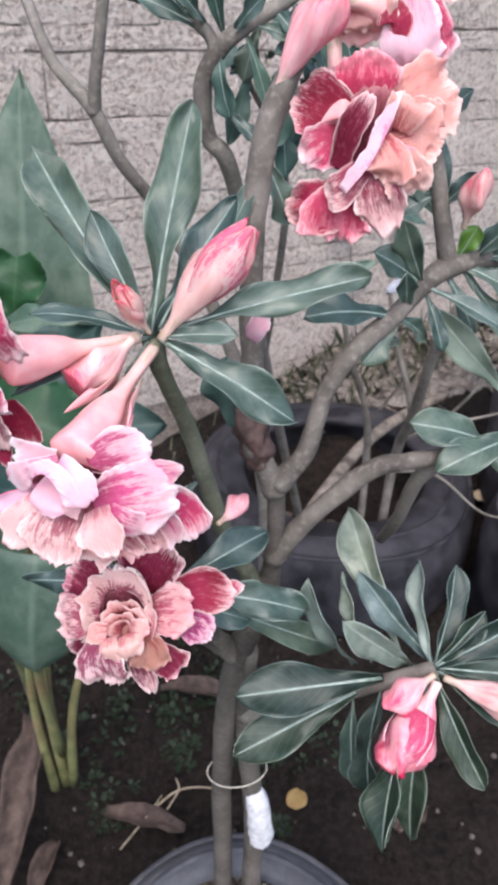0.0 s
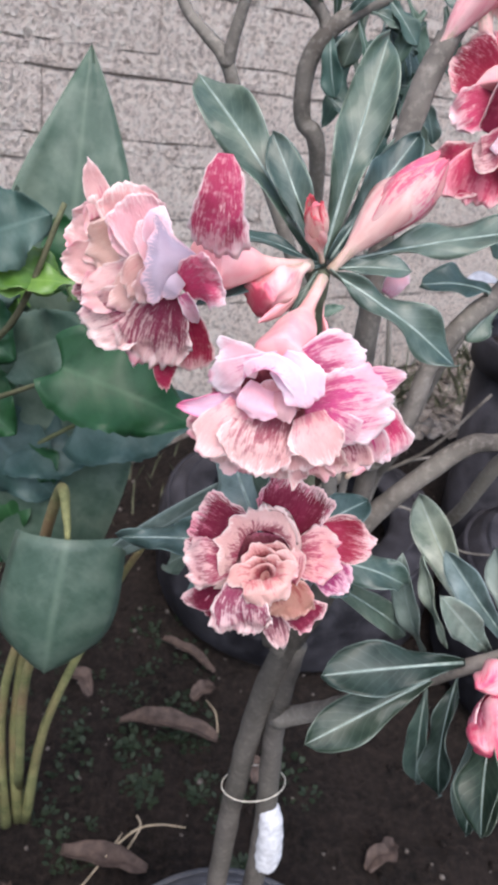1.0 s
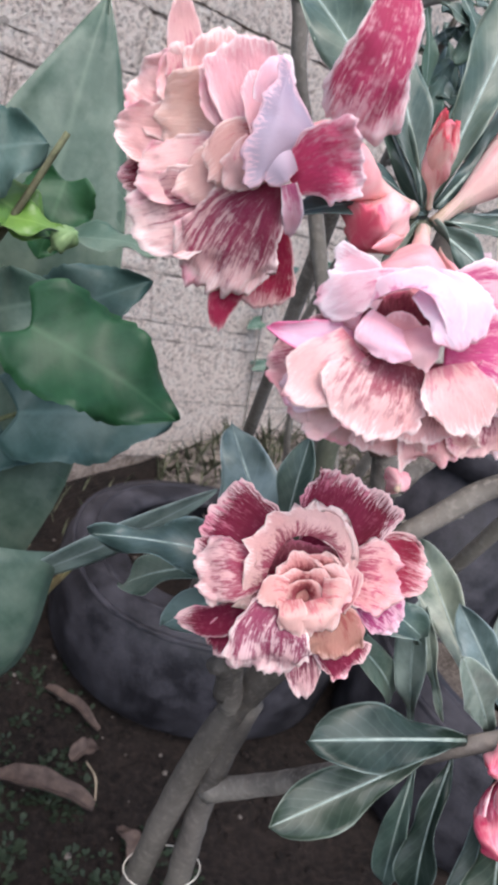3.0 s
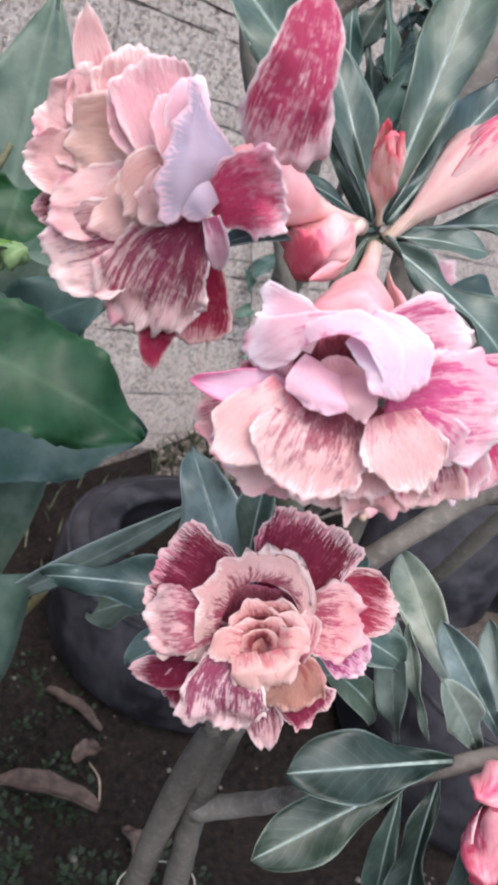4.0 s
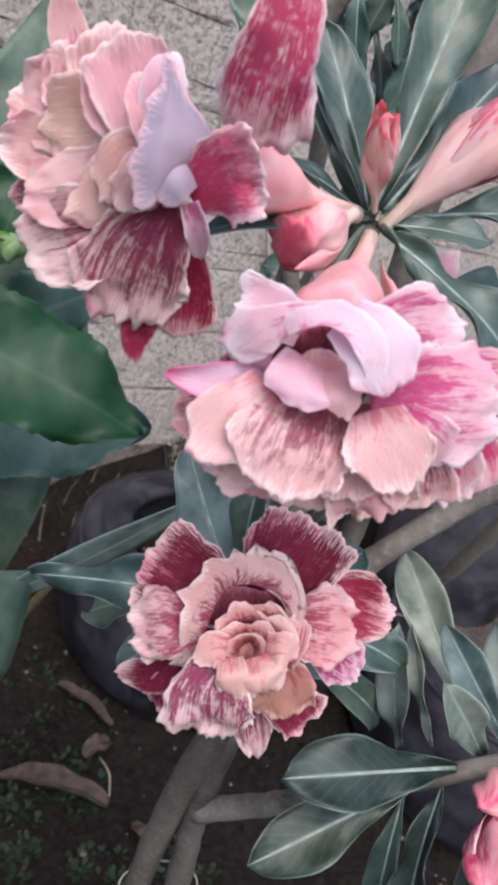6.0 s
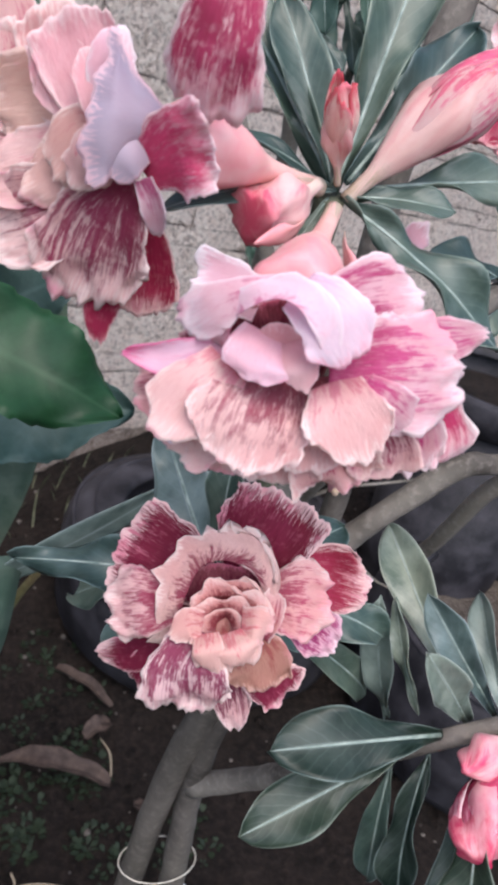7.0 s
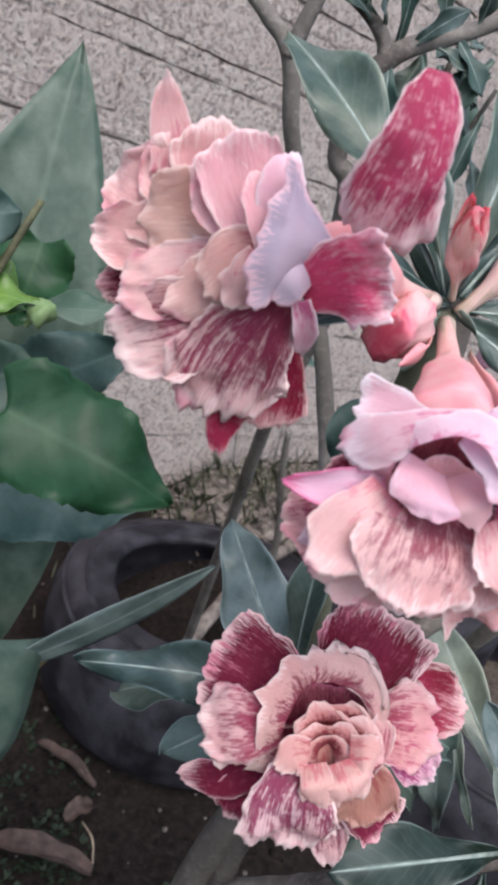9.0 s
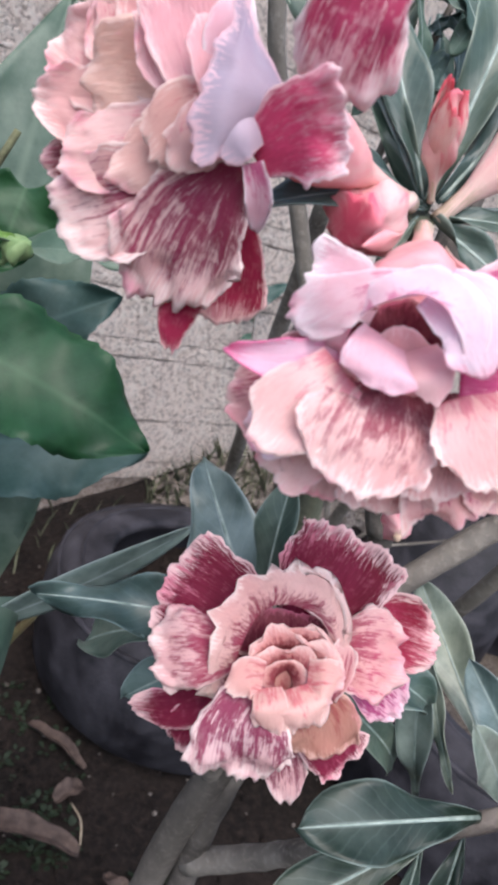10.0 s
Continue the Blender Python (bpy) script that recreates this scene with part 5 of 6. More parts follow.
blade(f1, F1, ((-8, 5.5, 6), (-8, 13, 6.5), (-6, 19, 4)), (4.5, 5, 4), P_HOOD, 60, cup=-1, ruffle=0.6)
blade(f1, F1, ((2.5, 1, 3), (-2.5, 2.5, 9), (-7.5, 3.5, 12), (-12, 4.5, 9.5)), (2, 6, 12.5, 16), P_BLUE, 61, cup=-3, curl=2, ruffle=0.4, rnd=0.1, wave=10, frill=1.2)
blade(f1, F1, ((0, -0.5, 4), (-5.5, -3, 10), (-11, -6.5, 9.5)), (3, 5, 5.5), P_BLUE, 62, cup=-2, ruffle=0.4)
blade(f1, F1, ((-3, -8, 4), (3.5, -4, 12), (12, -2, 20.5)), (4, 8, 9), P_ROSY, 63, cup=1, ruffle=1.0, rnd=0.05, wave=7, frill=1.4)
blade(f1, F1, ((18.5, 33, 15.5), (17.5, 28.5, 17.5), (15.5, 20.5, 18), (12.5, 12, 15), (9.5, 1.5, 7)), (2.5, 5.5, 7.5, 10, 11), P_BARRED, 64, cup=-2, ruffle=0.9, rnd=0.12, wave=9, frill=0.9)

# flowers at the top of the upper limb
F4 = bloom_frame((0.1199, 0.4175, 1.012), (-0.1169, -0.9672, 0.2257), (-0.0712, 0.2033, 0.9765))
f4 = flower_base(rose, F4, -9.5, (0.106, 0.452, 1.05), 0.01, 0.0035, "open double flower, deep crimson and peach ruffled petals", off=(-11.5, 8))
blade(f4, F4, ((-6.5, 7.5, -8), (-18, 17, -1), (-30, 23, 0)), (6.5, 13.5, 12.5), P_CLARET, 161, cup=2, ruffle=1.2)
blade(f4, F4, ((-6.5, 5, -8), (-18, 1, -0.5), (-28, -5.5, -1)), (6.5, 10, 9), P_CRIMSON, 162, cup=2, ruffle=1.2)
blade(f4, F4, ((-1.5, 14, -7.5), (-0, 27, -1), (0.5, 37.5, -2)), (6.5, 14.5, 13.5), P_RED, 163, cup=2, ruffle=1.2)
blade(f4, F4, ((11, 6.5, -4), (25.5, 16.5, -2.5), (38.5, 22.5, -7)), (8, 18, 17), P_SALMON, 164, cup=2, ruffle=1.2)
blade(f4, F4, ((11, 1.5, 0), (24, 4, 1), (34, 2.5, -2.5)), (8, 15.5, 13.5), P_SALMON, 165, cup=2, ruffle=1.3)
blade(f4, F4, ((8.5, -5, 0), (17, -12.5, 2.5), (24, -21.5, -2.5)), (6.5, 11, 10), P_PEACH, 166, cup=2, ruffle=1.2)
blade(f4, F4, ((-1.5, -17, -5.5), (-19.5, -24.5, -4.5), (-37.5, -25.5, -5)), (6.5, 12.5, 10), P_CLARET, 167, cup=2, ruffle=1.1)
blade(f4, F4, ((-1.5, -14.5, -3.5), (-11.5, -27, -1), (-14.5, -41, -3.5)), (6.5, 15.5, 14.5), P_RED, 168, cup=2, ruffle=1.3)
blade(f4, F4, ((2.5, -7, 0), (6.5, -21.5, 2.5), (10.5, -36.5, -2)), (6.5, 11, 10), P_BLUSH, 169, cup=2, ruffle=1.3)
blade(f4, F4, ((-1.5, -9.5, 2), (-11.5, -18, 4.5), (-17.5, -19, 3)), (5.5, 8, 6.5), P_BLUSH, 170, cup=2, ruffle=1.2)
blade(f4, F4, ((13.5, 6, 2.5), (18, 14.5, 7), (21, 19.5, 5)), (6.5, 9, 9), P_SALMON, 171, cup=3, curl=-3, ruffle=1.2)
blade(f4, F4, ((6, 2, 5), (11, -7.5, 8), (11, -17, 6.5)), (6.5, 10, 9), P_SALMON, 172, cup=2, curl=-3, ruffle=1.3)
# dark petal with the shade of the flower's centre in its colour
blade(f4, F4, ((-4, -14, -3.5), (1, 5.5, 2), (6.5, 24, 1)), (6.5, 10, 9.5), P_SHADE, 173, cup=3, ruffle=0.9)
blade(f4, F4, ((-11.5, -9, 0.5), (-6.5, 6, 5), (2.5, 21, 4.5)), (4.5, 6, 6), P_DARK, 174, cup=3, ruffle=0.9)
blade(f4, F4, ((-9.5, -17.5, 6.5), (0, -5.5, 9), (7.5, 7.5, 9), (14.5, 20, 7)), (2, 3, 3, 2.5), P_LILAC, 175, turn=True, cup=2, ruffle=0.8, wave=6)
F5 = bloom_frame((0.1353, 0.4432, 1.0575), (-0.1521, -0.9842, 0.0905), (-0.1123, 0.0802, 0.9904))
f5 = flower_base(rose, F5, -10, (0.105, 0.436, 1.066), 0.01, 0.0035, "open double flower, pink and lilac petals", off=(-6, 7))
blade(f5, F5, ((3.5, 8, -4), (9.5, -5.5, -2), (13.5, -18, -3.5)), (9, 12.5, 10), P_ROSY, 201, cup=2, ruffle=1.0)
blade(f5, F5, ((1, 10.5, 0), (3, -7, 4), (5.5, -22, 3)), (9, 13.5, 12.5), P_LILAC, 202, cup=-2, curl=-3, ruffle=1.0)
blade(f5, F5, ((-15.5, 18.5, -1), (-15, 8, 2.5), (-13.5, -2, 0.5)), (9, 12.5, 12.5), P_PEACH, 203, cup=2, ruffle=1.2)
blade(f5, F5, ((-18, 17, -5), (-19.5, 4, -3.5), (-18.5, -7, -5.5)), (8, 10, 9), P_FLUSH, 204, cup=2, ruffle=1.2)
blade(f5, F5, ((-3.5, 17.5, -5.5), (-6, 25.5, -3), (-8, 34, -4.5)), (9, 13.5, 12.5), P_RED, 205, cup=2, ruffle=1.2)
blade(f5, F5, ((6, 16, -5.5), (17.5, 19, -3), (26.5, 20, -4.5)), (9, 13.5, 12.5), P_PALE, 206, cup=2, ruffle=1.2)
blade(f5, F5, ((-6, 7, 2), (-3.5, 0.5, 4), (-6, -1.5, 2)), (5.5, 8, 6.5), P_CLARET, 207, ruffle=1.0)

# buds
def wrap_bud(ob, foot, tip, radius, turns, top, flare, material, seed):
    """Overlapping petal tips wound round the upper half of a bud; top and flare: how far they reach and open, in millimetres."""
    foot, tip = V(foot), V(tip)
    fr = bloom_frame(foot.lerp(tip, 0.55), tip - foot, (0.2, 0.9, 0.3))
    for k, a in enumerate(turns):
        petal(ob, fr, a, 62, radius * 1000 * 0.46, flare, -0.20 * 1000 * (tip - foot).length, top + 1.5 * (k % 2), material, seed=seed + k, bulge=-radius * 820, ruffle=0.45, wave=6, frill=1.3)


big_bud = bud(rose, (0.035, 0.344, 0.953), (0.0725, 0.349, 0.999), 0.0092, BUD, 0.58, "large pale pink bud with a crimson tip")
wrap_bud(big_bud, (0.035, 0.344, 0.953), (0.0725, 0.349, 0.999), 0.0092, (20, 140, 260), 26, 4.5, P_WRAP, 151)
small_bud = bud(rose, (0.031, 0.342, 0.957), (0.0225, 0.330, 0.982), 0.0042, BUD, 0.5, "small cream bud with a flared red tip", lip=0.15)
wrap_bud(small_bud, (0.031, 0.342, 0.957), (0.0225, 0.330, 0.982), 0.0036, (10, 130, 250), 13, 3.2, P_TIP, 161)
bud(rose, (0.0245, 0.338, 0.9565), (0.0045, 0.3150, 0.9475), 0.0080, BUD_STUB, 0.55, "stubby pink bud with a crimson tip", twist=0.5, lip=0.85, lobe=0.10)
bud(rose, (0.079, 0.424, 1.030), (0.107, 0.420, 1.076), 0.0088, BUD_PINK, 0.6, "long pink bud")
bud(rose, (0.184, 0.470, 0.958), (0.188, 0.462, 0.992), 0.0070, BUD, 0.5, "small bud with a pink tip")
bud(rose, (0.176, 0.338, 0.748), (0.145, 0.318, 0.745), 0.0080, BUD_PINK, 0.6, "small pink bud")
opening = bud(rose, (0.178, 0.336, 0.744), (0.148, 0.294, 0.722), 0.0125, BUD_CRIMSON, 0.62, "opening crimson-pink bud", lip=0.45)
F6 = bloom_frame((0.163, 0.3145, 0.733), (-0.030, -0.042, -0.022), (0, -0.3, 1))
for k, (a, sp, r1, z1) in enumerate([(100, 55, 12, 20), (-20, 55, 12, 18), (220, 60, 13, 21), (40, 50, 10, 22), (160, 55, 9, 23), (-80, 55, 10, 22)]):
    petal(opening, F6, a, sp, 9, r1, -8, z1, P_ROSY, seed=k + 141, bulge=-4, curl=3 if k < 3 else 6, ruffle=0.6, wave=6)
bud(rose, (0.057, 0.334, 0.862), (0.070, 0.367, 0.852), 0.0050, BUD_PINK, 0.6, "small red-tipped bud behind a flower")
caught = thing("fallen_petal", (0.074, 0.387, 0.937), "small frilled pink petal caught on a limb", "petal")
CAUGHT = bloom_frame((0.074, 0.387, 0.937), (-0.2, -0.9, 0.35), (-0.1, 0.3, 0.95))
blade(caught, CAUGHT, ((-4, -5, -1), (0, 0, 2), (5, 6, 0)), (3, 5, 5), P_LILAC, 700, cup=2, ruffle=1.2, nu=16, nv=12)
bud(rose, (0.182, 0.338, 0.746), (0.225, 0.315, 0.745), 0.0085, BUD, 0.6, "small pink bud")

# ---- shrub in the back planter ----
shrub = thing("shrub", (0.17, 1.12, 0.11), "leafy shrub with dark bent stems in a tyre planter", "plant")
stem([(0.165, 1.12, 0.09, 0.0065), (0.120, 0.90, 0.42, 0.0061), (0.075, 0.68, 0.76, 0.0058), (0.055, 0.570, 0.950, 0.0056), (0.039, 0.560, 0.983, 0.0056), (0.037, 0.553, 1.012, 0.0058), (0.046, 0.549, 1.032, 0.0054),
      (0.062, 0.551, 1.045, 0.0049), (0.090, 0.560, 1.060, 0.0042), (0.125, 0.570, 1.085, 0.0035)], "stem", BARK_DARK, shrub)
stem([(0.046, 0.549, 1.030, 0.0040), (0.040, 0.550, 1.043, 0.0036), (0.020, 0.550, 1.054, 0.0030), (-0.010, 0.550, 1.062, 0.0025)], "branch", BARK_DARK, shrub)
for k, (b0, t0, w, fc) in enumerate([
        ((0.047, 0.548, 1.034), (0.055, 0.538, 0.998), 0.016, (-0.5, -0.8, 0.2)), ((0.040, 0.550, 1.043), (0.002, 0.545, 1.060), 0.014, (0, -0.8, 0.5)),
        ((0.040, 0.550, 1.045), (0.024, 0.530, 1.066), 0.013, (0.2, -0.8, 0.5)), ((0.062, 0.551, 1.043), (0.076, 0.545, 1.002), 0.011, (0.3, -0.8, 0.3)),
        ((0.066, 0.551, 1.046), (0.092, 0.552, 1.038), 0.012, (0, -0.7, 0.6)), ((0.050, 0.556, 1.000), (0.070, 0.546, 0.984), 0.011, (0.2, -0.8, 0.4)),
        ((0.078, 0.556, 1.054), (0.100, 0.548, 1.030), 0.014, (0.2, -0.8, 0.4)), ((0.090, 0.560, 1.060), (0.085, 0.545, 1.085), 0.014, (0, -0.8, 0.4)),
        ((0.070, 0.553, 1.049), (0.058, 0.540, 1.078), 0.014, (0, -0.8, 0.4)), ((0.050, 0.552, 1.040), (0.040, 0.535, 1.085), 0.015, (0, -0.8, 0.4)),
        ((0.030, 0.550, 1.050), (0.015, 0.540, 1.083), 0.013, (0, -0.8, 0.4)), ((0.100, 0.562, 1.066), (0.128, 0.550, 1.050), 0.014, (0, -0.8, 0.4)),
        ((0.110, 0.565, 1.075), (0.125, 0.550, 1.098), 0.014, (0, -0.8, 0.4)), ((0.055, 0.549, 1.040), (0.075, 0.535, 1.062), 0.012, (0, -0.8, 0.5))]):
    leaf(shrub, b0, t0, w, fc, 0.08, 0.25, 0.05, (LEAF, LEAF_BACK) if k % 3 else (HIB_HAZY, LEAF_BACK), seed=60 + k)

leaf_rng = random.Random(41)
for k in range(34):
    b0 = V((leaf_rng.uniform(0.050, 0.125), leaf_rng.uniform(0.555, 0.62), leaf_rng.uniform(1.00, 1.065)))
    b0.z = min(b0.z, 1.030 + 0.45 * (b0.x - 0.04))
    t0 = b0 + V((leaf_rng.uniform(-0.022, 0.022), leaf_rng.uniform(-0.03, 0.0), leaf_rng.uniform(-0.050, 0.012)))
    leaf(shrub, b0, t0, leaf_rng.uniform(0.011, 0.018), (leaf_rng.uniform(-0.5, 0.5), -0.8, leaf_rng.uniform(0.1, 0.6)), 0.08, 0.25, 0.06, (HIB_HAZY, LEAF_BACK) if k % 3 else (LEAF, LEAF_BACK), seed=300 + k, rib=k % 2 == 0)
for pts in (((0.075, 0.68, 0.76, 0.0035), (0.090, 0.640, 0.900, 0.0030), (0.086, 0.600, 0.985, 0.0025), (0.092, 0.585, 1.050, 0.0018)),
            ((0.086, 0.600, 0.975, 0.0022), (0.066, 0.590, 1.005, 0.0018), (0.060, 0.580, 1.030, 0.0014)),
            ((0.088, 0.605, 0.960, 0.0022), (0.110, 0.590, 1.000, 0.0018), (0.120, 0.580, 1.040, 0.0014))):
    stem(pts, "twig", BARK_DARK, shrub)

# forked limb of the desert rose, behind the cluster
stem([(0.080, 0.412, 0.715, 0.0056), (0.078, 0.465, 0.780, 0.0052), (0.056, 0.492, 0.868, 0.0046), (0.019, 0.496, 0.950, 0.0040), (-0.002, 0.482, 0.988, 0.0037), (-0.012, 0.475, 1.015, 0.0038), (-0.024, 0.482, 1.026, 0.0033),
      (-0.035, 0.490, 1.037, 0.0031), (-0.046, 0.500, 1.063, 0.0030), (-0.056, 0.505, 1.095, 0.0027)], "branch", BARK_DARK)
stem([(-0.012, 0.475, 1.013, 0.0037), (-0.009, 0.472, 1.030, 0.0031), (-0.001, 0.470, 1.063, 0.0030), (0.004, 0.470, 1.095, 0.0029)], "branch", BARK_DARK)

# bare twigs that rise from the back planter
twigs = thing("twiggy_plant", (0.26, 1.12, 0.11), "bare dark twigs rising from a tyre planter", "plant")
for pts in (((0.262, 1.120, 0.10, 0.0070), (0.255, 1.100, 0.312, 0.0065), (0.239, 1.05, 0.452, 0.006), (0.199, 1.00, 0.582, 0.005), (0.180, 0.97, 0.660, 0.004)),
            ((0.300, 1.125, 0.10, 0.0090), (0.304, 1.100, 0.338, 0.0085), (0.299, 1.00, 0.487, 0.0085), (0.290, 0.90, 0.655, 0.0075), (0.300, 0.86, 0.740, 0.005)),
            ((0.299, 1.000, 0.480, 0.0045), (0.283, 1.00, 0.546, 0.0045), (0.258, 1.00, 0.619, 0.004), (0.240, 0.99, 0.70, 0.003)),
            ((0.240, 1.060, 0.430, 0.0020), (0.265, 1.03, 0.50, 0.0020), (0.280, 1.00, 0.56, 0.0015)),
            ((0.30, 1.06, 0.40, 0.0025), (0.36, 1.02, 0.48, 0.0025), (0.41, 0.98, 0.60, 0.002)),
            ((0.33, 1.04, 0.44, 0.0022), (0.43, 1.05, 0.46, 0.002), (0.50, 1.00, 0.52, 0.0018)),
            ((0.30, 1.11, 0.30, 0.0025), (0.37, 1.06, 0.33, 0.0022), (0.44, 1.00, 0.30, 0.0018), (0.50, 0.95, 0.33, 0.0015))):
    stem(pts, "twig", BARK_DARK, twigs, sides=8)

# pale fallen stick across the back planter
stick = thing("dry_stick", (0.16, 1.05, 0.24), "pale dry branch lying across a tyre planter", "stick")
stem([(0.125, 1.00, 0.232, 0.010), (0.19, 1.10, 0.262, 0.012), (0.265, 1.22, 0.275, 0.012), (0.36, 1.34, 0.268, 0.011), (0.47, 1.44, 0.262, 0.009)], "stick", LITTER, stick)

# thin vine on the wall
def on_wall(p):
    """The place on the wall that lies behind p as seen from where the plant is looked at."""
    eye, n, foot = V((-0.03, 0.13, 0.99)), V((0.5, -0.866, 0.0)), V((0.0, 1.655, 0.0))
    way = V(p[:3]) - eye
    return eye + way * ((foot - eye).dot(n) / way.dot(n))


vine = thing("wall_vine", (0.32, 1.80, 0.0), "thin dark creeper stems with small leaves on the wall", "plant")
for pts in (((0.262, 1.46, 0.13, 0.0030), (0.254, 1.45, 0.275, 0.0035), (0.225, 1.45, 0.45, 0.0022), (0.204, 1.46, 0.617, 0.0020), (0.167, 1.46, 0.756, 0.0015)),
            ((0.300, 1.47, 0.12, 0.0030), (0.300, 1.46, 0.285, 0.0026), (0.320, 1.46, 0.424, 0.0024), (0.287, 1.46, 0.644, 0.0024), (0.238, 1.47, 0.809, 0.0018)),
            ((0.254, 1.45, 0.28, 0.0020), (0.290, 1.45, 0.36, 0.0018), (0.330, 1.46, 0.48, 0.0014))):
    stem([(*on_wall(q), q[3] * 1.15) for q in pts], "stem", BARK_DARK, vine, sides=6)
for k, (b0, t0, w) in enumerate([((0.190, 1.455, 0.68), (0.228, 1.435, 0.735), 0.034), ((0.205, 1.455, 0.61), (0.165, 1.43, 0.60), 0.030), ((0.287, 1.455, 0.64), (0.325, 1.43, 0.62), 0.03),
                                 ((0.195, 1.455, 0.65), (0.160, 1.44, 0.69), 0.026), ((0.26, 1.455, 0.72), (0.295, 1.44, 0.76), 0.03), ((0.215, 1.45, 0.52), (0.25, 1.43, 0.55), 0.028)]):
    leaf(vine, on_wall(b0), on_wall(t0) + V((0.01, -0.02, 0)), w * 1.15, (0, -0.8, 0.5), 0.05, 0.2, 0.04, (HIB_HAZY, LEAF_BACK), seed=80 + k, shape="heart", rib=False)

# tall black pot by the wall
def tall_pot(centre, radius, height):
    cx, cy = centre
    pot = thing("plant_pot", (cx, cy, 0.02), "tall black plastic pot standing by the wall", "pot")
    n = 64
    for name, prof in (("body", [(radius * 0.80, 0.0), (radius * 0.96, height * 0.9), (radius * 0.93, height * 0.9), (radius * 0.78, 0.02)]),
                       ("rim", [(radius * 0.955, height * 0.88), (radius * 1.03, height * 0.885), (radius * 1.035, height * 0.985), (radius * 1.01, height), (radius * 0.95, height), (radius * 0.93, height * 0.97)])):
        bm = bmesh.new()
        rings = [[bm.verts.new((cx + r * math.cos(2 * math.pi * i / n), cy + r * math.sin(2 * math.pi * i / n), z + 0.05)) for r, z in prof] for i in range(n)]
        for i in range(n):
            a, b = rings[i], rings[(i + 1) % n]
            for k in range(len(prof) - 1):
                bm.faces.new((a[k], b[k], b[k + 1], a[k + 1]))
        part(name, bm, RUBBER, pot, at=(cx, cy, 0.05))
    bm = bmesh.new()
    bmesh.ops.create_circle(bm, cap_ends=True, segments=40, radius=radius * 0.935, matrix=Matrix.Translation((cx, cy, height * 0.9 + 0.05)))
    part("soil", bm, SHADED_SOIL, pot, "dark soil", at=(cx, cy, height * 0.9))


tall_pot((0.68, 1.30), 0.17, 0.52)

# ---- canna beside the planter ----
canna = thing("canna", (-0.22, 0.68, 0.0), "canna with broad grey-green blades and yellowish red-based stalks", "plant")
leaf(canna, (-0.145, 0.575, 0.56), (-0.112, 0.680, 1.004), 0.150, (0.05, -0.95, 0.3), 0.02, 0.12, 0.02, (CANNA, CANNA), "blade", 91, "lance", False)


def tongue(u, v):
    q = 2 * u - 1
    w = 0.046 * math.sqrt(max(0.0, 1 - max(0.0, (v - 0.35) / 0.65) ** 2.2)) * (0.92 + 0.12 * math.sin(2.2 * v))
    return V((-0.101 - 0.019 * v + w * q, 0.487 - 0.022 * math.sin(2.4 * v) + 0.018 * q * q, 0.688 - 0.130 * v - 0.008 * q * q * (1 - v)))


part("blade", sheet(tongue, 12, 14, 0.0008), CANNA, canna, "drooping broad grey-green blade")
for pts in (((-0.222, 0.680, 0.0, 0.0120), (-0.205, 0.650, 0.25, 0.0085), (-0.150, 0.575, 0.56, 0.0070), (-0.115, 0.530, 0.700, 0.0065), (-0.104, 0.500, 0.700, 0.0045), (-0.101, 0.487, 0.688, 0.003)),
            ((-0.212, 0.680, 0.0, 0.0110), (-0.165, 0.640, 0.27, 0.0080), (-0.085, 0.600, 0.522, 0.0055), (-0.05, 0.57, 0.62, 0.004)),
            ((-0.236, 0.670, 0.0, 0.0110), (-0.225, 0.650, 0.20, 0.0085), (-0.201, 0.620, 0.363, 0.0070), (-0.165, 0.59, 0.50, 0.0060)),
            ((-0.220, 0.690, 0.0, 0.0120), (-0.213, 0.670, 0.20, 0.0090), (-0.175, 0.620, 0.42, 0.0075), (-0.145, 0.576, 0.57, 0.0065))):
    part("stalk", tube([(*q[:3], q[3] * 0.72) for q in pts], 10, 6, 0.05, pts[0][0] * 17), STALK, canna)
part("blade", sheet(lambda u, v: V((-0.081 + 0.108 * v, 0.505 - 0.01 * math.sin(3 * v), 0.651 + 0.100 * v ** 0.9)) + V((-0.55, -0.35, 0.75)) * 0.014 * (2 * u - 1) * math.sin(math.pi * min(1, 0.08 + 0.9 * v)) ** 0.8 + V((0.1, -0.7, 0.5)) * 0.003 * math.sin(9 * v) * (2 * u - 1) ** 2, 8, 16, 0.0007), LEAF_SHEEN, canna, "narrow pale green young blade")
part("stalk", tube([(-0.213, 0.670, 0.10, 0.006), (-0.16, 0.56, 0.45, 0.005), (-0.10, 0.51, 0.63, 0.004), (-0.070, 0.505, 0.662, 0.003)], 8, 6, 0.05), STALK, canna)

# ---- broad-leaved bush ----
bush = thing("hibiscus_bush", (-0.30, 0.80, 0.0), "bushy plant with broad toothed glossy green leaves", "plant")
for pts in (((-0.30, 0.80, 0.0, 0.012), (-0.27, 0.72, 0.40, 0.010), (-0.20, 0.58, 0.74, 0.006), (-0.13, 0.50, 0.86, 0.004), (-0.10, 0.50, 0.93, 0.003)),
            ((-0.24, 0.65, 0.58, 0.006), (-0.17, 0.60, 0.68, 0.004), (-0.10, 0.58, 0.74, 0.003)),
            ((-0.20, 0.58, 0.74, 0.005), (-0.14, 0.50, 0.80, 0.0035), (-0.093, 0.462, 0.838, 0.002))):
    part("stem", tube([(*q[:3], q[3] * 0.55) for q in pts], 8, 6, 0.05), HIB_STEM, bush)
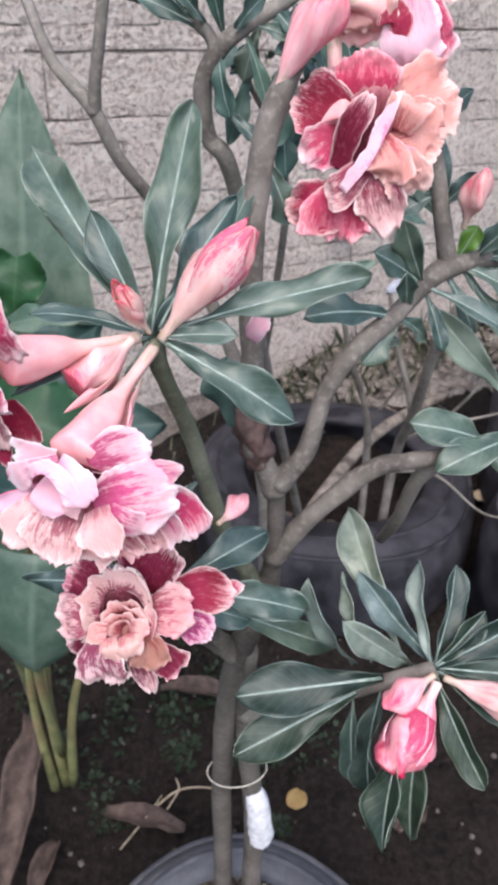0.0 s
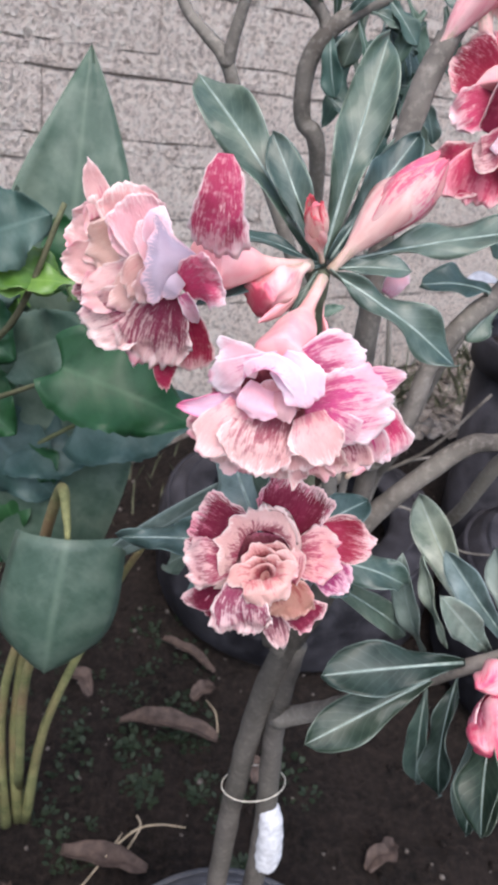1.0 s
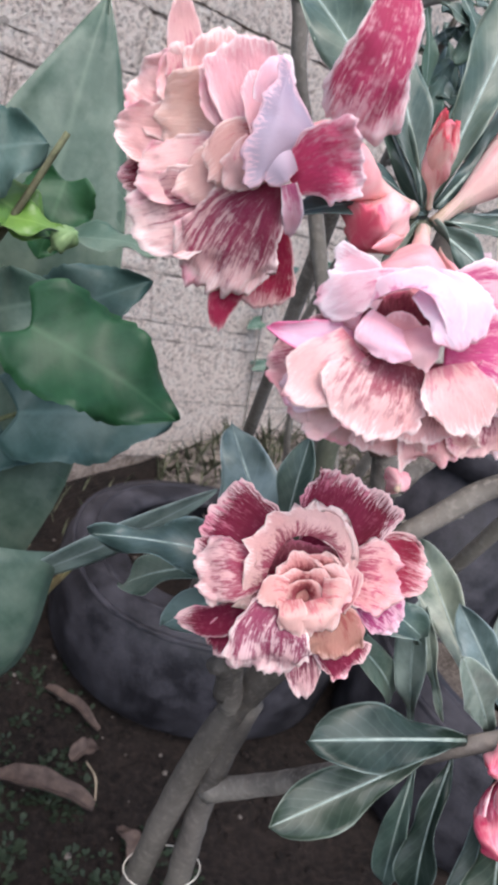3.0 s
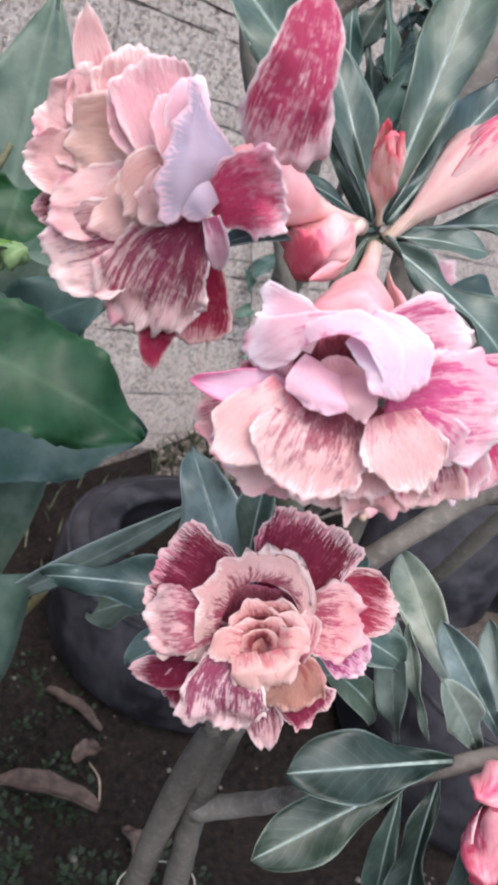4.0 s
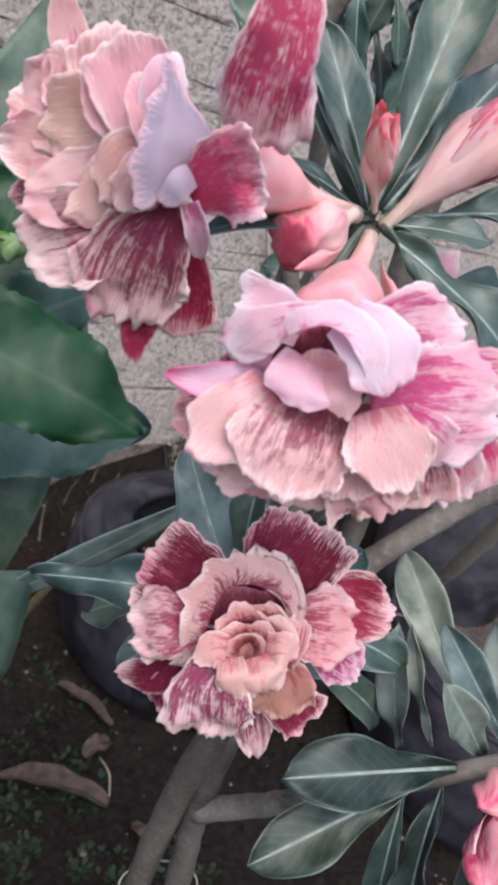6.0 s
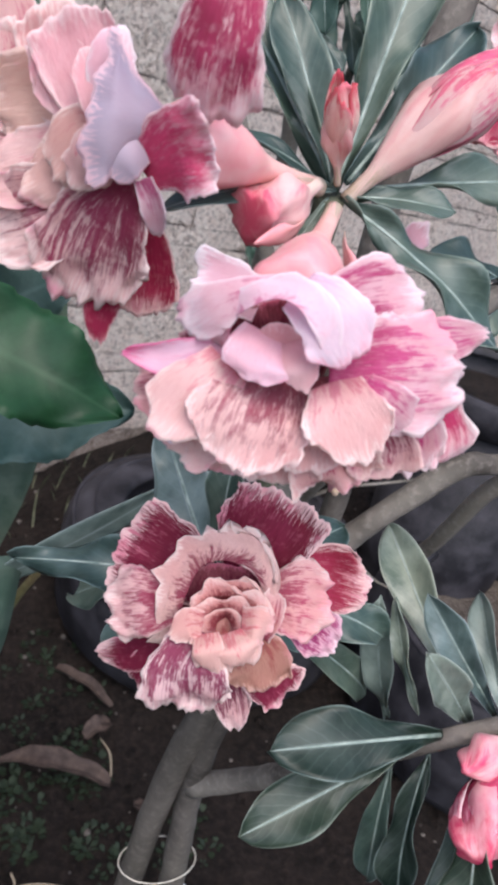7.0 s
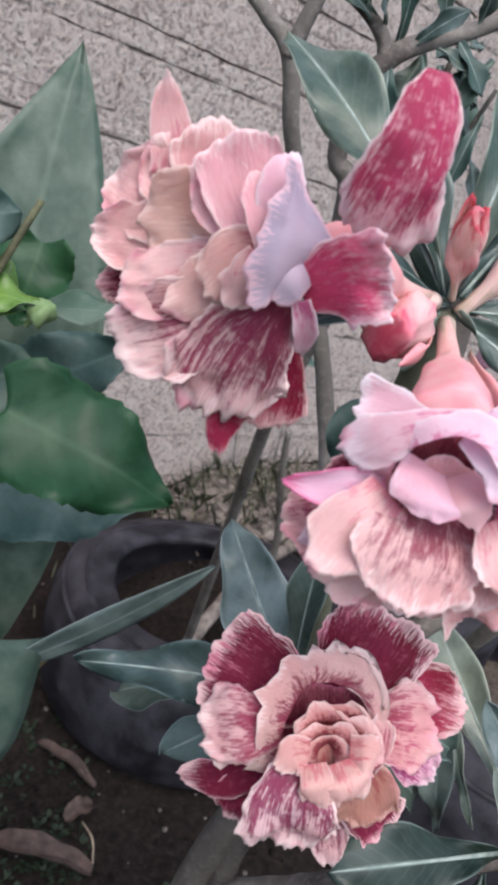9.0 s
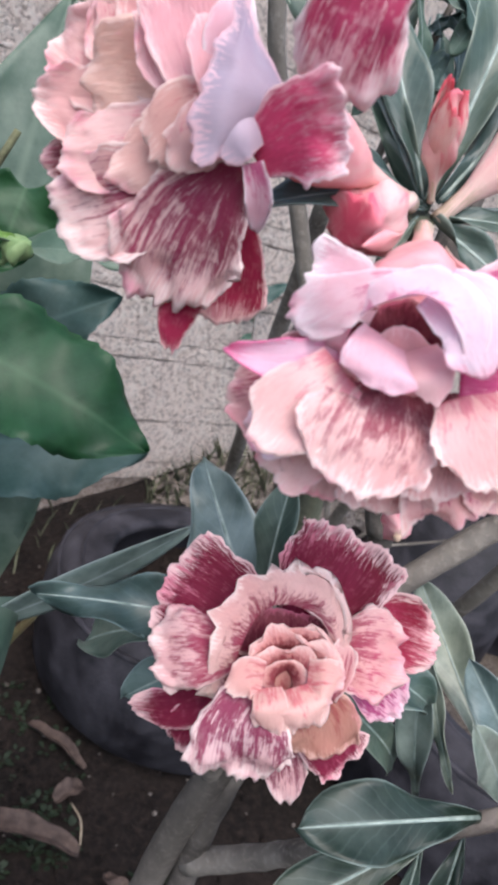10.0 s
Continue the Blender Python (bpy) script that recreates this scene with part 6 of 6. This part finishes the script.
for k, (b0, t0, w, fc, mt) in enumerate([
        ((-0.097, 0.462, 0.842), (-0.015, 0.456, 0.812), 0.062, (0.1, -0.75, 0.65), HIBISCUS),
        ((-0.108, 0.565, 0.742), (-0.004, 0.572, 0.757), 0.080, (0.0, -0.7, 0.7), HIB_HAZY),
        ((-0.150, 0.500, 0.905), (-0.108, 0.502, 0.922), 0.052, (0.2, -0.8, 0.5), HIB_HAZY),
        ((-0.150, 0.500, 0.895), (-0.098, 0.500, 0.876), 0.040, (0.1, -0.6, 0.8), HIB_BRIGHT),
        ((-0.135, 0.495, 0.880), (-0.092, 0.490, 0.884), 0.026, (0.0, -0.5, 0.9), HIB_BRIGHT),
        ((-0.103, 0.550, 0.815), (-0.042, 0.548, 0.858), 0.050, (0.2, -0.8, 0.5), HIB_HAZY),
        ((-0.090, 0.505, 0.880), (-0.040, 0.500, 0.884), 0.022, (0.0, -0.4, 0.9), HIB_HAZY),
        ((-0.150, 0.560, 0.800), (-0.085, 0.550, 0.835), 0.055, (0.2, -0.8, 0.5), HIB_HAZY),
        ((-0.190, 0.590, 0.720), (-0.130, 0.590, 0.650), 0.070, (0.1, -0.8, 0.5), HIB_HAZY),
        ((-0.190, 0.600, 0.690), (-0.165, 0.590, 0.610), 0.065, (0.0, -0.8, 0.5), HIBISCUS),
        ((-0.200, 0.560, 0.780), (-0.150, 0.545, 0.740), 0.060, (0.1, -0.8, 0.5), HIBISCUS),
        ((-0.210, 0.620, 0.640), (-0.230, 0.600, 0.560), 0.065, (0.0, -0.8, 0.5), HIB_HAZY),
        ((-0.170, 0.590, 0.700), (-0.090, 0.600, 0.690), 0.060, (0.0, -0.6, 0.7), HIB_HAZY),
        ((-0.180, 0.540, 0.840), (-0.140, 0.520, 0.815), 0.050, (0.1, -0.8, 0.5), HIBISCUS),
        ((-0.170, 0.520, 0.880), (-0.150, 0.510, 0.930), 0.045, (0.1, -0.8, 0.4), HIBISCUS),
        ((-0.240, 0.640, 0.600), (-0.190, 0.630, 0.540), 0.060, (0.0, -0.8, 0.5), HIBISCUS)]):
    leaf(bush, b0, t0, w, fc, 0.08, 0.12, 0.05, (mt, HIB_HAZY), seed=100 + k, shape="heart", rib=False)
bush_rng = random.Random(23)
for k in range(14):
    b0 = V((bush_rng.uniform(-0.22, -0.10), bush_rng.uniform(0.57, 0.66), bush_rng.uniform(0.66, 0.90)))
    t0 = b0 + V((bush_rng.uniform(-0.01, 0.055), bush_rng.uniform(-0.03, 0.01), bush_rng.uniform(-0.05, 0.02)))
    leaf(bush, b0, t0, bush_rng.uniform(0.030, 0.050), (bush_rng.uniform(-0.3, 0.3), -0.7, bush_rng.uniform(0.3, 0.8)), 0.08, 0.15, 0.06, ((HIB_BRIGHT, HIBISCUS, HIB_HAZY)[k % 3], HIB_HAZY), seed=400 + k, shape="heart", rib=False)
bud(bush, (-0.098, 0.496, 0.872), (-0.086, 0.485, 0.888), 0.006, plain_mat("green_bud", (0.12, 0.2, 0.08), (0.22, 0.3, 0.14)), 0.5, "small green bud")

# ---- litter on the soil ----
def dry_leaf(a, b, width, curl, label, mat_=None, seed=0, lift=0.01, name="dry_leaf", crumple=1.0):
    a, b = V(a), V(b)
    ax = b - a
    side = ax.cross(V((0, 0, 1))).normalized()

    def fn(u, v):
        q = 2 * u - 1
        w = width / 2 * (0.25 + 0.75 * math.sin(math.pi * (0.05 + 0.92 * v)) ** 0.7)
        w *= 1 + 0.25 * crumple * noise.noise(V((v * 5, q, seed)))
        z = curl * w * q * q + 0.22 * crumple * width * noise.noise(V((v * 4, q * 1.4, seed + 3))) + lift * math.sin(math.pi * v)
        return a + ax * v + side * (w * q + 0.3 * crumple * width * noise.noise(V((v * 2.6, seed, 2)))) + V((0, 0, z + 0.012))
    ob = part(name, sheet(fn, 8, 18, 0.0012), mat_ or DRY)
    return tagged(ob, label, "leaf", "fallen leaves")


dry_leaf((-0.098, 0.848, 0.0), (0.065, 0.824, 0.0), 0.034, 0.9, "long curled brown dry leaf on the soil", seed=1, lift=0.02)
dry_leaf((-0.152, 0.634, 0.0), (-0.030, 0.612, 0.0), 0.032, 0.5, "curled brown dry leaf beside the planter", seed=2)
dry_leaf((-0.040, 1.035, 0.0), (0.058, 0.962, 0.0), 0.020, 0.9, "thin brown dry leaf on the soil", seed=3)
dry_leaf((0.128, 0.648, 0.0), (0.142, 0.676, 0.0), 0.032, 0.1, "small round yellowish fallen leaf", YELLOW, seed=0.5, lift=0.002, crumple=0.15)
dry_leaf((0.02, 0.90, 0.0), (0.06, 0.93, 0.0), 0.03, 0.5, "small pale dry leaf on the soil", seed=5)
dry_leaf((0.105, 0.80, 0.0), (0.13, 0.75, 0.0), 0.024, 0.5, "small pale dry leaf on the soil", seed=6)
dry_leaf((-0.20, 0.95, 0.0), (-0.15, 0.90, 0.0), 0.03, 0.6, "small brown dry leaf on the soil", seed=7)
dry_leaf((0.28, 0.62, 0.0), (0.33, 0.66, 0.0), 0.03, 0.6, "small brown dry leaf on the soil", seed=8)
dry_leaf((-0.258, 0.702, 0.13), (-0.262, 0.515, 0.02), 0.050, 1.2, "large crumpled brown dry canna leaf hanging down", seed=9, lift=-0.01)
dry_leaf((-0.215, 0.59, 0.0), (-0.225, 0.50, 0.0), 0.03, 0.9, "crumpled brown dry leaf on the soil", seed=10)
for a, b in (((0.60, 1.40), (0.66, 1.44)), ((0.40, 1.42), (0.50, 1.40)), ((0.52, 1.30), (0.56, 1.27))):
    dry_leaf((*a, ground_height(*a)), (*b, ground_height(*b)), 0.035, 0.4, "pale dry leaf by the wall", STRAW, seed=a[0] * 9)


def straw(points, label):
    ob = part("twig", tube(points, 6, 5, 0.1), STRAW)
    return tagged(ob, label, "twig", "fallen twigs")


straw([(-0.085, 0.635, 0.012, 0.0016), (-0.050, 0.664, 0.018, 0.0016), (-0.016, 0.676, 0.012, 0.0012), (0.02, 0.674, 0.010, 0.001)], "thin pale twig on the soil")
straw([(-0.052, 0.690, 0.010, 0.0014), (-0.045, 0.668, 0.018, 0.0014), (-0.060, 0.640, 0.010, 0.001)], "thin pale twig on the soil")
straw([(0.045, 0.90, 0.012, 0.0012), (0.060, 0.86, 0.03, 0.0012), (0.065, 0.83, 0.02, 0.0010)], "thin pale twig on the soil")
straw([(-0.12, 0.58, 0.012, 0.0012), (-0.09, 0.62, 0.02, 0.0012), (-0.07, 0.66, 0.014, 0.0010)], "thin pale twig on the soil")

# white petal caught on a limb
wp = part("fallen_petal", sheet(lambda u, v: V((0.153 + 0.024 * v, 0.508 + 0.012 * (2 * u - 1) * math.sin(math.pi * (0.1 + 0.85 * v)), 0.902 + 0.004 * math.sin(3 * v) + 0.003 * (2 * u - 1) ** 2)), 6, 8, 0.0006), WHITE)
tagged(wp, "small white fallen petal caught on a branch", "petal")


# ---- loose stuff ----
rng = random.Random(5)


def lump(bm, c, r, squash=0.7):
    """An uneven little stone or clod."""
    a = rng.random() * 6.28
    base = []
    for lat, rad in ((-0.6, 0.8), (0.25, 1.0), (0.8, 0.55)):
        ring = []
        for i in range(6):
            w = a + i * math.pi / 3
            k = r * (0.75 + 0.5 * rng.random())
            ring.append(bm.verts.new((c[0] + rad * k * math.cos(w), c[1] + rad * k * math.sin(w), c[2] + lat * r * squash)))
        base.append(ring)
    top = bm.verts.new((c[0], c[1], c[2] + r * squash))
    for j in range(2):
        for i in range(6):
            k = (i + 1) % 6
            bm.faces.new((base[j][i], base[j][k], base[j + 1][k], base[j + 1][i]))
    for i in range(6):
        bm.faces.new((base[2][i], base[2][(i + 1) % 6], top))


bm = bmesh.new()
for _ in range(1500):
    x, y = rng.uniform(-0.5, 0.75), rng.uniform(0.45, 1.5)
    r = 0.0018 + 0.006 * rng.random() ** 3
    lump(bm, (x, y, ground_height(x, y) + r * 0.3), r)
tagged(part("clods", bm, SHADED_SOIL, at=(0, 0, 0)), "crumbs and clods of soil, darkened like the shaded ground", "soil", kind="stuff")
bm = bmesh.new()
for _ in range(420):
    a, r = rng.random() * 6.28, 0.13 * math.sqrt(rng.random())
    lump(bm, (0.06 + r * math.cos(a), 0.345 + r * math.sin(a), 0.191), 0.0018 + 0.0028 * rng.random())
for _ in range(260):
    x, y = rng.uniform(-0.45, 0.7), rng.uniform(0.5, 1.5)
    r = 0.0015 + 0.004 * rng.random() ** 2
    lump(bm, (x, y, ground_height(x, y) + r * 0.4), r)
tagged(part("gravel", bm, STONE, at=(0, 0, 0)), "small grey-brown pebbles on the soil", "gravel", kind="stuff")


def weed_patch(name, label, spots, size, n, mat_):
    bm = bmesh.new()
    for cx, cy, rr in spots:
        for _ in range(n):
            a, d = rng.random() * 6.28, rr * math.sqrt(rng.random())
            x, y = cx + d * math.cos(a), cy + d * math.sin(a)
            z = ground_height(x, y)
            h = size * (0.5 + rng.random())
            for _ in range(5):
                w = rng.random() * 6.28
                t = V((math.cos(w), math.sin(w), 0.35 + 0.5 * rng.random())).normalized()
                s = t.cross(V((0, 0, 1))).normalized() * h * 0.24
                p = V((x, y, z)) + t * h * 0.3
                m = V((x, y, z)) + t * h * 0.8
                q = V((x, y, z)) + t * h * 1.25 - V((0, 0, h * 0.18))
                vs = [bm.verts.new(k) for k in (p, m + s, q, m - s)]
                bm.faces.new(vs)
    ob = part(name, bm, mat_, at=(0, 0, 0))
    return tagged(ob, label, "weeds", kind="stuff")


weed_patch("weeds", "low dark green weeds creeping on the soil", [(-0.20, 0.76, 0.07), (-0.14, 0.88, 0.08), (-0.06, 0.82, 0.05), (-0.15, 0.66, 0.05), (0.06, 0.72, 0.05), (-0.26, 0.94, 0.09), (-0.02, 0.96, 0.09), (0.02, 0.86, 0.05), (-0.10, 1.06, 0.10), (0.17, 0.76, 0.06), (-0.25, 1.10, 0.12), (0.10, 0.62, 0.02), (-0.05, 0.74, 0.03), (-0.32, 0.85, 0.08)], 0.012, 24, WEED)


def grass_patch():
    bm = bmesh.new()
    for _ in range(420):
        x = rng.uniform(0.1, 0.95)
        y = 1.64 + 0.577 * x - 0.30 * rng.random()
        z = ground_height(x, y)
        h = 0.03 + 0.07 * rng.random()
        w = rng.random() * 6.28
        lean = V((math.cos(w), math.sin(w), 0)) * h * (0.2 + 0.6 * rng.random())
        s = V((-math.sin(w), math.cos(w), 0)) * 0.0014
        b, m, t = V((x, y, z)), V((x, y, z + h * 0.6)) + lean * 0.4, V((x, y, z + h)) + lean
        vs = [bm.verts.new(k) for k in (b - s, b + s, m + s, t, m - s)]
        bm.faces.new(vs)
    for _ in range(60):
        x = rng.uniform(-0.45, 0.05)
        y = 1.64 + 0.577 * x - 0.30 * rng.random()
        z = ground_height(x, y)
        h = 0.02 + 0.05 * rng.random()
        w = rng.random() * 6.28
        lean = V((math.cos(w), math.sin(w), 0)) * h * 0.5
        s = V((-math.sin(w), math.cos(w), 0)) * 0.0014
        b, m, t = V((x, y, z)), V((x, y, z + h * 0.6)) + lean * 0.4, V((x, y, z + h)) + lean
        bm.faces.new([bm.verts.new(k) for k in (b - s, b + s, m + s, t, m - s)])
    return tagged(part("grass", bm, GRASS, at=(0, 0, 0)), "thin green and dry grass by the wall", "grass", kind="stuff")


grass_patch()

# pale rubble and litter between the planters and the wall
def rubble(u, v):
    x = 0.10 + 1.10 * u
    y = 1.38 + 0.33 * x + (0.270 + 0.247 * x) * v
    edge = min(1.0, 8 * min(u, 1 - u, v + 0.02))
    return V((x, y, ground_height(x, y) - 0.012 + 0.020 * edge + 0.012 * noise.noise(V((x * 14, y * 14, 8.0))) + 0.007 * noise.noise(V((x * 45, y * 45, 2.0)))))


tagged(part("rubble", sheet(rubble, 90, 40, 0.002), RUBBLE), "pale gritty rubble and crumbled mortar along the wall", "rubble", kind="stuff")

def litter():
    """Dry leaves and broken twigs that lie between the planters and the wall."""
    bm = bmesh.new()
    for k in range(640):
        x = rng.uniform(0.12, 1.0)
        y = rng.uniform(1.42 + 0.30 * x, 1.64 + 0.577 * x)
        c = V((x, y, ground_height(x, y) + 0.012 + 0.012 * rng.random()))
        a = rng.random() * 6.28
        d = V((math.cos(a), math.sin(a), 0.5 * (rng.random() - 0.4)))
        if k % 3:
            h, w = 0.012 + 0.022 * rng.random(), 0.004 + 0.009 * rng.random()
            side = V((-math.sin(a), math.cos(a), 0.6 * (rng.random() - 0.5)))
            vs = [bm.verts.new(p) for p in (c - d * h, c - d * h * 0.2 + side * w, c + d * h * 0.5 + side * w * 0.7, c + d * h, c + d * h * 0.4 - side * w * 0.8, c - d * h * 0.3 - side * w)]
            bm.faces.new(vs)
        else:
            h, w = 0.03 + 0.07 * rng.random(), 0.0012 + 0.0012 * rng.random()
            ring = []
            for e in (-h, h):
                ring.append([bm.verts.new(c + d * e + V((-math.sin(a) * math.cos(t), math.cos(a) * math.cos(t), math.sin(t))) * w) for t in (0, 2.1, 4.2)])
            for t in range(3):
                bm.faces.new((ring[0][t], ring[0][(t + 1) % 3], ring[1][(t + 1) % 3], ring[1][t]))
    return tagged(part("leaf_litter", bm, LITTER, smooth=False), "grey-brown leaf litter and twigs below the wall", "litter", kind="stuff")


litter()

# ---- bricks and mortar of the wall, last ----
def brick_mesh(name, length, height, seed, depth=0.0055):
    """A worn block: grid front with broken edges and a rough, hollowed face."""
    r = random.Random(seed)
    nx, nz = 12, 5
    vs, fs = [], []
    for j in range(nz + 1):
        for i in range(nx + 1):
            x, z = (i / nx - 0.5) * length, (j / nz - 0.5) * height
            e = min(1.0, min(i, nx - i) / 1.0, min(j, nz - j) / 1.0)
            y = -depth * (0.80 + 0.20 * e) + 0.0022 * (r.random() - 0.5)
            if not e:
                x += 0.0015 * (r.random() - 0.5)
                z += 0.005 * (r.random() - 0.5)
            vs.append((x, y, z))
    for j in range(nz):
        for i in range(nx):
            a = j * (nx + 1) + i
            fs.append((a, a + 1, a + nx + 2, a + nx + 1))
    rim = [i for i in range(nx + 1)] + [j * (nx + 1) + nx for j in range(1, nz + 1)] + [nz * (nx + 1) + i for i in range(nx - 1, -1, -1)] + [j * (nx + 1) for j in range(nz - 1, 0, -1)]
    back, n = len(vs), len(rim)
    vs += [vs[k] for k in rim] + [(vs[k][0], 0.0, vs[k][2]) for k in rim]
    for k in range(n):
        m = (k + 1) % n
        fs.append((back + k, back + n + k, back + n + m, back + m))
    me = bpy.data.meshes.new(name)
    me.from_pydata(vs, [], fs)
    return me


BL, BH = 0.357, 0.1068
brick_kinds = [brick_mesh("brick", BL, BH, k) for k in range(7)]
mortar_kinds = [brick_mesh("mortar_strip", 0.40, 0.040, 20 + k, 0.0048) for k in range(4)]
for me in brick_kinds:
    me.materials.append(BRICK)
    me.polygons.foreach_set("use_smooth", [True] * len(me.polygons))
for me in mortar_kinds:
    me.materials.append(MORTAR)
row = 0
z = JOINT0
while z < 2.1:
    x = -1.05 + (0.18 if row % 2 else 0.0) + 0.04 * (row % 3)
    while x < 1.7:
        ob = new("brick", rng.choice(brick_kinds))
        ob.parent = wall
        ob.location = V((x, WALL_Y + 0.004, z + COURSE / 2)) - wall_home
        ob.rotation_euler = (0, radians(rng.uniform(-0.5, 0.5)), 0)
        x += BL + 0.003
    x = -1.1
    while x < 1.8:
        ob = new("mortar_strip", rng.choice(mortar_kinds))
        ob.parent = wall
        ob.location = V((x, WALL_Y + 0.004, z + rng.uniform(-0.002, 0.002))) - wall_home
        x += 0.40
    z += COURSE
    row += 1
